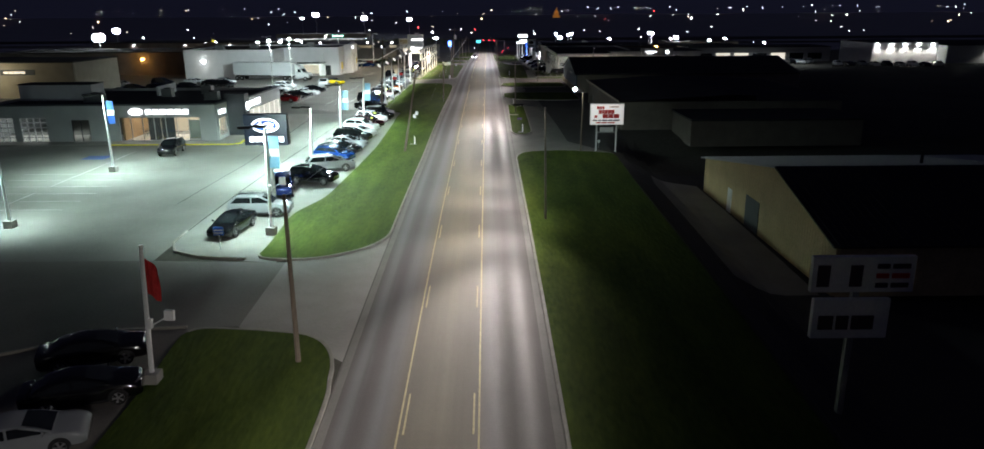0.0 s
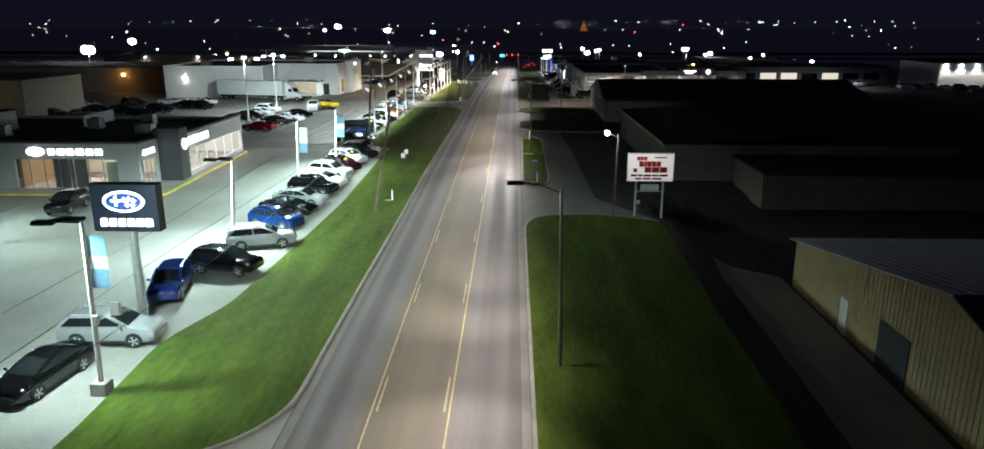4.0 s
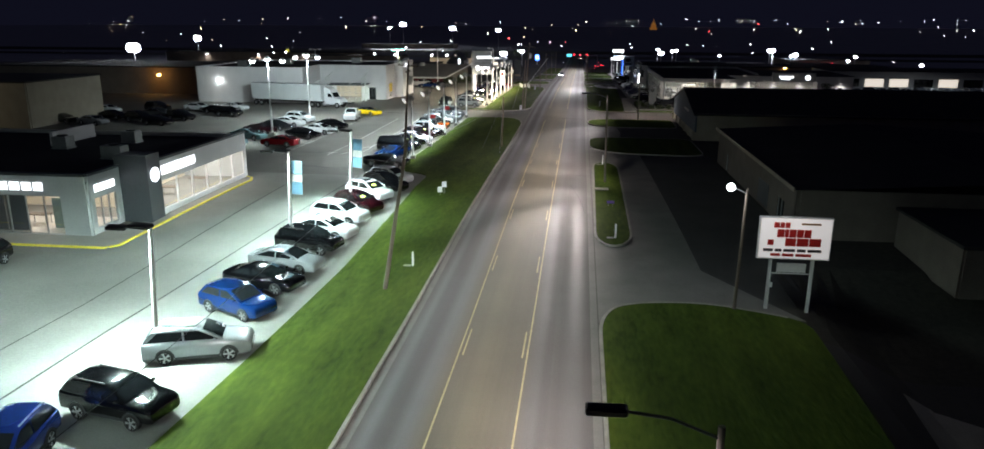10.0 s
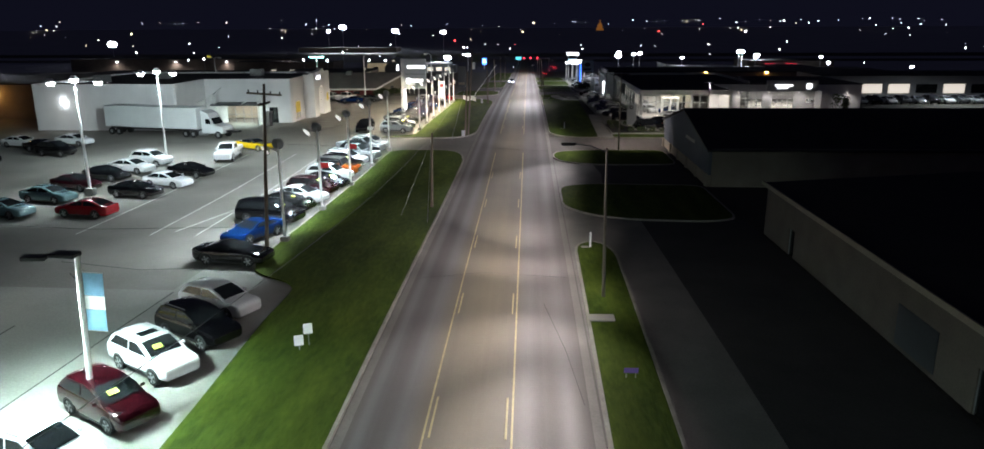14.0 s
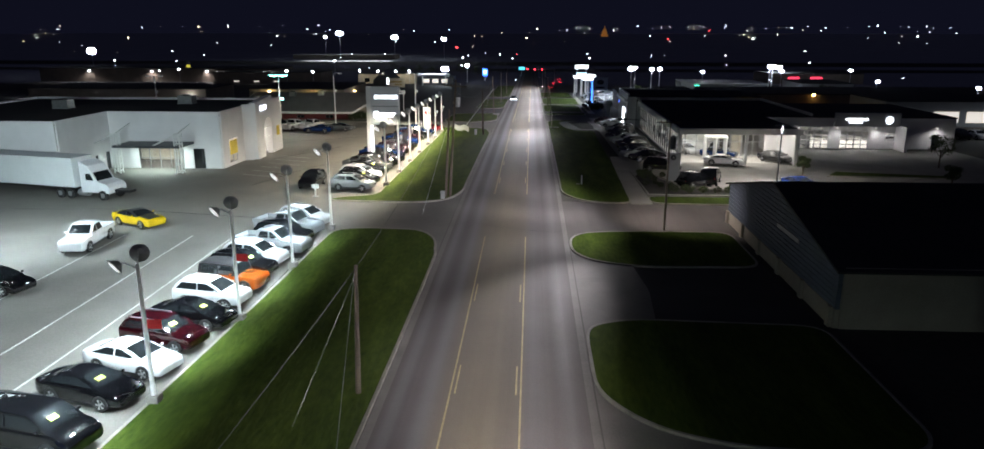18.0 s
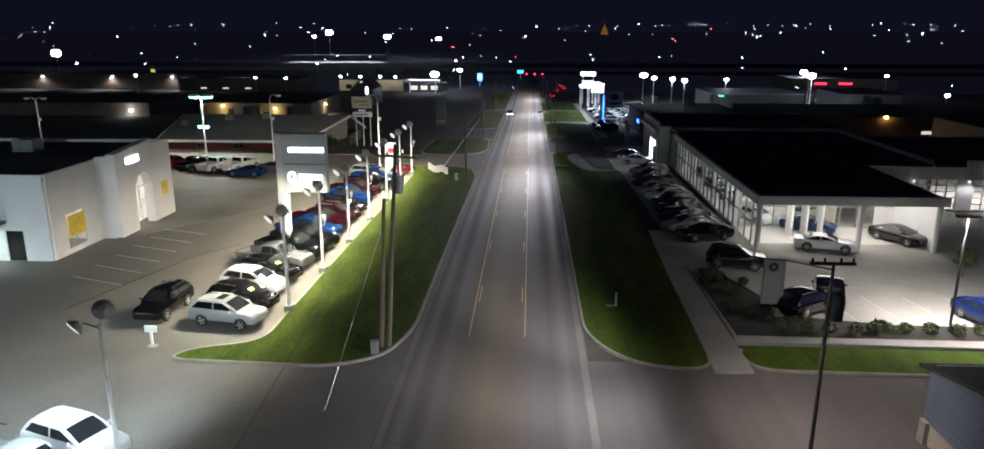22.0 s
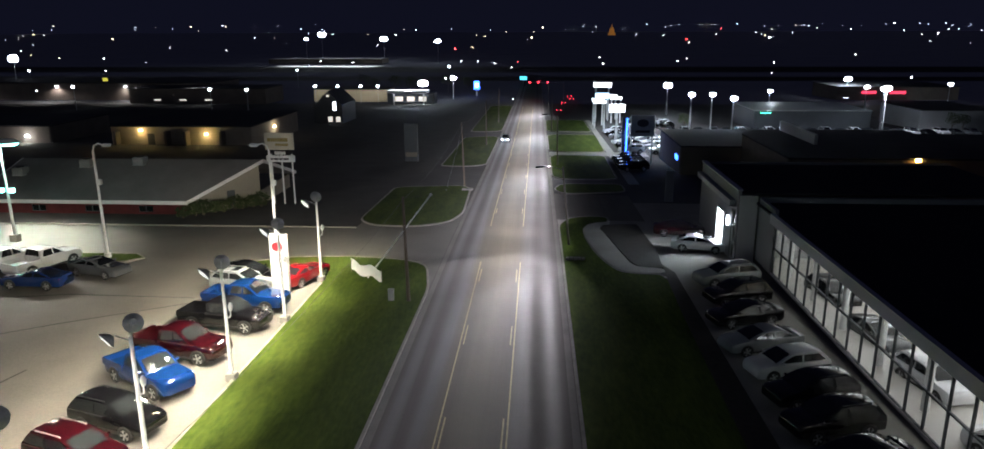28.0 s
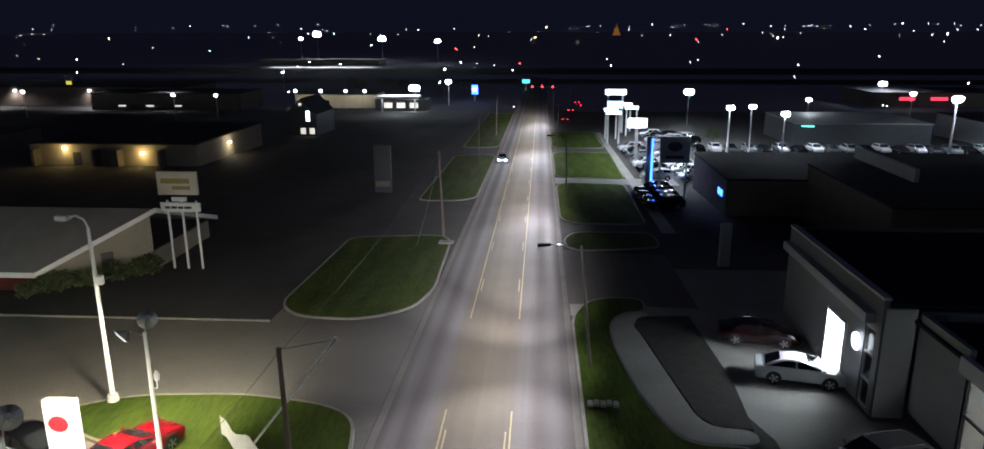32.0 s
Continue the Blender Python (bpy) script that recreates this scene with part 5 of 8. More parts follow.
bm.faces.new((v[0], v[1], v[2], v[3]))
bm.faces.new((v[1], v[4], v[5], v[2]))
part("roof", bm, ROOFBLACK, t)
block("fascia", (0.1, 31.6, 0.3), (16.95, 111.5, 3.9), BEIGE, t, "pale metal roof edge")
t = thing("low_annexe", 0, 0, "low dark annexe with a pale flat roof edge", "annexe", z=1.2)
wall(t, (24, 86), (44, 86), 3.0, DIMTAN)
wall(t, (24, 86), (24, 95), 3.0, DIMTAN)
slab(t, "roof", rect(23.8, 44, 85.8, 95.4), 3.0, 3.2, ROOFBLACK)

Z = 1.4
t = thing("dark_barn", 0, 0, "dark gabled barn with grey metal siding", "barn", z=Z)
bx0, by0, by1, bh, br = 17.2, 143.6, 167.0, 3.7, 6.2
ym = (by0 + by1) / 2
BLUESIDING = mat("blue_grey_siding", (0.1, 0.12, 0.16), 0.7, vary=0.2, scale=0.6, fine=7, bump=0.15)
prof = [(by0, 1.2), (by1, 1.2), (by1, bh), (ym, br - 0.1), (by0, bh)]
bm = bmesh.new()
a = [bm.verts.new((bx0 - 0.12, y, z)) for y, z in prof]
b = [bm.verts.new((bx0 + 0.12, y, z)) for y, z in prof]
bm.faces.new(a)
bm.faces.new(b)
for k in range(5):
    bm.faces.new((a[k], a[(k + 1) % 5], b[(k + 1) % 5], b[k]))
part("gable_wall", bm, BLUESIDING, t, "blue-grey sided gable end")
for k in range(14):
    z = 1.45 + 0.32 * k
    c = 1 if z < bh else max(0.05, (br - 0.1 - z) / (br - 0.1 - bh))
    block("siding_board", (0.03, (by1 - by0) * c - 0.1, 0.04), (bx0 - 0.136, ym, z), BLUESIDING, t)
wall(t, (bx0 - 0.02, by0), (bx0 - 0.02, by1), 1.2, BEIGE, th=0.3, name="base_wall", label="tan block base wall")
for k in range(6):
    block("pilaster", (0.2, 0.5, 1.3), (bx0 - 0.27, by0 + 0.4 + (by1 - by0 - 0.8) / 5 * k, 0), BEIGE, t)
wall(t, (bx0 + 0.14, by0), (60, by0), bh, BEIGE)
wall(t, (bx0 + 0.14, by1), (60, by1), bh, GREYPANEL)
bm = bmesh.new()
v = [bm.verts.new(p) for p in ((bx0 - 0.4, by0 - 0.5, bh - 0.1), (60, by0 - 0.5, bh - 0.1), (60, ym, br), (bx0 - 0.4, ym, br), (bx0 - 0.4, by1 + 0.5, bh - 0.1), (60, by1 + 0.5, bh - 0.1))]
bm.faces.new((v[0], v[1], v[2], v[3]))
bm.faces.new((v[3], v[2], v[5], v[4]))
r = part("roof", bm, ROOFBLACK, t, "dark shingled gable roof")
r.modifiers.new("thick", "SOLIDIFY").thickness = 0.14
block("loft_board", (0.06, 4.2, 0.3), (bx0 - 0.16, ym - 3.2, 3.2), GREYPANEL, t, "pale board on the gable")

# --- glass showroom ---
Z = 1.25
t = thing("glass_showroom", 0, 0, "white-framed glass car showroom lit from inside", "showroom", z=Z)
SX, S0, S1 = 18.6, 196.3, 236.2
wall(t, (SX, 204.2), (SX, 232.0), 4.3, STUCCO, [(0.0, 27.8, 0.15, 4.0)])
window(t, (SX, 204.2), (SX, 232.0), 0.0, 27.8, 0.15, 4.0, 16, 2, bar=0.09, label="long dark-framed showroom glazing", material=CHARCOAL)
window(t, (SX, S0 + 0.3), (SX, 204.2), 0.0, 7.9, 0.15, 4.0, 4, 2, bar=0.09, material=STEEL)
wall(t, (SX, 232.0), (SX, 236.0), 5.0, GREYPANEL)
wall(t, (SX, 204.2), (33.0, 204.2), 4.2, STUCCO, [(0.6, 12.6, 0.1, 3.9)])
window(t, (SX, 204.2), (33.0, 204.2), 0.6, 12.6, 0.1, 3.9, 8, 2, bar=0.09, material=STEEL, label="glazed showroom front")
wall(t, (33.0, S0 + 0.4), (33.0, 212), 4.2, STUCCO)
wall(t, (SX, S1), (40, S1), 5.0, GREYPANEL)
wall(t, (40, S1), (40, 212), 5.0, GREYPANEL)
wall(t, (33.0, 211.9), (60, 211.9), 4.4, STUCCO, [(5.6, 9.6, 0, 3.2), (11.2, 15.2, 0, 3.2), (17.4, 19.4, 1.1, 2.4), (24, 25, 0, 2.1)])
for a in (5.6, 11.2):
    window(t, (33.0, 211.9), (60, 211.9), a, a + 4.0, 0, 3.2, 4, 5, bar=0.12, material=STUCCO, name="garage_door", label="lit glazed workshop door")
window(t, (33.0, 211.9), (60, 211.9), 17.4, 19.4, 1.1, 2.4, 3, 1)
window(t, (33.0, 211.9), (60, 211.9), 24, 25, 0, 2.1, 1, 1, glassm=CARGLASS, name="door")
wall(t, (43.0, 211.2), (52.0, 211.2), 1.9, GREYPANEL, z=3.3, th=0.6, name="portal_band", label="raised grey panel over the doors")
wall(t, (52.0, 208.6), (52.0, 211.7), 3.4, STUCCO, th=0.4)
wall(t, (60, 211.9), (60, 232), 4.4, STUCCO)
wall(t, (40, 232), (60, 232), 4.4, STUCCO)
slab(t, "floor", [(SX + 0.1, S0), (32.9, S0), (32.9, 211.7), (59.8, 212.1), (59.8, 231.9), (39.8, 231.9), (39.8, 236), (SX + 0.1, 236)], 0.0, 0.08, INTERIOR)
slab(t, "roof", [(SX - 0.3, S0 - 0.2), (33.2, S0 - 0.2), (33.2, 212), (40.2, 212), (40.2, S1 + 0.2), (SX - 0.3, S1 + 0.2)], 4.45, 4.6, ROOFBLACK, "wide black flat roof")
slab(t, "ceiling", [(SX + 0.1, S0 + 0.1), (32.9, S0 + 0.1), (32.9, 212), (39.9, 212), (39.9, 236), (SX + 0.1, 236)], 4.3, 4.36, STUCCO)
slab(t, "workshop_roof", rect(40.3, 60.2, 211.8, 232), 4.4, 4.55, ROOFBLACK)
wall(t, (SX - 0.35, S0 - 0.25), (33.25, S0 - 0.25), 0.72, STUCCO, z=4.05, th=0.3, name="fascia", label="broad white roof fascia")
wall(t, (SX - 0.35, S0 - 0.1), (SX - 0.35, 232), 0.72, STUCCO, z=4.05, th=0.3, name="fascia", label="broad white roof fascia")
for x in (18.5, 26.6, 32.7):
    bm = bmesh.new()
    tube(bm, (x, S0 + 0.1, 0), (x, S0 + 0.1, 4.05), 0.22, None, 12)
    part("column", bm, POLEWHITE, t, smooth=False)
for k in range(6):
    bm = bmesh.new()
    tube(bm, (19.7, 206.4 + 5 * k, 0.08), (19.7, 206.4 + 5 * k, 4.3), 0.2, None, 12)
    part("inner_column", bm, POLEWHITE, t, "white round column behind the glass")
# inner door lobby
for x in (22.8, 25.4, 24.1):
    block("lobby_frame", (0.16, 1.4, 2.8), (x, 201.6, 0.08), POLEWHITE, t)
block("lobby_frame", (2.8, 1.4, 0.25), (24.1, 201.6, 2.9), POLEWHITE, t)
wall(t, (28.5, 206), (28.5, 235.5), 4.2, CREAMWALL, [(4, 7, 0.1, 2.6), (14, 17, 0.1, 2.6)], name="partition")
for k in range(7):
    ceiling_strip(t, 19.6, 28.2, 207.5 + 4 * k, 4.24, COOLGLOW)
for y in (198.2, 201.2):
    ceiling_strip(t, 19.6, 32.5, y, 4.24, ROOMGLOW)
area_lamp("showroom_lamp", (23.6, 219.5, Z + 4.15), 280, (1, 0.97, 0.86), 8, 28)
area_lamp("showroom_lamp", (25.5, 200.3, Z + 4.15), 420, (1, 0.93, 0.78), 12, 6)
area_lamp("workshop_lamp", (46, 217, Z + 4.0), 1300, (1, 0.95, 0.85), 14, 6)
bars(t, "lettering", (44.4, 210.86, 4.2), (0.3, 2.6), 0.25, SIGNGLOW, label="lit white lettering bars")
bars(t, "lettering", (44.8, 210.86, 3.8), (0.25, 1.5), 0.22, SIGNGLOW)
oval(t, "emblem", (50.4, 210.88, 4.2), 0.5, 0.5, 0.08, SIGNGLOW, label="lit round emblem")
# invented wall lamps, added to brighten the workshop front
for x in (38.2, 43.6, 49.0, 57.5):
    block("wall_lamp", (0.12, 0.2, 0.16), (x, 211.6, 2.9), BOWLWARM, t, "small added wall lamp")
    spot_lamp("added_workshop_light", (x, 210.9, Z + 3.0), (x, 210.0, Z - 2), 110, (1.0, 0.96, 0.88), 165, 0.6, 0.2)
# bright portal volume at the far end
PORTALGREY = mat("portal_grey_panel", (0.2, 0.2, 0.21), 0.5, vary=0.12, scale=0.6, fine=8, bump=0.05)
t = thing("bright_portal", 0, 0, "dark panelled volume with a glowing white doorway", "entrance", z=0.75)
wall(t, (17.0, 236.3), (17.0, 249.6), 6.0, PORTALGREY, [(0.5, 1.6, 0.1, 4.2)])
window(t, (17.0, 236.3), (17.0, 249.6), 0.5, 1.6, 0.1, 4.2, 1, 3, bar=0.1, material=POLEWHITE)
wall(t, (17.0, 236.36), (18.4, 236.36), 5.6, STUCCO)
door = block("doorway", (0.06, 2.3, 3.2), (16.84, 241.1, 0.05), PORTAL, t, "glowing white doorway panel")
for dy in (-1.2, 1.2):
    block("door_frame", (0.14, 0.12, 3.4), (16.82, 241.1 + dy, 0.05), POLEWHITE, t)
block("door_frame", (0.14, 2.52, 0.14), (16.82, 241.1, 3.3), POLEWHITE, t)
block("canopy_band", (0.5, 12.4, 0.5), (16.65, 243.2, 4.6), GREYPANEL, t, "grey band over the doorway")
oval(t, "emblem", (16.72, 238.3, 3.1), 0.45, 0.45, -0.08, SIGNGLOW, "x", "round lit emblem")
glare = spot_lamp("doorway_light", (16.6, 240.9, 0.75 + 2.6), (10, 240.0, 0.2), 1500, (0.92, 0.97, 1.0), 120, 0.7, 0.8)
slab(t, "roof", rect(17.15, 40, 236.4, 249.5), 5.6, 5.8, ROOFBLACK)
wall(t, (17.13, 249.5), (40, 249.5), 6.0, PORTALGREY)
wall(t, (17.0, 236.3), (17.0, 249.6), 0.14, STUCCO, z=6.0, th=0.4, name="coping", label="pale metal roof edge")


# ---- lamps and poles ----
K_STREET, K_LOT, K_ROW = 6500.0, 16000.0, 8000.0
STREETWHITE, STREETWARM = (1.0, 0.95, 0.93), (1.0, 0.93, 0.86)
LAMPPOLE = mat("dull_lamp_pole", (0.17, 0.15, 0.125), 0.8, vary=0.3, scale=1.5, fine=9, bump=0.3, stretch=(6, 6, 0.5))
BOWL = mat("grey_lamp_bowl", (0.32, 0.33, 0.33), 0.5, metal=0.3, vary=0.15, scale=3, fine=12, bump=0.05)


SOFTLENS = glow("street_lens", (1.0, 0.96, 0.9), 0.9)
BOWLGLOW = glow("soft_bowl_lens", (1.0, 0.97, 0.9), 0.7)


def street_lamp(x, y, h=8.4, arm=1.7, side=-1, watts=K_STREET, lit=True, down=0.55, reach=4.6, lean=0.0, cross=False, near=1.5):
    t = thing("street_lamp", x, y, "tall weathered grey street lamp pole with a metal arm", "street lamp", "street lamps")
    t.rotation_euler[1] = radians(lean)
    bm = bmesh.new()
    tube(bm, (0, 0, -0.3), (0, 0, h), 0.1, 0.065, 8)
    part("pole", bm, LAMPPOLE, t)
    bm = bmesh.new()
    tube(bm, (0, 0, h - 0.25), (side * arm * 0.5, 0, h + 0.1), 0.028, None, 6)
    tube(bm, (side * arm * 0.5, 0, h + 0.1), (side * arm, 0, h + 0.22), 0.028, None, 6)
    part("arm", bm, CHARCOAL, t, "thin curved dark arm")
    hd = block("lamp_head", (0.75, 0.3, 0.16), (side * (arm + 0.3), 0, h + 0.14), BLACKP, t, "dark lamp head", bevel=0.04)
    block("lens", (0.36, 0.16, 0.006), (side * (-0.1), 0, -0.005), SOFTLENS, hd, "glowing lens")
    if cross:
        block("crossarm", (1.7, 0.1, 0.12), (0, 0.1, h - 0.1), WOODPOLE, t)
        for k in (-0.75, -0.3, 0.3, 0.75):
            block("insulator", (0.07, 0.07, 0.16), (k, 0.1, h + 0.02), BLACKP, t)
        bm = bmesh.new()
        tube(bm, (0.28, -0.1, h - 2.2), (0.28, -0.1, h - 1.2), 0.24, None, 12)
        tube(bm, (0.28, -0.1, h - 1.2), (0.28, -0.1, h - 1.05), 0.24, 0.1, 12)
        part("transformer", bm, CHARCOAL, t, "dark transformer can")
    if lit:
        # a street lens throws most of its light up and down the road
        p = (x + side * (arm + 0.2), y, tz(y) + h + 0.05)
        c = STREETWARM if y < 150 else STREETWHITE
        spot_lamp("street_light", p, (x + side * (arm + reach), y, tz(y)), watts * down, c, 112, 1.0, 0.2)
        for d in (-1, 1):
            spot_lamp("street_light", p, (x + side * (arm + reach), y + 12 * d, tz(y)), watts * near * (0.4 if (y, d) == (163.9, -1) else 1), c, 84, 1.0, 0.2, 0.78)
            spot_lamp("street_light", p, (x + side * (arm + reach), y + 24 * d, tz(y)), watts * 4.0 * (1.2 if (y, d) == (113.0, 1) else 0.52 if (y, d) == (241.6, -1) else 1), c, 52, 1.0, 0.2, 0.58)
        spot_lamp("street_light", p, (p[0], y + 0.01, tz(y)), watts * (0.03 if y < 120 else 0.008), c, 174, 0.2, 0.2)
    return t


# the first lamp, at y -6, is unseen, added to light the near road
for x, y, h, lean in ((4.3, -6, 8.6, 0), (4.4, 54.4, 8.65, -1.0), (4.3, 113.0, 8.4, -0.7), (3.78, 241.6, 7.2, -5.5), (4.1, 292.3, 7.8, -1), (4.2, 346, 8.2, 0), (4.2, 400, 8.2, 0)):
    street_lamp(x, y, h, watts=K_STREET * (1.15 if y in (54.4, 113.0, 241.6) else 1.35 if y < 200 else 0.9), lean=lean)
# utility pole with crossarm and transformer; its lamp arm and lamp are added
street_lamp(11.1, 163.9, 9.0, 3.6, -1, K_STREET * 0.85, down=0.9, reach=9.8, cross=True)


# extra spot with no fixture, added by the corner pole to brighten the side street
spot_lamp("street_light", (9.0, 165.4, tz(165) + 8.6), (15.0, 169.5, tz(165)), 3300, (1.0, 0.88, 0.76), 116, 1.0, 0.2, 0.8)


def utility_pole(x, y, h, label, cross=False, lean=0.0):
    t = thing("utility_pole", x, y, label, "utility pole", "utility poles")
    t.rotation_euler[1] = radians(lean)
    bm = bmesh.new()
    tube(bm, (0, 0, -0.4), (0, 0, h), 0.14, 0.085, 8)
    part("pole", bm, WOODPOLE, t)
    if cross:
        block("crossarm", (2.2, 0.1, 0.12), (0, 0, h - 0.7), WOODPOLE, t)
        for k in (-1.0, -0.4, 0.4, 1.0):
            block("insulator", (0.07, 0.07, 0.16), (k, 0, h - 0.58), BLACKP, t)
        block("crossarm", (0.1, 2.0, 0.12), (0, 0, h - 1.3), WOODPOLE, t)
        bm = bmesh.new()
        tube(bm, (0.3, 0, h - 2.6), (0.3, 0, h - 1.7), 0.22, None, 10)
        part("transformer", bm, STEEL, t, "grey transformer can")
    return t


utility_pole(-9.35, 82.2, 9.1, "weathered wooden utility pole on the grass verge", lean=10.0)
utility_pole(-9.1, 32.0, 8.3, "weathered wooden pole at the driveway corner")
utility_pole(-17.2, 120.6, 11.2, "dark wooden utility pole with crossarms by the lot", True, lean=3.8)
utility_pole(-7.9, 134.2, 6.3, "leaning wooden pole with guy wires on the verge", lean=1.5)
utility_pole(-8.1, 175.2, 11.6, "tall wooden utility pole with crossarms on the verge", True, lean=3.6)
utility_pole(-8.5, 175.1, 8.7, "shorter wooden pole beside the tall pole", lean=3.0)
utility_pole(-8.05, 226.1, 7.6, "leaning wooden pole with guy wire on the verge", lean=-1.2)
utility_pole(-8.6, 272.6, 8.4, "wooden utility pole on the grass island", lean=-2)
utility_pole(-8.8, 318.0, 8.6, "wooden utility pole on the far verge")
utility_pole(-8.8, 365.0, 8.6, "wooden utility pole on the far verge")


def cable(name, a, b, sag, r, label, material=BLACKP):
    bm = bmesh.new()
    a, b = Vector(a), Vector(b)
    n = 10 if sag else 1
    pts = [a.lerp(b, k / n) - Vector((0, 0, 4 * sag * (k / n) * (1 - k / n))) for k in range(n + 1)]
    q = (b - a).to_track_quat("Z", "Y")
    rings = [[bm.verts.new(p + q @ Vector((r * math.cos(i * math.pi / 2), r * math.sin(i * math.pi / 2), 0))) for i in range(4)] for p in pts]
    for u, v in zip(rings, rings[1:]):
        for i in range(4):
            bm.faces.new((u[i], u[(i + 1) % 4], v[(i + 1) % 4], v[i]))
    ob = new(name, finish(bm, name, material))
    return tagged(ob, label, "cable", "overhead cables")


W = [(-9.1, 32.0, 8.2), (-7.8, 82.2, 8.8), (-7.75, 134.2, 6.15), (-7.45, 175.2, 10.4), (-8.2, 226.1, 7.4), (-8.9, 272.6, 8.3), (-8.8, 318, 8.5), (-8.8, 365, 8.5)]
for (x0, y0, h0), (x1, y1, h1) in zip(W, W[1:]):
    cable("overhead_cable", (x0, y0, tz(y0) + h0), (x1, y1, tz(y1) + h1), 0.8, 0.012, "thin dark overhead cable between poles")
for x0, y0, h0, x1, y1 in ((-7.8, 134.2, 6.0, -7.6, 129.0), (-7.8, 134.2, 5.8, -10.0, 131.0), (-8.7, 272.6, 8, -10.5, 268), (-8.2, 174.7, 7, -9.8, 168)):
    cable("guy_wire", (x0, y0, tz(y0) + h0), (x1, y1, tz(y1) + 0.05), 0.0, 0.013, "pale guy wire anchored in the grass", STEEL)

cable("guy_wire", (-6.43, 226.95, 8.3), (-12.1, 231.1, tz(231) + 0.1), 0.0, 0.055, "pale thick guy wire anchored in the grass", POLEWHITE)
cable("guy_wire", (-6.43, 226.95, 8.3), (-8.18, 226.1, 8.25), 0.0, 0.01, "short dark wire between pole and guy", BLACKP)
t = thing("wire_insulator", -6.43, 226.95, "small pale insulator at the end of a guy wire", "insulator", z=8.24)
bm = bmesh.new()
tube(bm, (0, 0, 0), (0, 0, 0.07), 0.06, 0.1, 8)
tube(bm, (0, 0, 0.07), (0, 0, 0.16), 0.1, 0.05, 8)
part("knob", bm, POLEWHITE, t)


def lot_lamp(x, y, h, banner=None, watts=K_LOT, aim=(-1, 0), camera_arm=False, cone=160, lean=0.0, heads=True):
    t = thing("lot_lamp", x, y, "white steel lot lamp with flat dark head", "lot lamp", "dealership lot lamps")
    block("footing", (0.7, 0.7, 0.75), (0, 0, -0.15), CONCRETE, t, "square concrete footing", bevel=0.03)
    bm = bmesh.new()
    tube(bm, (0, 0, 0.6), (0, 0, h), 0.12, 0.09, 8)
    part("pole", bm, POLEWHITE, t)
    if heads:
        hd = block("lamp_head", (0.95, 0.6, 0.16), (aim[0] * 0.45, aim[1] * 0.45, h - 0.02), BLACKP, t, "flat dark lamp head", bevel=0.03)
        block("lens", (0.7, 0.4, 0.006), (0, 0, -0.005), LEDWHITE, hd, "glowing white lens")
        hd = block("lamp_head", (0.85, 0.5, 0.16), (aim[0] * 1.35, -0.35, h - 0.08), BLACKP, t, "flat dark lamp head", bevel=0.03, turn=12)
        block("lens", (0.6, 0.3, 0.006), (0, 0, -0.005), LEDWHITE, hd, "glowing white lens")
    if camera_arm:
        block("camera_box", (0.22, 0.22, 0.45), (0.15, -0.1, h * 0.42), POLEWHITE, t, bevel=0.02)
        bm = bmesh.new()
        tube(bm, (0, 0, h * 0.42), (0.9, 0, h * 0.5), 0.03, None, 5)
        hexa(bm, 0.8, 1.2, -0.1, 0.1, h * 0.48, h * 0.55)
        part("camera", bm, POLEWHITE, t, "white security camera on an arm")
    if banner:
        m1, m2 = banner
        z0 = h - 2.9
        for k, (m, a, b) in enumerate(((m1, 0.0, 0.85), (POLEWHITE, 0.87, 1.4), (m1, 1.42, 2.3))):
            block("banner", (0.75, 0.02, b - a), (0.52, 0, z0 + a), m, t, "blue and white dealer banner" if k == 0 else "")
        for zz in (z0, z0 + 2.3):
            block("banner_rod", (0.9, 0.03, 0.03), (0.47, 0, zz), STEEL, t)
    if heads:
        spot_lamp("lot_light", (x + aim[0] * 0.8, y - 0.2, tz(y) + h - 0.12), (x + aim[0] * 0.3, y + lean, tz(y) - 4), watts, (0.74, 1.0, 0.91), cone, 0.8 if cone < 170 else 0.3, 0.3)
    return t


SKYBLUE = mat("light_blue_banner", (0.24, 0.47, 0.66), 0.8, vary=0.15, scale=2, fine=12, bump=0.05)
REDCLOTH = mat("red_flag_cloth", (0.45, 0.02, 0.02), 0.8, vary=0.2, scale=3, fine=14, bump=0.1)
ROYAL = mat("royal_blue_banner", (0.03, 0.12, 0.5), 0.8, vary=0.2, scale=2, fine=12, bump=0.05)
lot_lamp(-15.75, 51.4, 7.8, (SKYBLUE, 0), watts=K_LOT * 0.44, camera_arm=True, cone=168, lean=7.0).rotation_euler[1] = radians(1.5)
lot_lamp(-17.6, 72.1, 6.4, watts=K_LOT * 0.85, cone=176).rotation_euler[1] = radians(4.0)
lot_lamp(-17.85, 89.4, 6.7, (SKYBLUE, 0), watts=K_LOT * 0.5, cone=170).rotation_euler[1] = radians(2.4)
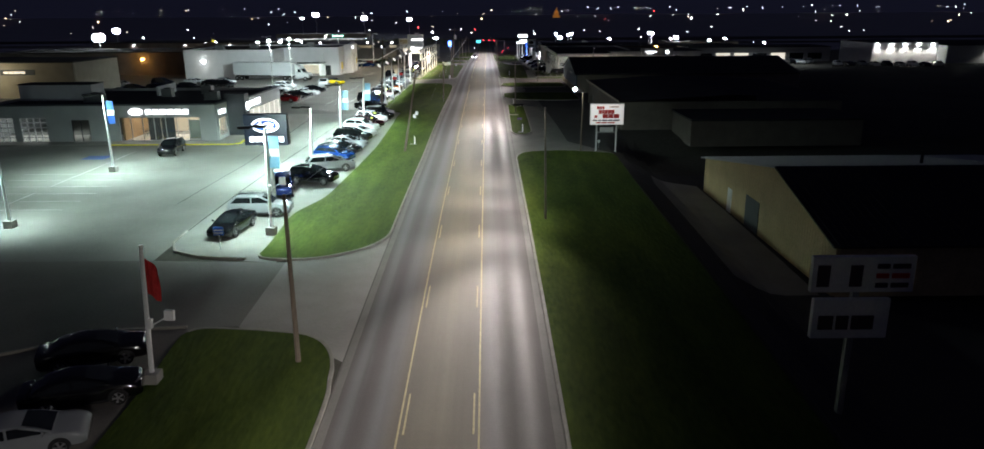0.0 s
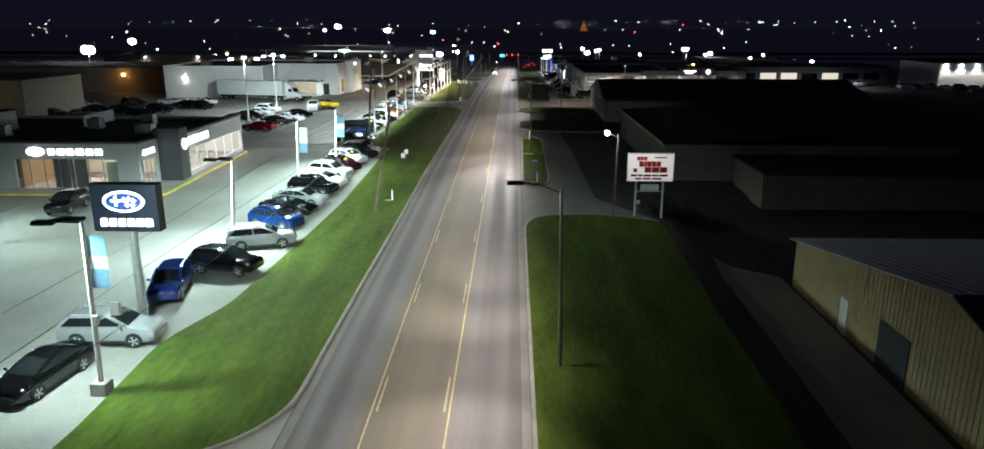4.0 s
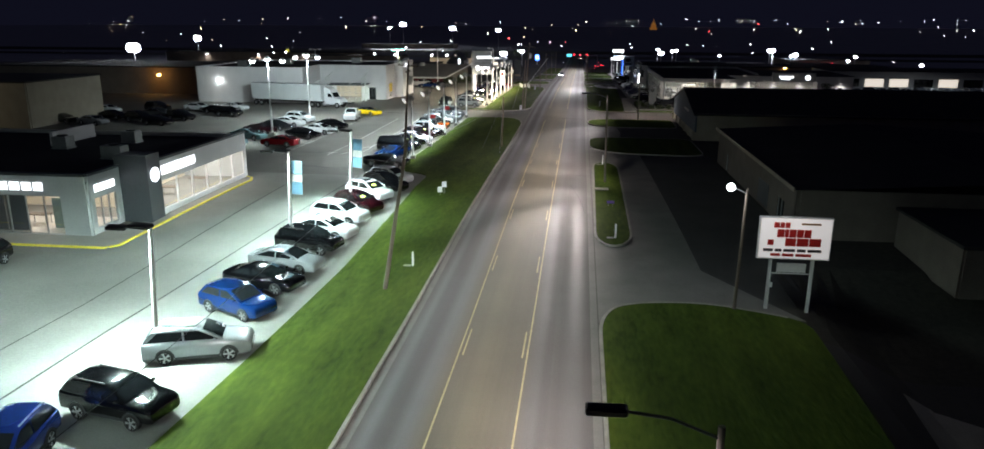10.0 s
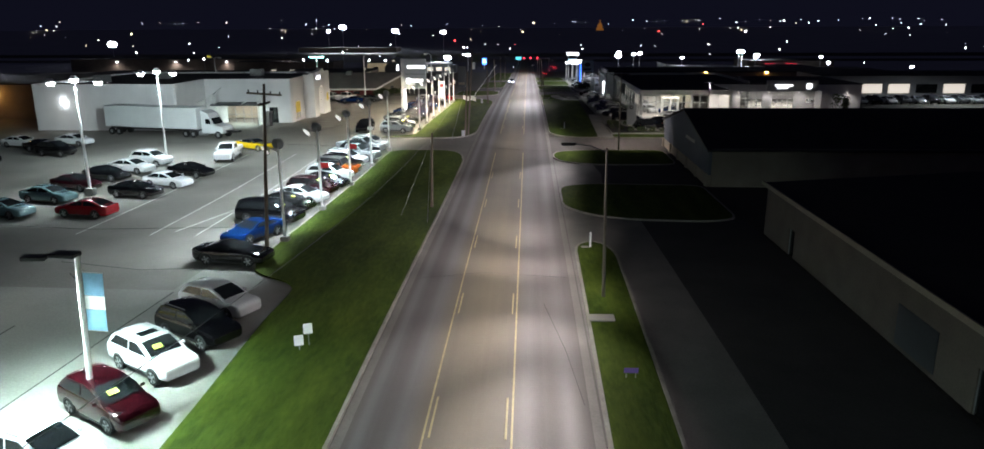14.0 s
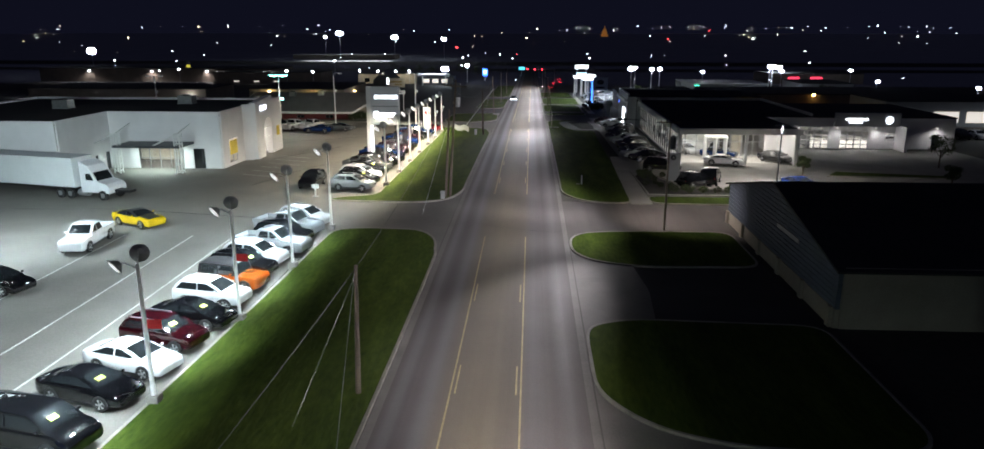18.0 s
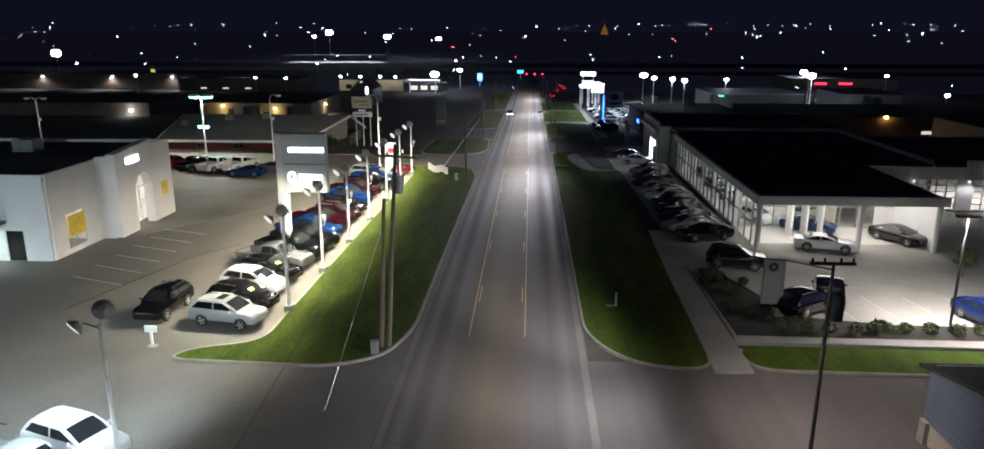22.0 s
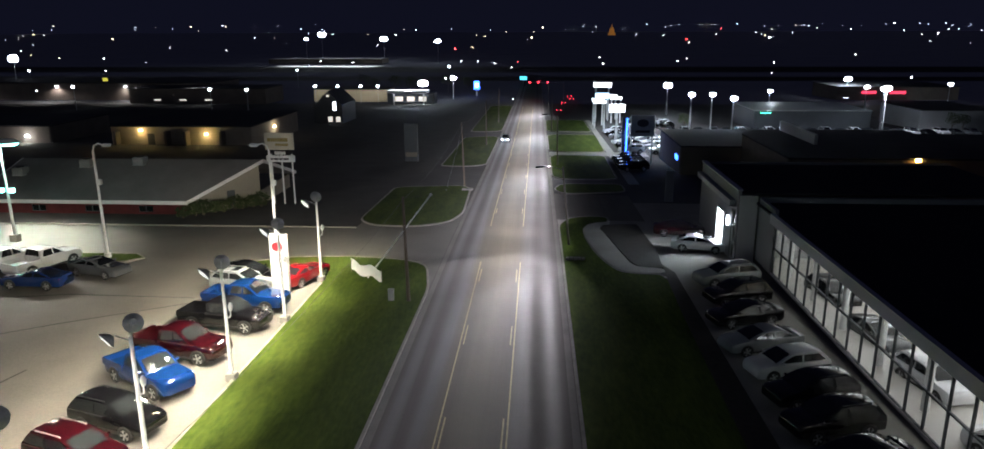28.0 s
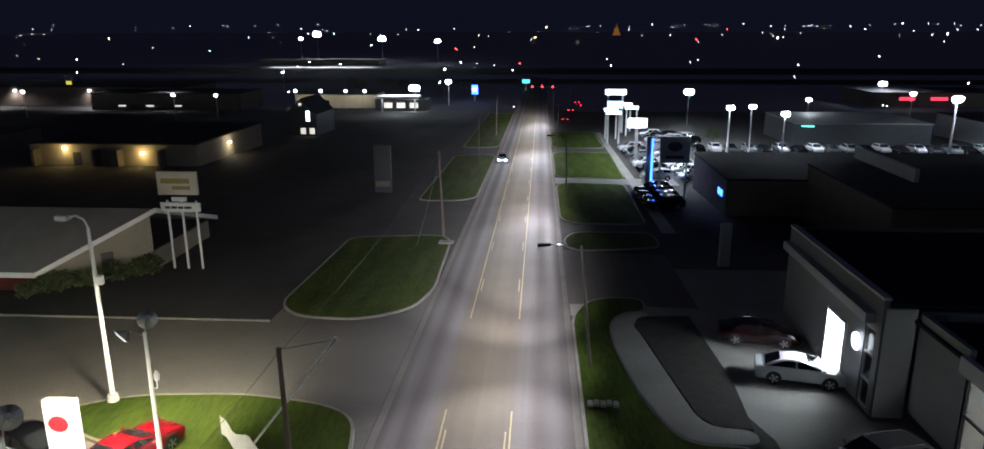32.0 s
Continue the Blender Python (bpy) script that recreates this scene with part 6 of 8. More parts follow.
lot_lamp(-16.75, 99.5, 6.5, (SKYBLUE, 0), watts=K_LOT * 0.55, cone=130).rotation_euler[1] = radians(3.0)
lot_lamp(-37.6, 73.0, 7.7, (ROYAL, 0), watts=K_LOT * 0.5)
lot_lamp(-36.0, 53.6, 6.2, watts=K_LOT * 0.25, lean=5.0)
f = lot_lamp(-15.3, 30.3, 6.6, camera_arm=True, heads=False)
tagged(f, "grey steel pole with a faded red flag", "flag pole")
f.name = "flag_pole"
f.rotation_euler[1] = radians(3.0)
bm = bmesh.new()
G = [[bm.verts.new((0.12 + 0.55 * u / 4, 0.12 * math.sin(1.7 * u + 0.8 * v) * u / 4, 4.4 + 0.32 * v - 0.1 * u)) for u in range(5)] for v in range(6)]
for a, b in zip(G, G[1:]):
    for k in range(4):
        bm.faces.new((a[k], a[k + 1], b[k + 1], b[k]))
part("flag", bm, REDCLOTH, f, "faded red flag hanging from the pole")


def bowl(bm, p, d, r=0.42):
    d = Vector(d).normalized()
    tube(bm, Vector(p) - d * 0.3, Vector(p), 0.12, r, 12)


COOL, WARM = (0.85, 1.0, 0.98), (1.0, 0.87, 0.6)


def row_lamp(x, y, h=6.3, watts=K_ROW, warm=(1.0, 0.95, 0.8), spill=0.15, flag=False):
    t = thing("row_lamp", x, y, "white lot lamp with two round bowl heads", "lot lamp", "row lamps along the kerb")
    block("footing", (0.55, 0.55, 0.55), (0, 0, -0.1), CONCRETE, t, "concrete footing", bevel=0.03)
    bm = bmesh.new()
    tube(bm, (0, 0, 0.4), (0, 0, h), 0.11, 0.08, 8)
    part("pole", bm, POLEWHITE, t)
    for k, (p, d) in enumerate((((-0.7, -0.55, h), (-0.55, -0.62, -0.55)), ((-0.25, 0.75, h + 0.25), (-0.5, 0.7, -0.5)))):
        bm = bmesh.new()
        tube(bm, (0, 0, h - 0.2), (p[0] * 0.6, p[1] * 0.6, p[2] + 0.15), 0.035, None, 5)
        part("arm", bm, STEEL, t)
        bm = bmesh.new()
        bowl(bm, p, d)
        b = part("bowl", bm, BOWL, t, "round grey lamp bowl")
        dv = Vector(d).normalized()
        bm = bmesh.new()
        tube(bm, Vector(p) + dv * 0.004, Vector(p) + dv * 0.05, 0.33, 0.22, 12)
        part("lens", bm, BOWLGLOW, b, "glowing round lens")
        q = Vector((x, y, tz(y))) + Vector(p) + dv * 0.4
        spot_lamp("row_light", q, q + dv + Vector((spill, 0, -0.58 if warm == WARM else -0.5)), watts, warm, 122 if warm == WARM else 108, 1.0, 0.25)
    if warm == WARM:
        bm = bmesh.new()
        tube(bm, (0, 0, h * 0.58), (0.32, -0.12, h * 0.6), 0.03, None, 5)
        tube(bm, (0.32, -0.12, h * 0.6), (0.36, -0.14, h * 0.68), 0.03, None, 5)
        knob = part("camera_arm", bm, POLEWHITE, t)
        bm = bmesh.new()
        tube(bm, (0.36, -0.14, h * 0.66), (0.36, -0.14, h * 0.7), 0.09, 0.14, 10)
        tube(bm, (0.36, -0.14, h * 0.7), (0.36, -0.14, h * 0.73), 0.14, 0.05, 10)
        part("camera_dome", bm, POLEWHITE, knob, "white camera dome")
    if flag:
        bm = bmesh.new()
        hexa(bm, 0.1, 0.75, -0.01, 0.01, h * 0.55, h * 0.55 + 0.42)
        part("flag", bm, REDCLOTH, t, "small red and white pennant")
    return t


for k, y in enumerate((123.5, 132.9, 142.8, 152.4, 162.5)):
    row_lamp(-16.9 + 0.06 * k, y, 6.6, K_ROW * (0.85 if k < 4 else 0.5), COOL, spill=-0.12, flag=k in (1, 2))
for k, y in enumerate((180.4, 188.4, 196.6, 204.6, 213.4, 222.0, 230.4)):
    row_lamp(-15.5, y, 6.2, K_ROW * (0.62 + 0.05 * min(k, 4) - 0.04 * max(0, k - 4)), WARM, spill=0.0)


def tall_lamp(x, y, h, heads, colour, watts, label, glowm=None, mid=False, size=(0.7, 0.35), north=4.0):
    t = thing("tall_lamp", x, y, label, "lot lamp", "tall lot lamps")
    block("footing", (0.7, 0.7, 0.9), (0, 0, -0.2), CONCRETE, t, bevel=0.03)
    bm = bmesh.new()
    tube(bm, (0, 0, 0.6), (0, 0, h), 0.14, 0.09, 8)
    part("pole", bm, POLEWHITE, t)
    for dx, dy, dz in heads:
        bm = bmesh.new()
        tube(bm, (0, 0, h - 0.1), (dx, dy, h + dz), 0.035, None, 5)
        part("arm", bm, POLEWHITE, t)
        bm = bmesh.new()
        tube(bm, (dx, dy, h + dz - 0.12), (dx, dy, h + dz + 0.2), size[0] * 0.6, size[0] * 0.3, 12)
        b = part("lamp_head", bm, POLEWHITE, t, "round white lamp head")
        bm = bmesh.new()
        tube(bm, (dx, dy, h + dz - 0.38), (dx, dy, h + dz - 0.13), size[0] * 0.35, size[0] * 0.52, 12)
        part("lens", bm, glowm or LEDWHITE, b, "glowing lens")
    if mid:
        for s in (-1, 1):
            block("flood", (0.45, 0.3, 0.35), (s * 0.5, -0.1, h * 0.5), glowm or LEDWHITE, t, "glowing flood lamp", bevel=0.03)
    spot_lamp("tall_light", (x, y, tz(y) + h - 0.4), (x - 4, y + north, tz(y) - 5), watts, colour, 160, 0.6, 0.5)
    return t


tall_lamp(-39.6, 138.2, 10.2, ((-1.9, -0.4, 0.1), (0, 0, 0.35), (1.9, 0.4, 0.1)), (0.84, 1, 0.97), 6500, "tall white lot lamp with three round heads")
tall_lamp(-40.0, 153.8, 9.9, ((-1.6, -0.4, 0.1), (0, 0, 0.35), (1.6, 0.4, 0.1)), (0.82, 1.0, 0.97), 13500, "tall white lot lamp with three round heads", north=9.0)
GREENLED = glow("greenish_led", (0.3, 1.0, 0.82), 8)
tall_lamp(-47.0, 240.5, 9.3, ((-0.9, 0, 0), (0.9, 0, 0)), (1, 0.9, 0.72), 26000, "tall lot lamp with two greenish flood heads", GREENLED, mid=True, size=(1.7, 0.45), north=-6.0)


def hook_lamp(x, y, h, side, watts):
    t = thing("hook_lamp", x, y, "tall white steel lamp with a hooked arm", "lot lamp", "hooked lot lamps")
    bm = bmesh.new()
    tube(bm, (0, 0, 0), (0, 0, 0.5), 0.3, 0.25, 8)
    tube(bm, (0, 0, 0.4), (0, 0, h - 0.5), 0.13, 0.09, 8)
    p = [(0, 0, h - 0.5), (side * 0.15, 0, h - 0.1), (side * 0.5, 0, h + 0.1), (side * 0.9, 0, h)]
    for a, b in zip(p, p[1:]):
        tube(bm, a, b, 0.06, None, 6)
    part("pole", bm, POLEWHITE, t)
    hd = block("lamp_head", (0.7, 0.35, 0.25), (side * 1.2, 0, h - 0.15), POLEWHITE, t, bevel=0.06)
    block("lens", (0.4, 0.25, 0.03), (0, 0, -0.03), LENS, hd)
    block("camera_box", (0.35, 0.3, 0.45), (0.25, -0.1, h * 0.66), POLEWHITE, t, bevel=0.03)


hook_lamp(-35.3, 235.5, 9.7, 1, 0)
hook_lamp(-20.75, 235.7, 9.75, -1, 0)
t = thing("yard_lamp", 10.4, 81.6, "leaning yard lamp with a bright bare bulb", "yard lamp")
bm = bmesh.new()
tube(bm, (0, 0, -0.2), (0.1, 0, 6.9), 0.1, 0.07, 8)
part("pole", bm, WOODPOLE, t)
bm = bmesh.new()
tube(bm, (0.1, 0, 6.6), (-0.8, -0.5, 7.1), 0.03, None, 5)
part("arm", bm, STEEL, t)
bm = bmesh.new()
bmesh.ops.create_uvsphere(bm, u_segments=10, v_segments=8, radius=0.2)
o = part("bulb", bm, LEDWHITE, t, "glowing bulb")
o.location = (-0.85, -0.55, 7.05)
point_lamp("yard_light", (9.5, 81.0, tz(81) + 6.7), 160, (0.9, 0.97, 1.0), 0.15)
t = thing("showroom_lamp_post", 25.4, 180.2, "slim dark lamp post beside the shrub bed", "lamp post")
bm = bmesh.new()
tube(bm, (0, 0, 0), (0, 0, 6.8), 0.09, 0.07, 8)
part("pole", bm, CHARCOAL, t)
hd = block("lamp_head", (1.3, 0.45, 0.1), (0, 0, 6.8), CHARCOAL, t, bevel=0.02)
block("lens", (1.1, 0.3, 0.006), (0, 0, -0.005), LEDWHITE, hd, "glowing lens")
spot_lamp("forecourt_light", (25.4, 180.2, tz(180) + 6.7), (25.4, 181, tz(180) - 4), 8000, (1, 0.92, 0.8), 158, 0.7, 0.3)

# ---- signs ----
t = thing("dealer_sign", -17.7, 59.0, "navy lit dealer sign on a round steel post", "sign")
bm = bmesh.new()
tube(bm, (0.0, 0.2, -0.2), (0.0, 0.2, 5.4), 0.24, 0.22, 12)
part("post", bm, STEEL, t, "thick grey steel post")
hexa_ = bmesh.new()
hexa(hexa_, -1.75, 1.75, -0.3, 0.35, 5.15, 7.65)
part("cabinet", hexa_, SIGNBLUE, t, "dark navy sign cabinet", bevel=0.05)
oval(t, "emblem_ring", (-0.0, -0.31, 6.75), 1.08, 0.56, 0.03, SIGNGLOW, label="lit white oval ring")
oval(t, "emblem_field", (-0.0, -0.345, 6.75), 0.94, 0.45, 0.01, mat("emblem_blue", (0.03, 0.09, 0.35), 0.4, vary=0.1, scale=2, fine=8, bump=0.0), label="blue oval field")
for dx, dz, r in ((-0.38, 0.04, 0.26), (0.05, 0.1, 0.13), (0.3, 0.16, 0.13), (0.55, 0.05, 0.13), (0.2, -0.16, 0.13), (0.48, -0.18, 0.13)):
    for k in range(2):
        o = block("star", (r * 2 if k == 0 else r * 0.45, 0.02, r * 0.45 if k == 0 else r * 2), (dx, -0.37, 6.75 + dz - (r * 0.225 if k == 0 else r)), SIGNGLOW, t)
bars(t, "lettering", (-1.3, -0.33, 5.45), (0.33, 0.34, 0.33, 0.36, 0.33, 0.34), 0.4, SIGNGLOW, gap=0.13, label="lit white block lettering")

PALEGREY = mat("pale_grey_sign", (0.34, 0.36, 0.38), 0.45, vary=0.08, scale=1, fine=9, bump=0.02)
t = thing("pylon_sign", -18.15, 193.5, "tall grey pylon sign with lit white lettering", "sign")
block("post", (0.8, 0.6, 5.3), (-1.68, 0, -0.2), PALEGREY, t, "grey pylon post", bevel=0.03)
block("light_strip", (0.2, 0.06, 4.6), (-1.42, -0.31, 0.4), SIGNGLOW, t, "lit white strip")
block("panel", (3.95, 0.7, 4.65), (0, 0, 5.1), PALEGREY, t, "grey sign panel", bevel=0.03)
block("edge_trim", (0.5, 0.74, 4.69), (-1.74, 0, 5.08), GREYPANEL, t, "paler edge of the panel")
block("groove", (3.3, 0.02, 0.07), (0.25, -0.36, 7.35), CHARCOAL, t)
bars(t, "lettering", (-0.95, -0.37, 8.3), (0.5, 0.5, 0.5, 0.5, 0.46), 0.4, SIGNGLOW, gap=0.08, label="lit white block lettering")
oval(t, "emblem", (-0.8, -0.36, 6.35), 0.34, 0.44, 0.04, SIGNGLOW, label="lit shield emblem")
oval(t, "emblem_field", (-0.8, -0.405, 6.38), 0.17, 0.24, 0.01, PALEGREY)
bars(t, "lettering", (-0.25, -0.37, 6.15), (0.5, 0.5, 0.66), 0.42, SIGNGLOW, gap=0.09)

t = thing("roadside_sign", 13.3, 82.1, "white roadside business sign with red lettering on posts", "sign")
for dx in (-1.1, 1.1):
    block("post", (0.16, 0.16, 4.2), (dx, 0.08, -1.2), POLEWHITE, t, "white square post")
block("panel", (3.8, 0.25, 2.35), (0, 0, 2.95), POLEWHITE, t, "white sign box", bevel=0.03)
WHITEFACE = glow("softly_lit_white_face", (0.95, 0.9, 0.86), 0.35)
block("face", (3.65, 0.02, 2.2), (0, -0.135, 3.02), WHITEFACE, t, "softly lit white face")
REDLET = mat("red_sign_paint", (0.5, 0.02, 0.015), 0.5, vary=0.15, scale=3, fine=10, bump=0.0)
bars(t, "lettering", (-1.15, -0.16, 4.72), (0.28, 0.22, 0.24), 0.3, REDLET, gap=0.04, label="red lettering bars")
bars(t, "lettering", (-0.95, -0.16, 4.2), (0.36, 0.2, 0.36, 0.34, 0.36), 0.44, REDLET, gap=0.03)
bars(t, "lettering", (-0.5, -0.16, 3.72), (0.55, 0.6, 0.6), 0.44, REDLET, gap=0.04)
block("logo", (1.0, 0.03, 0.1), (0.75, -0.16, 4.9), mat("brown_logo", (0.25, 0.12, 0.04), 0.6, vary=0.2, scale=3, fine=9, bump=0.0), t, "brown roof-shaped mark")
block("logo", (0.3, 0.03, 0.3), (-1.25, -0.16, 3.75), REDLET, t)
DARKLET = mat("dark_sign_paint", (0.04, 0.03, 0.035), 0.6, vary=0.1, scale=3, fine=9, bump=0.0)
bars(t, "lettering", (-1.6, -0.16, 3.4), (0.5, 0.35, 0.6, 0.45, 0.7), 0.15, DARKLET, gap=0.1, label="dark line of small lettering")
bars(t, "lettering", (-1.2, -0.16, 3.14), (0.5, 0.6, 0.8), 0.15, REDLET, gap=0.1)
block("small_panel", (1.5, 0.1, 0.5), (0.0, 0, 2.2), POLEWHITE, t, "small white board")
block("rail", (2.2, 0.06, 0.05), (0.0, 0, 2.1), POLEWHITE, t)
point_lamp("sign_light", (13.3, 80.2, tz(82) + 5.6), 26, (1, 0.92, 0.85), 0.1)
t = thing("yard_notice", 12.9, 84.0, "small white notice board in the dark yard", "notice", z=tz(84) - 0.3)
block("board", (0.3, 0.04, 0.3), (-0.12, 0, 0.9), POLEWHITE, t)
block("stake", (0.04, 0.04, 0.95), (-0.12, 0.04, 0), STEEL, t)

t = thing("double_sign", 14.8, 27.6, "unlit double sign with two pale panels on a post", "sign", z=tz(27) - 0.8)
block("post", (0.25, 0.25, 7.6), (0.0, 0.2, -0.5), STEEL, t)
block("panel", (4.1, 0.25, 1.5), (0.1, 0, 6.2), POLEWHITE, t, "pale upper panel", bevel=0.02)
block("panel", (3.1, 0.25, 1.7), (-0.2, 0, 4.2), POLEWHITE, t, "pale lower panel", bevel=0.02)
for dx in (-1.5, -0.2):
    block("mark", (0.5, 0.03, 0.9), (dx, -0.14, 6.45), DARKLET, t, "dark lettering bars")
for k in range(3):
    bars(t, "mark", (0.6, -0.14, 6.4 + 0.4 * k), (0.5, 0.7), 0.2, REDLET if k == 1 else DARKLET)
bars(t, "mark", (-1.5, -0.14, 4.6), (0.6, 0.5, 0.9), 0.6, DARKLET)

t = thing("restaurant_sign", -28.3, 259.4, "pale two-panel restaurant sign on three posts", "sign", z=tz(259))
for dx in (-1.1, 0.1, 1.3):
    block("post", (0.15, 0.15, 6.0), (dx, 0.15, -0.2), POLEWHITE, t, "white steel post")
block("panel", (3.3, 0.3, 1.9), (0, 0, 6.3), mat("cream_sign", (0.55, 0.5, 0.4), 0.6, vary=0.1, scale=1, fine=9, bump=0.02), t, "cream sign panel", bevel=0.03)
block("panel", (3.3, 0.2, 0.75), (0.05, 0, 4.9), POLEWHITE, t, "white letter board", bevel=0.02)
block("crest", (1.2, 0.2, 0.35), (0, 0, 5.75), POLEWHITE, t)
GOLD = mat("gold_sign_paint", (0.3, 0.22, 0.06), 0.5, vary=0.1, scale=3, fine=9, bump=0.0)
bars(t, "lettering", (-1.3, -0.17, 7.25), (0.35, 0.2, 0.25, 0.2, 0.25, 0.35, 0.2, 0.25), 0.4, GOLD, gap=0.04, label="gold script lettering bars")
bars(t, "lettering", (-0.4, -0.17, 6.75), (0.2, 0.2, 0.2, 0.2, 0.2, 0.2), 0.28, GOLD, gap=0.05)
bars(t, "lettering", (-1.2, -0.12, 5.15), (0.4, 0.5, 0.4, 0.6), 0.2, DARKLET, gap=0.1)

t = thing("slab_sign", -17.6, 227.6, "pale slab sign with a dark red round emblem", "sign")
block("slab", (1.25, 0.45, 4.5), (0, 0, 0), GREYPANEL, t, "glossy pale slab", bevel=0.04)
oval(t, "emblem", (0, -0.23, 3.6), 0.5, 0.45, 0.04, PALEGREY, label="pale round emblem")
oval(t, "emblem_field", (0, -0.275, 3.6), 0.4, 0.34, 0.02, mat("dark_red_emblem", (0.16, 0.012, 0.02), 0.4, vary=0.2, scale=4, fine=12, bump=0.0))

t = thing("dealer_slab_sign", 14.9, 181.2, "pale grey slab sign with a dark round emblem", "sign")
block("slab", (1.1, 0.25, 2.9), (-0.1, 0, 0.85), PALEGREY, t, "pale grey sign slab", bevel=0.02)
block("post", (0.3, 0.3, 3.8), (0.5, 0.05, 0), STEEL, t)
block("footing", (0.6, 0.6, 0.7), (0.5, 0.05, -0.1), CONCRETE, t, bevel=0.05)
oval(t, "emblem", (-0.1, -0.13, 3.3), 0.3, 0.3, 0.04, CHARCOAL, label="dark round emblem")
block("emblem_spot", (0.1, 0.06, 0.1), (-0.1, -0.16, 3.25), POLEWHITE, t)

# ---- roadside small things ----
def marker(x, y, h, label, w=0.14):
    t = thing("marker_post", x, y, label, "marker post", "marker posts", z=tz(y) + 0.12)
    bm = bmesh.new()
    tube(bm, (0, 0, -0.1), (0, 0, h), w / 2, None, 8)
    tube(bm, (0, 0, h), (0, 0, h + 0.05), w / 2, w / 5, 8)
    part("post", bm, POLEWHITE, t)
    block("pad", (0.5, 0.4, 0.06), (-0.35, 0, -0.04), CONCRETE, t)


marker(-8.6, 86.4, 0.9, "short white marker post on the grass verge")
marker(4.5, 94.0, 1.0, "white marker post at the island tip")
marker(4.35, 122.6, 1.0, "white marker post at the island end")
marker(5.4, 182.2, 0.9, "white marker post on the grass")
for x, y, w, d, h in ((-8.7, 174.2, 0.4, 0.35, 0.7), (-9.3, 226.2, 0.4, 0.3, 0.8)):
    t = thing("utility_box", x, y, "small grey utility box on the verge", "utility box", "utility boxes", z=tz(y) + 0.1)
    block("cabinet", (w, d, h), (0, 0, 0), STEEL, t, bevel=0.03)
    block("lid", (w + 0.04, d + 0.04, 0.05), (0, 0, h), STEEL, t)
for dx, h in ((0.0, 0.55), (0.28, 0.9)):
    t = thing("verge_notice", -10.4 + dx, 105.4 + 2 * dx, "small white notice board staked in the verge", "notice", "verge notices", z=tz(105.4) + 0.12)
    block("board", (0.42, 0.03, 0.5), (0, 0, h - 0.3), POLEWHITE, t, turn=20)
    block("stake", (0.03, 0.03, h), (0, 0.03, -0.05), STEEL, t)
t = thing("drain_cover", 3.9, 109.8, "square concrete utility cover in the grass", "cover", z=tz(109.8) + 0.11)
block("plate", (1.3, 0.9, 0.06), (0, 0, 0), CONCRETE, t, bevel=0.01)
t = thing("purple_sign_stake", 4.5, 103.2, "small purple notice staked in the grass", "notice", z=tz(103) + 0.12)
block("board", (0.6, 0.03, 0.22), (0, 0, 0.25), mat("purple_plastic", (0.2, 0.12, 0.45), 0.5, vary=0.1, scale=3, fine=9, bump=0.0), t, "purple board")
for dx in (-0.2, 0.2):
    block("stake", (0.02, 0.02, 0.3), (dx, 0.02, -0.04), STEEL, t)
t = thing("fallen_banner", -12.2, 231.2, "white banner board sagging on the grass verge", "banner", z=tz(231) + 0.12, turn=-40)
bm = bmesh.new()
G = [[bm.verts.new((-1.9 + 3.8 * u / 10, 0.05 * math.sin(u * 1.3), 0.1 + v * 0.9 + 0.16 * math.cos(u * 0.9))) for u in range(11)] for v in range(2)]
for k in range(10):
    bm.faces.new((G[0][k], G[0][k + 1], G[1][k + 1], G[1][k]))
ob = part("cloth", bm, POLEWHITE, t)
ob.modifiers.new("thick", "SOLIDIFY").thickness = 0.02
for dx in (-1.9, 1.9):
    block("stake", (0.04, 0.04, 1.2), (dx, 0, -0.1), WOODPOLE, t)
t = thing("drain_inlet", -7.9, 269.2, "pale concrete storm drain inlet at the kerb", "drain", z=tz(269) + 0.12)
block("slab", (1.4, 1.1, 0.12), (0, 0, 0), CONCRETE, t, bevel=0.02)
block("grate", (0.5, 0.4, 0.02), (0, 0, 0.12), CHARCOAL, t)
t = thing("drain_inlet", 3.95, 236.6, "pale concrete storm drain inlet at the kerb", "drain", z=tz(232) + 0.12)
for k in range(5):
    block("block", (0.28, 0.5, 0.16), (-0.5 + 0.32 * k, 0.1 * (k % 2), 0), CONCRETE, t, bevel=0.03)
t = thing("lot_notice", -18.3, 48.0, "blue and white notice on a thin stake", "notice")
block("board", (0.65, 0.04, 0.55), (0, 0, 1.1), ROYAL, t, "blue board")
for k in range(2):
    block("stripe", (0.6, 0.02, 0.08), (0, -0.03, 1.2 + 0.2 * k), POLEWHITE, t, "white lettering bars")
block("stake", (0.06, 0.06, 1.2), (0, 0.05, 0), STEEL, t)
t = thing("lot_notice_stand", -21.5, 174.6, "small notice stand at the lot corner", "notice")
block("board", (0.7, 0.06, 0.4), (0, 0, 0.9), POLEWHITE, t)
block("stake", (0.12, 0.12, 0.95), (0, 0, 0), POLEWHITE, t)
block("foot", (0.5, 0.4, 0.1), (0, 0, 0), STEEL, t)

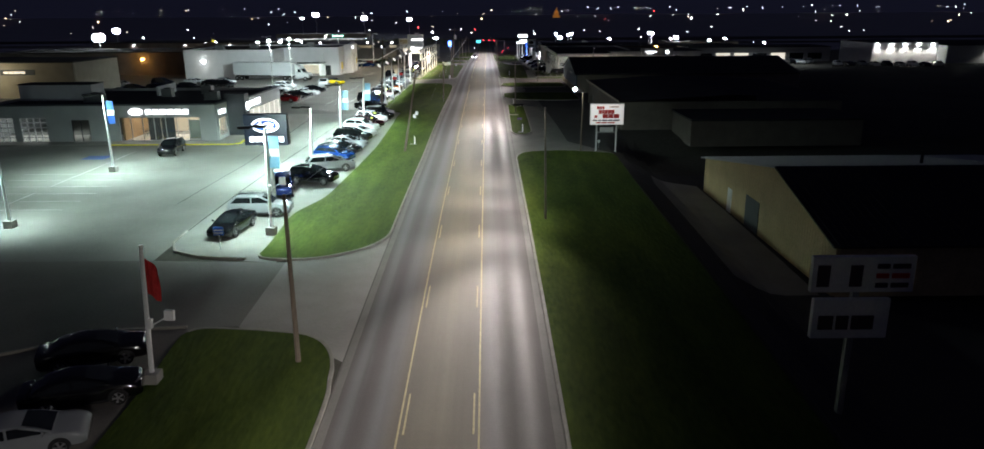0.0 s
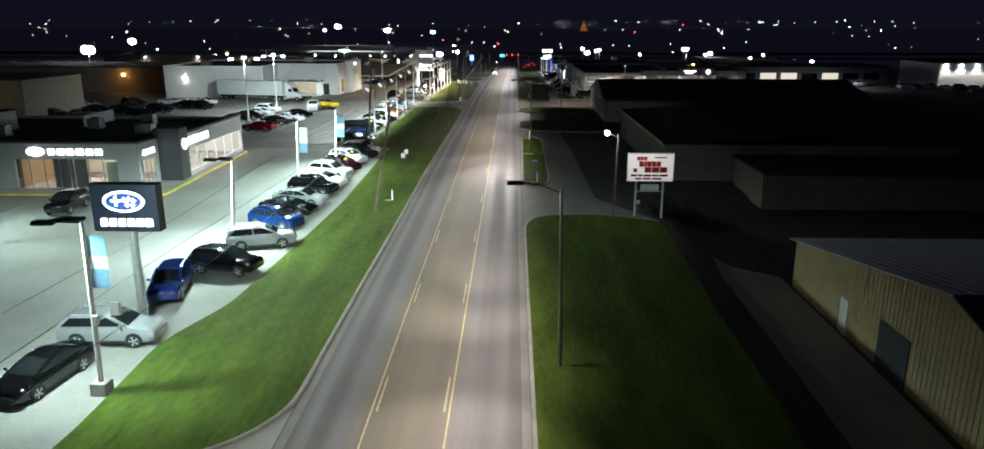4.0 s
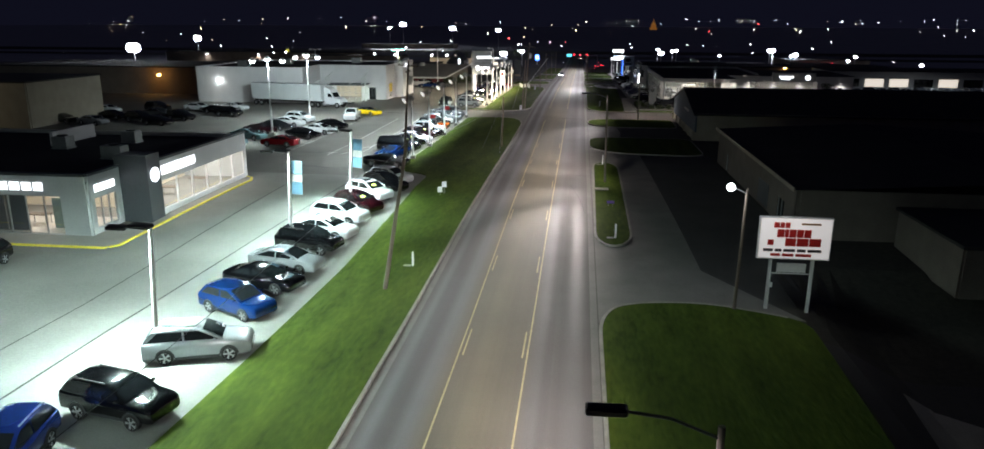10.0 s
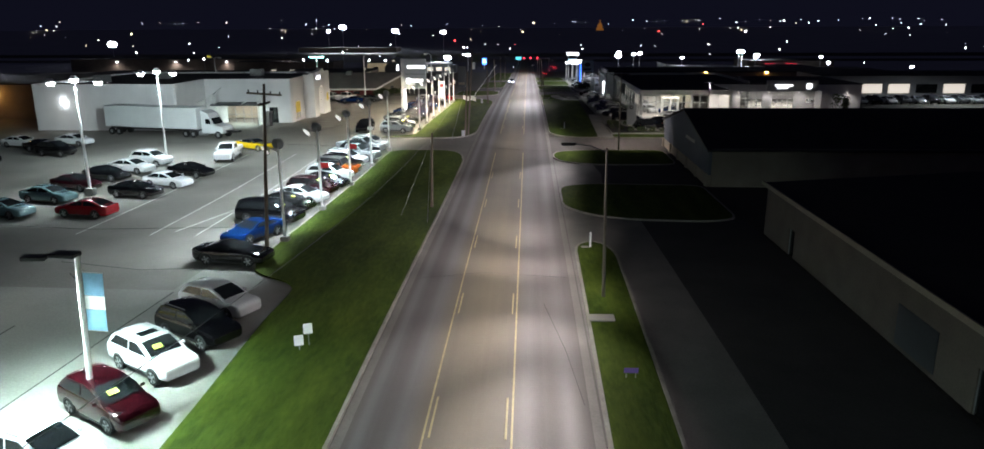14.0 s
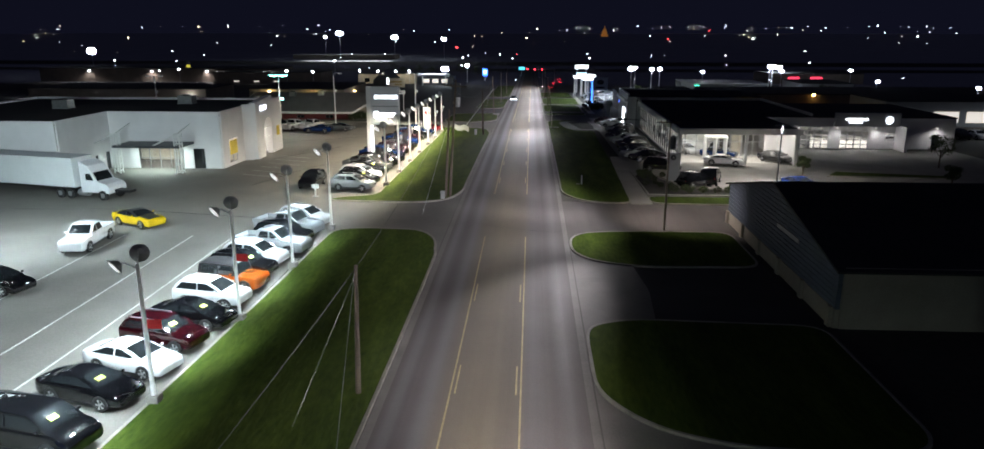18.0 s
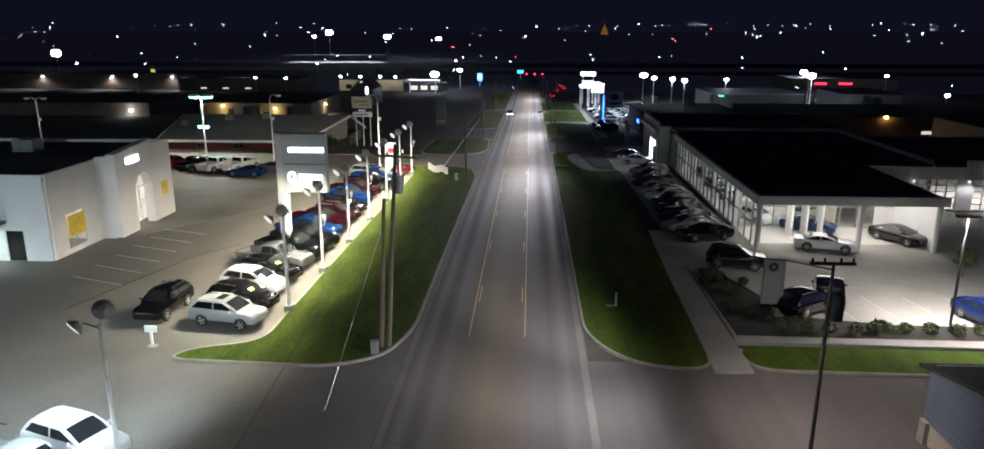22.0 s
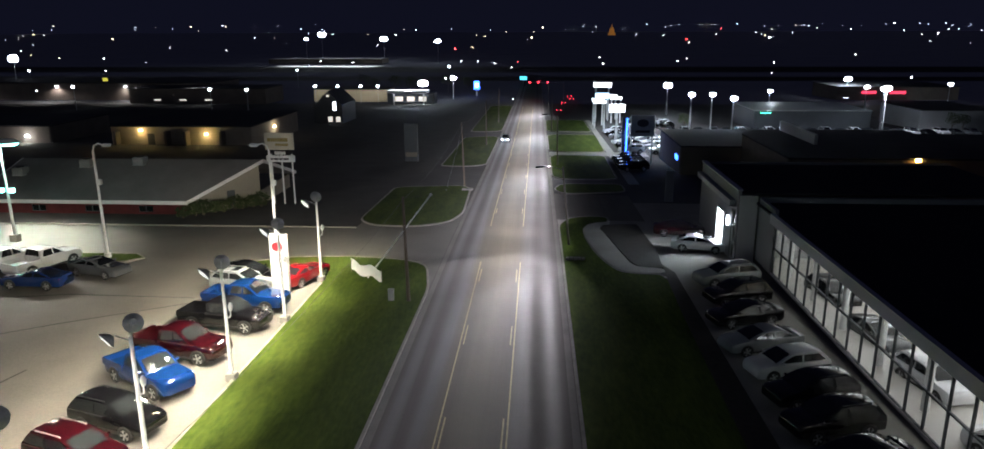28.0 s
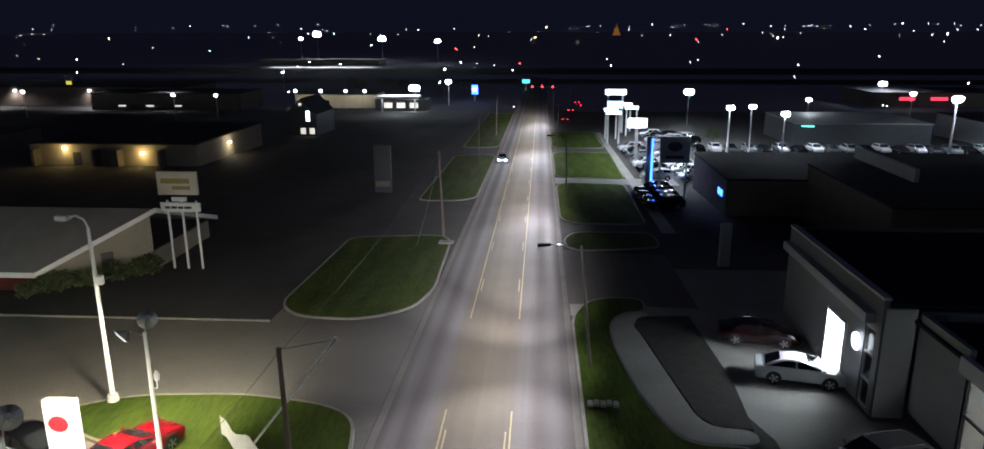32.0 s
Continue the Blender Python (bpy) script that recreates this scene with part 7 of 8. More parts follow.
# lines in the car lots
def stripe(pts, w=0.11, m=WHITEP, label="faded white parking line"):
    return ribbon("parking_line", pts, w / 2, 0.0, 0.02, m, label, "road marking", step=6)


for k in range(6):
    stripe([(-40, 58.5 + 2.7 * k), (-34.8, 58.5 + 2.7 * k)])
    stripe([(-46, 58.5 + 2.7 * k), (-40.8, 58.5 + 2.7 * k)])
stripe([(-40.4, 55), (-40.4, 84)])
for x in (-27.4, -33.0, -24.0):
    stripe([(x, 125), (x, 160)])
for k in range(6):
    stripe([(-33.5, 186.5 + 2.8 * k), (-29.0, 184.8 + 2.8 * k)])
stripe([(-26.0, 126), (-24.0, 134)])
for k in range(7):
    stripe([(20.2 + 2.75 * k, 180.0), (19.4 + 2.75 * k, 185.2)])
drape("parking_symbol", [(-44.4, 79.4), (-41.8, 79.4), (-41.8, 81.4), (-44.4, 81.4)], 0.024, mat("blue_line_paint", (0.05, 0.1, 0.32), 0.7, vary=0.35, scale=2, fine=12, bump=0.1), "worn blue painted parking symbol field", "road marking")
ribbon("lot_kerb", [(-16.0, 46.0), (-19.1, 46.5), (-21.3, 47.7), (-22.1, 49.5), (-22.2, 52.2)], 0.09, -0.05, 0.15, KERB, "pale concrete kerb round the display pad", "kerb")
ribbon("lot_kerb", [(-24, 33), (-21.7, 34.2), (-19.5, 35.6), (-15.9, 35.9)], 0.09, -0.05, 0.14, KERB, "pale concrete kerb of the near lot", "kerb")
drape("lot_island", [(-42.6, 234.4), (-36, 233.8), (-33.2, 234.4), (-32.2, 235.6), (-33.4, 236.7), (-42.6, 236.8)], 0.13, GRASS, "small grass island in the lot", "grass", skirt=0.25)
ribbon("island_kerb", [(-42.6, 234.4), (-36, 233.8), (-33.2, 234.4), (-32.2, 235.6), (-33.4, 236.7), (-42.6, 236.8)], 0.09, -0.05, 0.15, KERB, "pale kerb of the lot island", "kerb")
ribbon("lot_end_kerb", [(-90, 247.3), (-17, 247.6)], 0.08, -0.05, 0.12, KERB, "low kerb along the lot's end", "kerb")
for p in ([(-52, 205), (-30, 221), (-22, 226)], [(-47, 216.5), (-40.5, 219), (-38, 218.2)], [(-34, 198), (-28.5, 209), (-27.5, 214)], [(-30, 118.5), (-24, 117), (-21, 117.4)], [(-28, 116.2), (-26.5, 114.6)],
          [(-45, 128), (-33, 126.5), (-22, 127.4)], [(-24, 166), (-38, 168.5), (-48, 168)], [(-30, 180), (-27, 192), (-24.5, 196)], [(-44, 224), (-33, 226.5), (-23.5, 226.2)], [(-26, 60), (-25.4, 78), (-25.8, 108)]):
    ribbon("lot_tar_line", p, 0.05, 0.0, 0.022, JOINT, "dark tar joint in the lot", "joint", step=2)
for p in ([(-6.4, 116), (-2.4, 117.2), (2.4, 116.4)], [(1.0, 112), (1.9, 106), (2.4, 101)], [(-6.4, 165.4), (-3, 164.2), (0.5, 162.9), (2.4, 162.6)]):
    ribbon("road_crack", p, 0.014, 0.0, 0.034, JOINT, "thin sealed crack in the road", "joint", step=3)

# shrub bed and walks before the showroom
drape("shrub_bed", [(12.0, 177.9), (36, 177.6), (36, 179.8), (20.5, 180.0), (16.2, 181.0), (14.6, 186), (13.2, 190.8), (11.9, 188)], 0.05, MULCH, "dark mulch bed with low shrubs", "bed")
ribbon("bed_kerb", [(11.6, 176.9), (40, 176.4)], 0.28, -0.05, 0.22, CONCRETE, "low pale concrete edging wall", "kerb")
ribbon("bed_edge", [(20.5, 180.1), (16.2, 181.1), (15.0, 186), (13.4, 190.9)], 0.09, -0.05, 0.14, KERB, "pale kerb of the shrub bed", "kerb")
drape("loop_walk", rounded([(11.0, 233.3), (8.4, 233.3), (7.35, 234.0), (6.55, 236.4), (5.95, 239.2), (5.43, 244.2), (5.5, 247.9), (6.1, 249.6), (6.95, 250.5), (8.2, 250.8), (8.2, 250.0), (7.4, 249.6), (6.95, 248.1), (7.3, 245.9), (7.9, 240.8), (8.55, 235.8), (9.2, 234.8), (11.0, 234.7)], 0.8), 0.17, CONCRETE, "pale curving concrete walk", "sidewalk", skirt=0.25)
drape("loop_bed", [(8.2, 249.9), (7.5, 249.5), (7.05, 248.1), (7.4, 245.9), (8.0, 240.8), (8.65, 236.0), (9.3, 234.95), (11.0, 234.8), (11.3, 240), (10.9, 250.2)], 0.14, MULCH, "dark mulch bed inside the walk", "bed", skirt=0.2)
SHRUB = mat("shrub_leaf", (0.035, 0.055, 0.02), 0.8, second=(0.07, 0.09, 0.03), scale=4, fine=20, bump=0.4, rand=0.25)


def leafy(bm, rng, p, r, n, size):
    for _ in range(n):
        d = Vector((rng.gauss(0, 1), rng.gauss(0, 1), rng.gauss(0, 1))).normalized() * r * rng.uniform(0.55, 1.05)
        c = Vector(p) + Vector((d.x, d.y, d.z * 0.8))
        a = Vector((rng.gauss(0, 1), rng.gauss(0, 1), rng.gauss(0, 1))).normalized() * size
        b = a.orthogonal().normalized() * size * 0.6
        bm.faces.new([bm.verts.new(q) for q in (c - a, c + b, c + a, c - b)])


rng = random.Random(4)
PROTO = []
for k in range(3):
    t = thing("shrub", 20 + k, 178.6, "low rounded dark shrub in the mulch bed", "shrub", "shrubs in the bed")
    bm = bmesh.new()
    leafy(bm, rng, (0, 0, 0.4), 0.42, 200, 0.075)
    part("foliage", bm, SHRUB, t)
    bm = bmesh.new()
    for j in range(4):
        tube(bm, (0, 0, 0), (0.2 * math.cos(j * 1.6), 0.2 * math.sin(j * 1.6), 0.4), 0.02, 0.01, 4)
    part("stems", bm, WOODPOLE, t)
    PROTO.append(t)
for k in range(44):
    if k < 15:
        x, y, s = 14.6 + 1.45 * k, 178.4 + rng.uniform(-0.2, 0.2), rng.uniform(0.9, 1.25)
    else:
        y = rng.uniform(179, 190)
        x, s = rng.uniform(12.3, min(18, 12.3 + (191 - y) * 0.45 + 0.7)), rng.uniform(0.5, 0.95)
    copy_thing(PROTO[k % 3], Matrix.Translation((x, y, tz(y) + 0.05)) @ Matrix.Rotation(k * 1.3, 4, "Z") @ Matrix.Scale(s, 4))


def tree(x, y, h, label, seed):
    t = thing("tree", x, y, label, "tree", "trees")
    r = random.Random(seed)
    bm = bmesh.new()
    tube(bm, (0, 0, 0), (0, 0, h * 0.45), 0.09, 0.06, 7)
    tips = []
    for j in range(7):
        a = j * 2.4 + r.uniform(0, 1)
        tip = (h * 0.2 * math.cos(a), h * 0.2 * math.sin(a), h * (0.5 + 0.06 * j))
        tube(bm, (0, 0, h * (0.28 + 0.03 * j)), tip, 0.04, 0.015, 5)
        tips.append(tip)
    part("trunk", bm, WOODPOLE, t)
    bm = bmesh.new()
    for p in tips + [(0, 0, h * 0.85)]:
        leafy(bm, r, p, h * 0.16, 130, 0.11)
    part("crown", bm, SHRUB, t)
    return t


tree(50, 196, 4.2, "young tree with a lit yellowish crown", 1)
tree(44, 182, 2.6, "small young tree in the forecourt island", 2)
tree(31.5, 190, 2.2, "small bare young tree in the forecourt", 3)
drape("forecourt_island", [(34, 189), (47, 188), (48, 189.5), (36, 192)], 0.13, GRASS, "grass island in the forecourt", "grass", skirt=0.2)
ribbon("forecourt_kerb", [(34, 189), (47, 188), (48, 189.5), (36, 192), (34, 189)], 0.09, -0.05, 0.15, KERB, "pale kerb of the forecourt island", "kerb")

# ---- articulated lorry beside the hall ----
t = thing("articulated_lorry", -45.3, 173.7, "white articulated lorry parked before the white hall", "lorry", z=tz(174) + 0.03, turn=-13)
TRAILER = mat("white_trailer_panel", (0.62, 0.64, 0.65), 0.45, vary=0.08, scale=0.6, fine=9, bump=0.03)
block("trailer", (15.0, 2.6, 2.9), (-6.5, 0, 1.15), TRAILER, t, "long white box trailer", bevel=0.04)
block("chassis", (20.5, 0.9, 0.25), (-3.6, 0, 0.8), BLACKP, t)
bm = bmesh.new()
cab = [(1.6, 0.7), (4.9, 0.7), (4.95, 1.3), (4.6, 1.65), (3.5, 1.85), (3.0, 2.75), (2.6, 3.35), (1.6, 3.75)]
a = [bm.verts.new((x, -1.15, z)) for x, z in cab]
b = [bm.verts.new((x, 1.15, z)) for x, z in cab]
bm.faces.new(a)
bm.faces.new(b)
for k in range(len(cab)):
    bm.faces.new((a[k], a[(k + 1) % len(cab)], b[(k + 1) % len(cab)], b[k]))
part("cab", bm, PAINT["white"], t, "white lorry cab", bevel=0.05)
bm = bmesh.new()
bm.faces.new([bm.verts.new(p) for p in ((3.52, -1.0, 1.9), (3.52, 1.0, 1.9), (3.07, 0.95, 2.7), (3.07, -0.95, 2.7))])
part("windscreen", bm, CARGLASS, t)
for s in (-1, 1):
    bm = bmesh.new()
    bm.faces.new([bm.verts.new(p) for p in ((2.3, s * 1.165, 1.95), (3.2, s * 1.165, 1.95), (2.9, s * 1.165, 2.6), (2.3, s * 1.165, 2.6))])
    part("side_window", bm, CARGLASS, t)
    block("headlight", (0.1, 0.4, 0.25), (4.9, s * 0.85, 1.0), LENS, t, bevel=0.02)
    bm = bmesh.new()
    tube(bm, (1.0, s * 0.75, 0.62), (2.2, s * 0.75, 0.62), 0.33, None, 10)
    part("fuel_tank", bm, STEEL, t, "metal fuel tank")
bm = bmesh.new()
tube(bm, (0, -0.15, 0), (0, 0.15, 0), 0.5, None, 16)
TW = finish(bm, "lorry_tyre", TYRE, 0.02)
for x in (4.1, 0.2, -1.0, -12.0, -13.2):
    for s in (-1, 1):
        o = new("wheel", TW)
        o.parent = t
        o.location = (x, s * 1.05, 0.5)
        block("rim", (0.45, 0.04, 0.45), (0, s * 0.14, -0.22), ALLOY, o, bevel=0.02)


# ---- the town in the distance ----
DIMWALL = mat("dim_block_wall", (0.2, 0.17, 0.14), 0.9, vary=0.2, scale=0.4, fine=6, bump=0.1)


def far_building(name, x0, x1, y0, y1, h, m, label, z=None, roof=None, windows=()):
    t = thing(name, (x0 + x1) / 2, y0, label, "building", "distant buildings", z=z)
    w, d = x1 - x0, y1 - y0
    wall(t, (-w / 2, 0), (w / 2, 0), h + 1.5, m, z=-1.5)
    wall(t, (w / 2, 0.13), (w / 2, d), h + 1.5, m, z=-1.5)
    wall(t, (-w / 2, 0.13), (-w / 2, d), h + 1.5, m, z=-1.5)
    slab(t, "roof", rect(-w / 2 - 0.2, w / 2 + 0.2, -0.2, d + 0.2), h, h + 0.2, roof or ROOFBLACK)
    for a, lo, ww, hh, g_ in windows:
        block("window", (ww, 0.06, hh), (a, -0.16, lo), g_, t, "lit window")
    return t


DIMGLOW = glow("dim_window", (1.0, 0.9, 0.75), 0.6)
BLUEGLOW = glow("blue_neon", (0.05, 0.18, 1.0), 5)
REDGLOW = glow("red_signal", (1.0, 0.03, 0.05), 7)
GREENGLOW = glow("teal_sign", (0.1, 0.6, 0.8), 1.6)
AMBER = glow("amber_stone_glow", (1.0, 0.42, 0.08), 0.11)
FARGLOW = glow("far_white", (0.9, 0.95, 1.0), 9)
FARWARM = glow("far_warm", (1.0, 0.8, 0.55), 6)
FLOODGLOW = glow("far_flood", (0.85, 0.92, 1.0), 60)
SODIUM = glow("sodium_bulb", (1.0, 0.55, 0.12), 30)

t = far_building("pale_warehouse", -114, -77.3, 141, 158, 6.5, BEIGE, "pale cream warehouse lit by a wall lamp")
block("sign_board", (6.4, 0.1, 1.0), (8.0, -0.2, 4.3), CHARCOAL, t, "dark sign board")
bars(t, "lettering", (5.4, -0.28, 4.55), (0.9, 0.7, 1.2, 0.8), 0.45, DIMGLOW)
t = thing("wall_lamp", -94.8, 140.73, "white wall lamp high on the warehouse", "wall lamp", z=tz(140) + 5.2)
block("lamp", (0.5, 0.3, 0.3), (0, 0, 0), LEDWHITE, t, bevel=0.05)
point_lamp("warehouse_light", (-92.0, 136.0, tz(140) + 5.6), 620, (1, 0.92, 0.62), 0.3)
far_building("brown_warehouse", -128, -72, 196, 220, 5.6, DIMWALL, "long dark brown warehouse behind the lot")
t = thing("wall_lamp", -89.1, 195.68, "orange sodium lamp on the dark warehouse", "wall lamp", z=tz(195) + 3.8)
block("lamp", (0.6, 0.4, 0.4), (0, 0, 0), SODIUM, t, bevel=0.05)
point_lamp("warehouse_light", (-89.1, 193.6, tz(195) + 3.9), 110, (1, 0.5, 0.12), 0.3)
t = thing("wall_lamp", -67.5, 179.68, "white wall lamp on the hall's wing", "wall lamp", z=1.3 + 4.2)
block("lamp", (0.6, 0.4, 0.3), (0, 0, 0), LEDWHITE, t, bevel=0.05)
point_lamp("hall_wall_light", (-67.5, 177.0, 5.0), 60, (1, 0.95, 0.8), 0.2)


def flood_mast(x, y, h, label, z=None, m=None, wide=1.6, size=0.9):
    t = thing("flood_mast", x, y, label, "flood mast", "flood masts", z=z)
    bm = bmesh.new()
    tube(bm, (0, 0, 0), (0, 0, h), 0.16, 0.1, 6)
    part("pole", bm, POLEWHITE, t)
    block("crossarm", (wide, 0.12, 0.12), (0, 0, h - 0.06), STEEL, t)
    # discs drawn oversize so that their spread stands in for glare
    for s in (-1, 1):
        oval(t, "lamp", (s * min(wide * 0.36, size * 0.42), -0.1, h + size * 0.2), size * 0.62, size * 0.6, 0.3, m or FLOODGLOW, label="glowing flood lamp", n=12)
    return t


flood_mast(-122.8, 241.6, 8.6, "double flood lamp on a mast behind the warehouse", wide=3.2, size=2.0)
point_lamp("mast_light", (-122.8, 240.5, 9.5), 2500, (0.95, 1, 1), 0.6)
for x, y, zt_, s in ((-178.8, 803, 13.8, 4.2), (-134, 839, 9.9, 4.2), (-80, 791, 9.0, 3.0), (-196, 815, 10.5, 2.0)):
    flood_mast(x, y, zt_ + 7.8, "tall stadium flood mast far away", z=-8, wide=s * 1.1, size=s * 0.75)
for x, y, zt_, s in ((37.8, 392.7, 3.2, 2.0), (115.1, 461.7, 0.4, 2.2), (73.4, 337.9, 6.8, 1.3), (28.4, 313.4, 7.6, 0.9), (34.8, 325.1, 6.6, 0.9), (33.9, 305.8, 7.6, 0.9), (71.5, 334.7, 6.9, 1.3), (98, 405, 2.0, 1.1), (60, 372, 3.4, 0.9), (135, 430, 1.0, 1.2), (88, 300, 5.0, 0.8), (104, 284, 4.6, 0.8)):
    flood_mast(x, y, zt_ - tz(y), "bright lot mast in the distance", wide=s * 1.2, size=s * 0.6)
for x, y, e in ((20, 314, 8000), (21, 334, 9000), (27, 356, 9000), (46, 337, 6000), (74, 337, 4000), (115, 460, 6000)):
    spot_lamp("far_lot_light", (x, y, tz(y) + 10), (x, y + 0.1, tz(y)), e, (0.9, 0.95, 1), 160, 0.6, 0.6)

# strip of shops with warm lamps, and a small gabled hall
t = far_building("beige_shops", -82, -54.2, 317, 345, 3.6, BEIGE, "low beige shop row with warm wall lamps", z=-2.6)
for k, (x, y) in enumerate(((-76, 316.71), (-63.0, 316.71), (-53.9, 329.0))):
    w = thing("wall_lamp", x, y, "warm wall lamp under the shop eave", "wall lamp", "warm wall lamps", z=0.2 if k == 0 else -0.5)
    block("lamp", (0.6, 0.35, 0.3), (0, 0, 0), LEDWARM, w, bevel=0.05)
    point_lamp("shop_light", (x + (0.8 if k == 2 else 0), y - (0 if k == 2 else 0.9), 0.1 if k == 0 else -0.6), 130, (1, 0.74, 0.26) if k < 2 else (1, 0.88, 0.6), 0.2)
for x in (-80.5, -70.4, -66.6, -59.5):
    block("pier", (0.5, 1.8, 3.9), (x + 68.1, -1.0, -1.0), DIMWALL, t)
block("shop_door", (1.4, 0.06, 2.2), (-6.0, -0.16, 0.1), CHARCOAL, t)
t = thing("gabled_hall", -51.6, 362.0, "small gabled hall with a lit pointed window", "hall", "distant buildings")
bm = bmesh.new()
pr = [(-3.5, -1), (3.5, -1), (3.5, 4.6), (0, 8.0), (-3.5, 4.6)]
a = [bm.verts.new((x, 0, z)) for x, z in pr]
b = [bm.verts.new((x, 14, z)) for x, z in pr]
bm.faces.new(a)
bm.faces.new(b)
for k in range(5):
    bm.faces.new((a[k], a[(k + 1) % 5], b[(k + 1) % 5], b[k]))
part("wall", bm, CHARCOAL, t)
block("window", (0.8, 0.06, 2.2), (1.6, -0.05, 3.2), SIGNGLOW, t, "tall lit window")
block("vent", (0.7, 0.06, 0.5), (0, -0.05, 6.6), DIMGLOW, t)
for dx in (0.4, 2.4):
    block("porch_window", (1.1, 0.06, 1.3), (dx, -0.05, 0.4), DIMGLOW, t)

# filling station and crossing
t = thing("filling_station", -42, 425, "small filling station with a bright canopy", "filling station", "distant buildings")
block("shop", (16, 8, 3.6), (0, 8, -0.2), CHARCOAL, t, bevel=0.05)
block("canopy", (13, 7, 0.7), (0, 0, 4.2), STUCCO, t, bevel=0.05)
for dx in (-5, 5):
    block("post", (0.4, 0.4, 4.2), (dx, 0, 0), POLEWHITE, t)
for dx in (-4, 0, 4):
    block("canopy_light", (1.8, 1.2, 0.06), (dx, 0, 4.13), FARGLOW, t, "glowing canopy light")
    block("shop_window", (2.6, 0.06, 1.6), (dx, 3.96, 0.8), DIMGLOW, t)
flood_mast(-38, 431, 6.5, "bright mast at the filling station", wide=3.0, size=1.6)
flood_mast(-30, 452, 7.5, "bright mast at the filling station", wide=1.6, size=1.0)
spot_lamp("station_light", (-42, 424, tz(424) + 7), (-42, 424.1, tz(424)), 6000, (0.95, 1, 1), 165, 0.6, 1.0)
t = thing("blue_pylon_sign", -22.8, 470, "blue lit pylon sign at the crossing", "sign", "distant signs")
block("post", (0.6, 0.4, 3.0), (0, 0, -0.2), STEEL, t)
block("panel", (2.2, 0.4, 3.2), (0, 0, 2.4), BLUEGLOW, t, "blue glowing panel")
block("mark", (1.2, 0.1, 1.4), (0, -0.25, 3.4), SIGNGLOW, t)
t = thing("far_teal_sign", -5.6, 526, "small teal lit sign beyond the crossing", "sign", "distant signs")
block("post", (0.3, 0.3, 3.4), (0, 0, -0.2), STEEL, t)
block("panel", (3.2, 0.3, 1.6), (0, 0, 3.0), GREENGLOW, t)
t = thing("traffic_signals", 10.5, 452, "traffic signals on a long arm, all red", "traffic signal")
bm = bmesh.new()
tube(bm, (0, 0, 0), (0, 0, 6.2), 0.14, 0.1, 8)
part("mast", bm, STEEL, t)
bm = bmesh.new()
tube(bm, (0, 0, 5.9), (-13, 0, 6.1), 0.09, 0.05, 6)
part("arm", bm, STEEL, t)
for k, dx in enumerate((-12.5, -9.2, -5.8)):
    h = block("signal_head", (0.45, 0.3, 1.2), (dx, 0, 5.2), BLACKP, t, "dark signal head", bevel=0.03)
    block("red_lens", (0.55, 0.1, 0.5), (0, -0.2, 0.75), REDGLOW, h, "glowing red lens")
for x, y, z_ in ((9.5, 420, 1.2), (13, 440, 1.0), (12, 436, 2.2), (7.2, 395, 0.9)):
    t = thing("distant_tail_lights", x, y, "pair of red tail lights of a distant car", "tail lights", "distant tail lights", z=tz(y) + z_ - 0.5)
    for s in (-0.6, 0.6):
        block("lamp", (0.2, 0.1, 0.16), (s, 0, 0.5), REDGLOW, t)
    block("bar", (1.4, 0.12, 0.2), (0, 0.12, 0.5), BLACKP, t)

# bright dealer front and dark dealer on the right
t = thing("bright_pylon", 17.6, 372, "white lit dealer pylon and frame", "sign", "distant signs")
for dx in (-1.6, 1.6):
    block("post", (0.4, 0.4, 9), (dx, 0, -0.3), POLEWHITE, t)
block("panel", (4.6, 0.6, 1.2), (0, 0, 8.6), SIGNGLOW, t, "bright white sign panel")
block("panel", (3.6, 0.5, 1.6), (0, 0, 5.6), glow("pale_blue_panel", (0.55, 0.8, 0.95), 1.4), t, "pale blue lit panel")
for k, (x, y) in enumerate(((15.4, 352), (15.6, 360), (20.6, 366), (20.4, 376))):
    w = thing("dealer_gateway", x, y, "white lit steel gateway of the bright dealer front", "gateway", "dealer gateways")
    for dx in (-1.1, 1.1):
        block("post", (0.35, 0.35, 6.4), (dx, 0, -0.2), POLEWHITE, w)
    block("beam", (2.9, 0.4, 0.6), (0, 0, 5.9), SIGNGLOW, w, "lit white beam")
t = thing("white_panel_sign", 16.2, 322, "white lit panel sign on a post", "sign", "distant signs")
block("post", (0.4, 0.3, 6.2), (0, 0.1, -0.2), STEEL, t)
block("panel", (3.0, 0.4, 1.5), (0, 0, 6.2), SIGNGLOW, t, "bright white panel")
t = thing("dark_panel_sign", 17.2, 293.5, "unlit grey dealer sign with a winged shape", "sign", "distant signs")
for dx in (-1.7, 1.5):
    block("post", (0.2, 0.2, 5), (dx, 0.1, -0.3), STEEL, t)
block("panel", (3.6, 0.3, 3.2), (0, 0, 4.6), PALEGREY, t, "grey sign panel", bevel=0.02)
oval(t, "emblem", (0, -0.16, 6.6), 0.9, 0.6, 0.03, DARKLET)
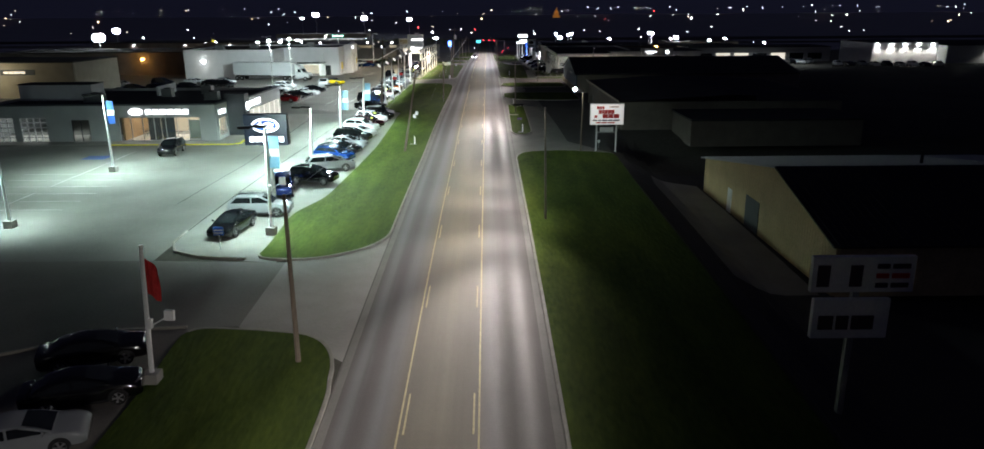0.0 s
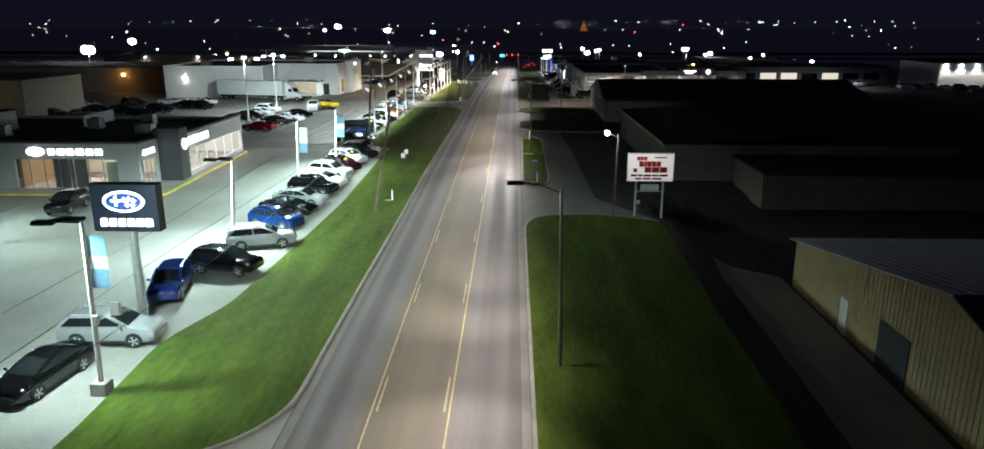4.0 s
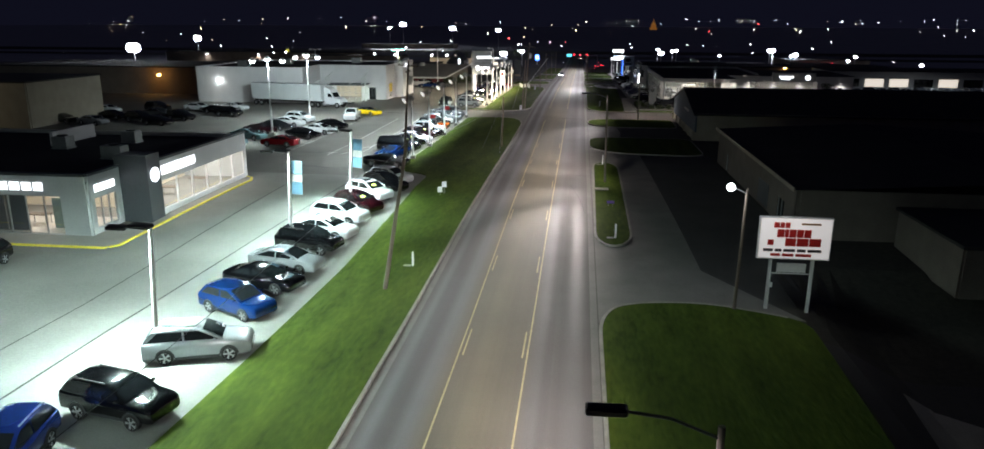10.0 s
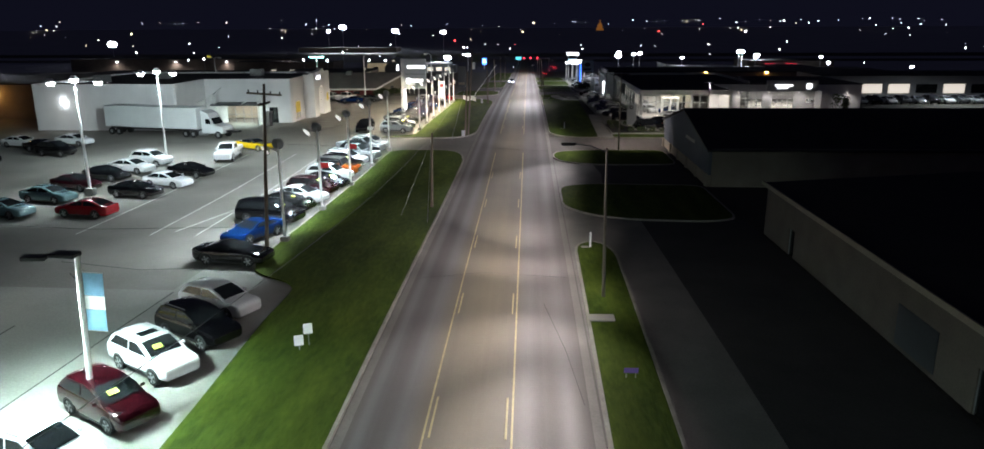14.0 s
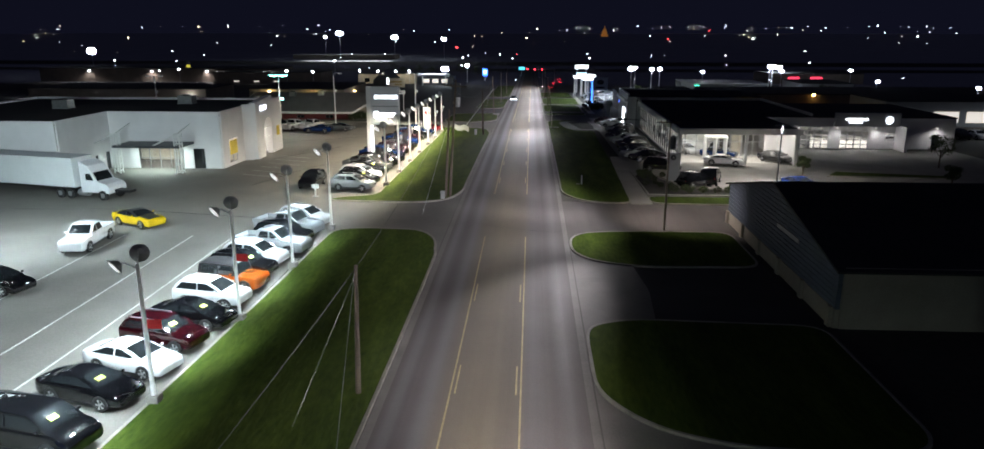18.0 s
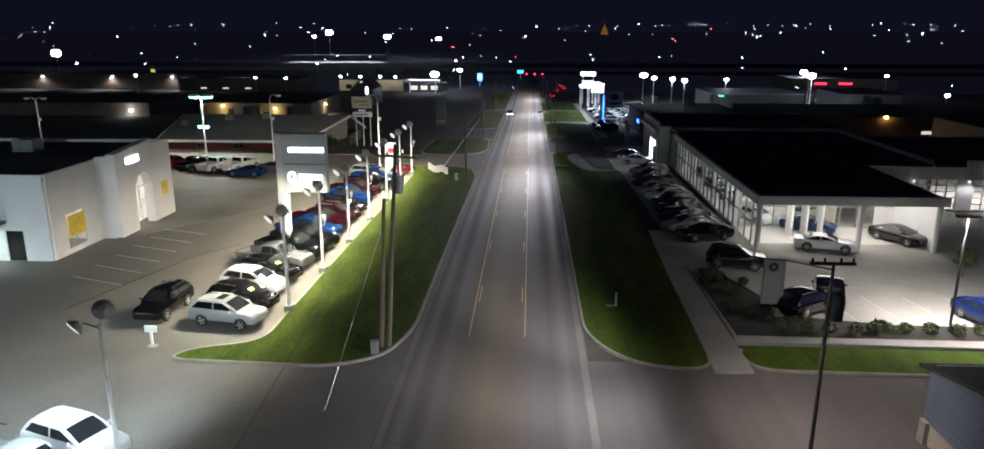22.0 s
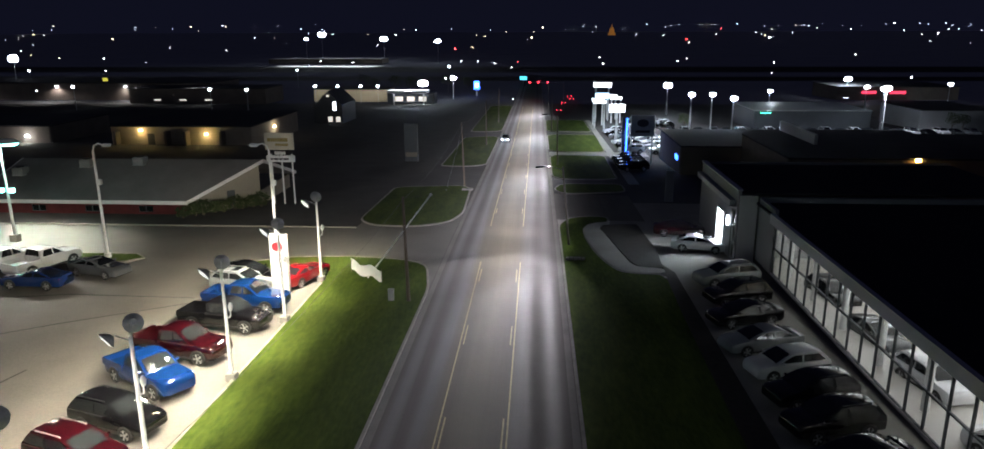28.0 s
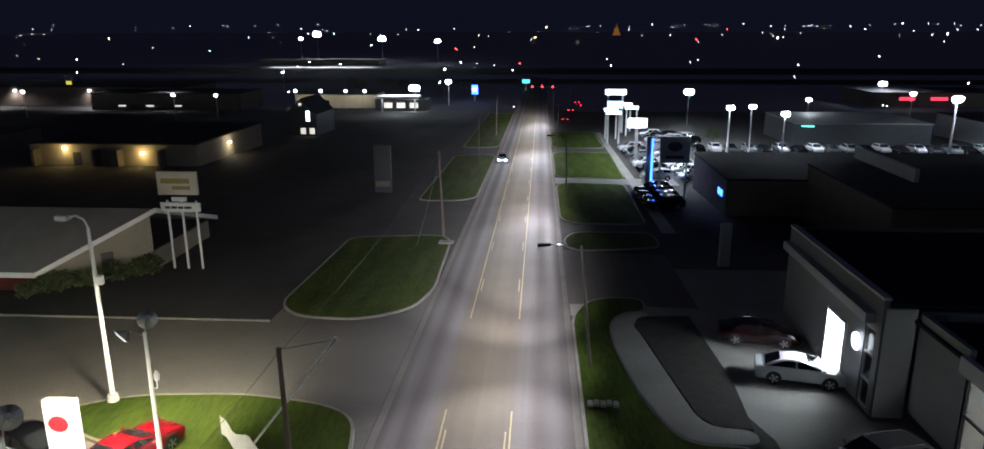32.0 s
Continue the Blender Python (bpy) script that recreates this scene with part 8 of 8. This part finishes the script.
block("mark", (2.2, 0.03, 0.4), (0, -0.17, 5.1), DARKLET, t)
t = thing("blue_strip_pylon", 15.6, 303, "slim pylon edged with blue light", "pylon", "distant signs")
block("pylon", (0.9, 0.6, 7.0), (0, 0, -0.2), CHARCOAL, t)
block("blue_strip", (0.22, 0.05, 6.4), (0.28, -0.33, 0.2), BLUEGLOW, t, "blue light strip")
point_lamp("blue_light", (15.8, 301.5, tz(302) + 3.5), 120, (0.1, 0.25, 1), 0.3)
t = thing("grey_post_sign", 16.3, 263.2, "grey square totem beside the walk", "totem")
block("totem", (0.9, 0.4, 3.8), (0, 0, -0.1), PALEGREY, t, bevel=0.03)
far_building("dark_dealer_hall", 21.5, 60, 284, 302, 4.4, DIMWALL, "dark flat-roofed dealer hall with a pale edge", z=-1.6)
for dy in (0.0, 1.2):
    t = thing("blue_wall_light", 21.3, 286 + dy, "small blue wall light on the dark hall", "wall light", "blue wall lights", z=0.6)
    block("lamp", (0.12, 0.6, 0.7), (0, 0, 0), BLUEGLOW, t)
t = thing("roof_screen", 36.4, 274, "long pale parapet on the dark roof", "parapet", z=tz(264) + 5.2)
block("screen", (0.4, 14, 1.3), (0, 7, 0), GREYPANEL, t)
far_building("dark_rear_hall", 30, 90, 264, 284, 5.0, DIMWALL, "dark hall behind the showroom with lit dashes", windows=[(6 + 2.6 * k, 2.2, 1.6, 0.5, DIMGLOW) for k in range(8)])
for x, y in ((44.2, 263.7), (59.1, 263.7)):
    t = thing("wall_lamp", x, y, "orange sodium wall lamp on the dark hall", "wall lamp", "sodium wall lamps", z=4.4)
    block("lamp", (0.55, 0.35, 0.35), (0, 0, 0), SODIUM, t, bevel=0.05)
far_building("white_washed_store", 118, 138, 231, 252, 6.0, STUCCO, "white store wall washed by downlights")
far_building("grey_store", 138.2, 190, 226, 252, 5.2, GREYPANEL, "long grey store with a wall lamp")
for k in range(5):
    t = thing("wall_lamp", 119.5 + 4.2 * k, 230.73, "downlight on the white store wall", "wall lamp", "store downlights", z=tz(231) + 5.3)
    block("lamp", (0.7, 0.3, 0.25), (0, 0, 0), LEDWHITE, t, bevel=0.03)
    spot_lamp("store_light", (119.5 + 4.2 * k, 229.9, tz(231) + 5.2), (119.5 + 4.2 * k, 230.6, tz(231)), 500, (1, 0.97, 0.88), 120, 0.6, 0.2)
t = thing("wall_lamp", 152, 225.68, "bright wall lamp on the grey store", "wall lamp", z=tz(226) + 4.6)
block("lamp", (1.0, 0.4, 0.35), (0, 0, 0), LEDWHITE, t, bevel=0.03)
spot_lamp("store_light", (152, 224.8, tz(226) + 4.5), (152, 225.5, tz(226)), 900, (1, 0.97, 0.88), 130, 0.6, 0.2)
far_building("glass_store", 66, 112, 246, 262, 4.6, GREYPANEL, "long low store with dim windows", windows=[(-18 + 6 * k, 0.8, 4.6, 2.0, DIMGLOW if k in (1, 2, 4) else CARGLASS) for k in range(7)])
far_building("teal_roof_store", 51, 77, 352, 372, 4.2, CHARCOAL, "low store edged with green light", roof=GREYPANEL)
far_building("pale_store", 88, 104, 352, 372, 4.4, GREYPANEL, "pale plain store behind the far lot")
t = thing("green_edge_light", 53.4, 351.82, "thin green neon edge on a store", "neon", z=tz(352) + 3.7)
block("tube", (2.4, 0.12, 0.15), (0, 0, 0), glow("green_neon", (0.1, 1.0, 0.5), 5), t)
far_building("red_sign_store", 108, 150, 452, 476, 4.5, DIMWALL, "store with long red neon signs")
REDNEON = glow("red_neon", (1.0, 0.05, 0.1), 1.6)
for x, w in ((119, 5), (129, 5.5)):
    t = thing("red_neon_sign", x, 451.78, "long red neon sign on a store", "neon", "red neon signs", z=tz(451) + 3.6)
    for k in range(6):
        block("letter", (w / 8, 0.2, 0.9), (w * (k - 2.5) / 6, 0, -1.4), REDNEON, t)
far_building("low_lit_store", -78, -52, 438, 452, 4.2, BEIGE, "low store with lit cream front", windows=[(-9 + 6 * k, 0.6, 2.2, 1.8, CARGLASS) for k in range(2)])
for x in (-76, -68, -60, -54):
    spot_lamp("store_front_light", (x, 433, tz(436) + 5.5), (x, 437, tz(436) + 1.5), 700, (1, 0.9, 0.62), 120, 0.7, 0.3)
    w = thing("front_lamp", x, 433, "round lamp on a short post before the store", "lamp post", "store front lamps")
    block("post", (0.12, 0.12, 5.5), (0, 0, 0), STEEL, w)
    oval(w, "lamp", (0, -0.1, 5.7), 0.5, 0.45, 0.3, FARGLOW, label="glowing lamp", n=12)
far_building("stadium_stand", -210, -120, 760, 785, 2.0, BEIGE, "dim stadium stand lit by floods", z=-6, roof=ROOFGREY)
spot_lamp("stadium_light", (-150, 790, 22), (-160, 740, -6), 9000, (0.9, 0.95, 1), 140, 0.5, 2.0)
drape("far_road", [(-230, 424), (-104, 424), (-104, 436), (-230, 440)], 0.012, LOTSLAB, "lit pavement before a far warehouse", "road")
for x in (-205, -172, -142, -116):
    spot_lamp("far_road_light", (x, 430, tz(430) + 8), (x, 430.1, tz(430)), 1600, (1, 0.93, 0.88), 150, 0.6, 0.4)
drape("stadium_field", [(-190, 722), (-118, 722), (-112, 736), (-196, 736)], 0.012, CONCRETE, "floodlit ground of the far stadium", "ground")
for x in (-178, -154, -130):
    spot_lamp("field_light", (x, 729, tz(730) + 16), (x, 729.1, tz(730)), 40000, (0.9, 0.96, 1), 110, 0.6, 1.0)
far_building("left_far_warehouse", -230, -118, 444, 470, 6.0, DIMWALL, "dark long warehouse far behind the lots")
far_building("left_far_store", -150, -96, 319, 340, 3.2, DIMWALL, "dark flat store behind the brick building")
t = thing("wall_lamp", -100.6, 318.72, "white wall lamp on a dark far store", "wall lamp", z=-1.3)
block("lamp", (0.7, 0.3, 0.3), (0, 0, 0), LEDWHITE, t)
point_lamp("store_light", (-100.6, 317.4, -1.4), 220, (1, 0.95, 0.85), 0.3)
far_building("lot_end_store", -140, -92, 428, 446, 5, DIMWALL, "far store with a strip of light along its front", windows=[(-14 + 9 * k, 1.0, 2.4, 0.5, DIMGLOW) for k in range(3)])
t = thing("yellow_pole_sign", -162.7, 452.9, "small yellow sign on a double pole", "sign", "distant signs")
for s in (-0.7, 0.7):
    block("post", (0.15, 0.15, 7), (s, 0, 0), STEEL, t)
block("panel", (1.8, 0.3, 1.4), (0, 0, 6.2), glow("yellow_panel", (1.0, 0.85, 0.1), 0.5), t)
block("panel", (1.8, 0.3, 1.2), (0, 0, 8.0), PALEGREY, t)
t = thing("dark_totem_sign", -19.5, 296, "tall unlit totem sign in the dark lot", "sign", "distant signs")
block("totem", (2.2, 0.4, 6.4), (0, 0, -0.2), CHARCOAL, t, bevel=0.03)
block("panel", (1.9, 0.05, 0.7), (0, -0.24, 0.8), DIMWALL, t)
block("panel", (1.9, 0.05, 2.8), (0, -0.24, 3.0), CHARCOAL, t)

# far land sheet with a faint glow of its own in place of night haze
HAZEGLOW = mat("far_land_haze_glow", (0.045, 0.045, 0.05), 0.95, vary=0.3, scale=0.02, fine=0.2, bump=0.0)
HAZEGLOW.node_tree.nodes["Principled BSDF"].inputs["Emission Color"].default_value = (0.48, 0.5, 1.0, 1)
HAZEGLOW.node_tree.nodes["Principled BSDF"].inputs["Emission Strength"].default_value = 0.0046
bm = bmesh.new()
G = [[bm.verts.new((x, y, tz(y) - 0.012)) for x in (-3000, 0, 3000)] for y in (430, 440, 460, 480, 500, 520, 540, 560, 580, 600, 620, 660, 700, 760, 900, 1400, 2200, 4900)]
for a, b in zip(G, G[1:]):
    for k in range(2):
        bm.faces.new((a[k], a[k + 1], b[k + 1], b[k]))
tagged(new("backdrop", finish(bm, "backdrop", HAZEGLOW)), "dark far land sheet glowing faintly in place of haze", "backdrop", kind="structure")

# dome on the skyline, its amber lighting put into the stone as glow
t = thing("lit_dome_tower", 273, 3000, "dome tower on the skyline with stone made to glow amber", "tower", z=-12)
block("base", (26, 20, 12), (0, 0, 0), AMBER, t)
block("drum", (18, 16, 12), (0, 0, 12), AMBER, t, bevel=1.5)
bm = bmesh.new()
tube(bm, (0, 0, 24), (0, 0, 32), 8, 4.5, 12)
tube(bm, (0, 0, 32), (0, 0, 44), 2, 0.4, 8)
part("dome", bm, AMBER, t)


def lights(name, n, seed, xr, yr, zr, size, m, label, power=1.0):
    """Many small far lamps, too many to count."""
    r = random.Random(seed)
    bm = bmesh.new()
    for _ in range(n):
        y = yr[0] + (yr[1] - yr[0]) * r.random() ** power
        x = r.uniform(*xr) * (y / yr[1])
        z = -8 + r.uniform(*zr) * (0.5 + y / yr[1])
        s = size * y * r.uniform(0.6, 1.55) * (1.7 if r.random() < 0.12 else 1)
        c = Vector((x, y, z))
        v = [bm.verts.new(c + Vector(d) * s) for d in ((1, 0, 0), (-1, 0, 0), (0, 1, 0), (0, -1, 0), (0, 0, 1), (0, 0, -1))]
        for a, b, d in ((0, 2, 4), (2, 1, 4), (1, 3, 4), (3, 0, 4), (2, 0, 5), (1, 2, 5), (3, 1, 5), (0, 3, 5)):
            bm.faces.new((v[a], v[b], v[d]))
    ob = new(name, finish(bm, name, m))
    return tagged(ob, label, "lights", kind="stuff")


lights("town_lights", 72, 5, (-1900, 1900), (650, 2900), (5, 30), 0.0004, FARGLOW, "scattered small white lamps of the distant town")
lights("town_lamps_warm", 30, 8, (-1900, 1900), (600, 2900), (4, 28), 0.0004, FARWARM, "scattered small warm lamps of the distant town")
lights("skyline_lights", 26, 15, (150, 1500), (2600, 2900), (20, 27), 0.0003, FARGLOW, "row of small lamps along the skyline")
lights("near_town_lamps", 30, 12, (-260, 330), (380, 640), (4, 13), 0.0005, FARGLOW, "scattered lamps beyond the crossing")
lights("red_town_lamps", 4, 21, (-600, 900), (500, 2800), (4, 30), 0.0006, glow("far_red", (1, 0.05, 0.05), 12), "a few small red lamps of the distant town")

# cars in the far lots
for k in range(9):
    park(("suv", "sedan")[k % 2], ("white", "silver", "black", "grey")[k % 4], 17.5 + (k % 2) * 0.6, 308 + 3.1 * k + (8 if k > 4 else 0), 190, "in a brightly lit far lot")
for k in range(22):
    park(("sedan", "suv")[k % 2], ("black", "white", "grey", "silver", "black", "white")[k % 6], 30 + 3.0 * k, 340 + (k % 3) * 0.4, -90, "in a brightly lit far lot")
for k in range(14):
    park(("suv", "sedan")[k % 2], ("white", "silver", "black", "white")[k % 4], 24.5 + (k % 3) * 3.0, 352 + 3.2 * (k // 3), 185, "in a brightly lit far lot")
for k in range(10):
    park(("suv", "sedan")[k % 2], ("white", "silver", "white", "grey")[k % 4], 22.6 + (k % 2) * 0.4, 307 + 3.1 * k, 188, "in a brightly lit far lot")
for k in range(4):
    park("suv", "black", 15.2, 287 + 3.2 * k, 195, "before the dark dealer hall")
for k in range(12):
    park(("sedan", "suv")[k % 2], ("silver", "black", "white", "grey")[k % 4], 66 + 2.9 * k, 226 + 0.2 * k, -90, "in the lit lot before the low store")
for k in range(9):
    park(("suv", "sedan")[k % 2], ("white", "black", "silver")[k % 3], 100 + 3.0 * k, 214 - 1.0 * k, -100, "in the lit lot before the low store")
spot_lamp("store_lot_light", (84, 224, tz(224) + 9), (84, 224.1, tz(224)), 5000, (0.9, 0.97, 1), 160, 0.6, 0.5)
c = park("sedan", "silver", -5.4, 325, -90, "waiting on the road with its headlights on")
c.name = "oncoming_car"
for s in (-0.6, 0.6):
    t = block("lit_headlamp", (0.34, 0.1, 0.2), (2.4, s, 0.58), FLOODGLOW, c, "glowing headlight")

# walks, drives and trees round the far blocks
drape("far_walk", [(13.1, 275), (14.5, 275), (14.6, 372), (13.5, 372)], 0.06, CONCRETE, "pale concrete walk beside the far grass", "sidewalk", skirt=0.1)
drape("far_drive", [(2.9, 304.2), (20, 303.6), (20, 309), (2.9, 309.2)], 0.022, CONCRETE, "pale concrete drive to the bright lot", "driveway")
drape("far_drive_near", [(2.9, 252.5), (12, 252), (12, 266.5), (2.9, 267.6)], 0.024, ASPHALT, "asphalt drive beyond the showroom", "driveway")
for k, (x, y, h) in enumerate(((-63, 470, 7), (-56, 476, 8), (-49, 472, 7.5), (-36, 486, 8), (-28, 490, 6.5), (34, 347, 4.2), (92, 346, 4.6), (96, 349, 4.0), (-70, 482, 8))):
    tree(x, y, h, "dark leafy tree among the distant shops", 30 + k)
for k in range(9):
    x, y = -36.2 + 0.75 * k, 251.0 + 0.8 * k + 0.5 * (k % 2)
    b = copy_thing(PROTO[k % 3], Matrix.Translation((x, y, tz(y))) @ Matrix.Rotation(k * 0.9, 4, "Z") @ Matrix.Scale(1.8 + 0.3 * (k % 3), 4))
    b.name = "bush"
    tagged(b, "dark overgrown bush against the block wall", "bush", "bushes by the brick building")

# lamps of the far left
flood_mast(-264, 545, 11.5, "bright flood mast far behind the lots", z=-7, wide=2.6, size=3.0)
spot_lamp("mast_light", (-264, 545, 5.5), (-264, 545.1, -8), 9000, (0.9, 0.95, 1), 165, 0.6, 0.6)
for x, y, h in ((-68.3, 236.1, 9.1),):
    hook_lamp(x, y, h, 1, 0)
    hook_lamp(x - 0.01, y, h, -1, 0)
# lamps added along the far wall to brighten it; only one is known
for x, w in ((-206, 300), (-176, 500), (-150, 380), (-128, 500)):
    t = thing("wall_lamp", x, 443.7, "small added wall lamp on the far warehouse", "wall lamp", "warehouse lamps", z=tz(444) + 4.6)
    block("lamp", (0.9, 0.35, 0.5), (0, 0, 0), FARGLOW, t, bevel=0.05)
    spot_lamp("warehouse_light", (x, 442.4, tz(444) + 4.6), (x, 443.6, tz(444)), w * 1.5, (1, 0.86, 0.78), 150, 0.7, 0.4)
for x, y, h in ((-96, 394, 6.5), (-88, 402, 6.0), (-143, 402, 6.8), (-110, 520, 7.5), (-225, 500, 8)):
    t = thing("street_post_lamp", x, y, "small bright lamp on a thin post far away", "street lamp", "far street lamps")
    block("post", (0.16, 0.16, h), (0, 0, 0), STEEL, t)
    oval(t, "lamp", (0, -0.1, h + 0.3), 0.5, 0.4, 0.3, FARGLOW, label="glowing lamp", n=12)
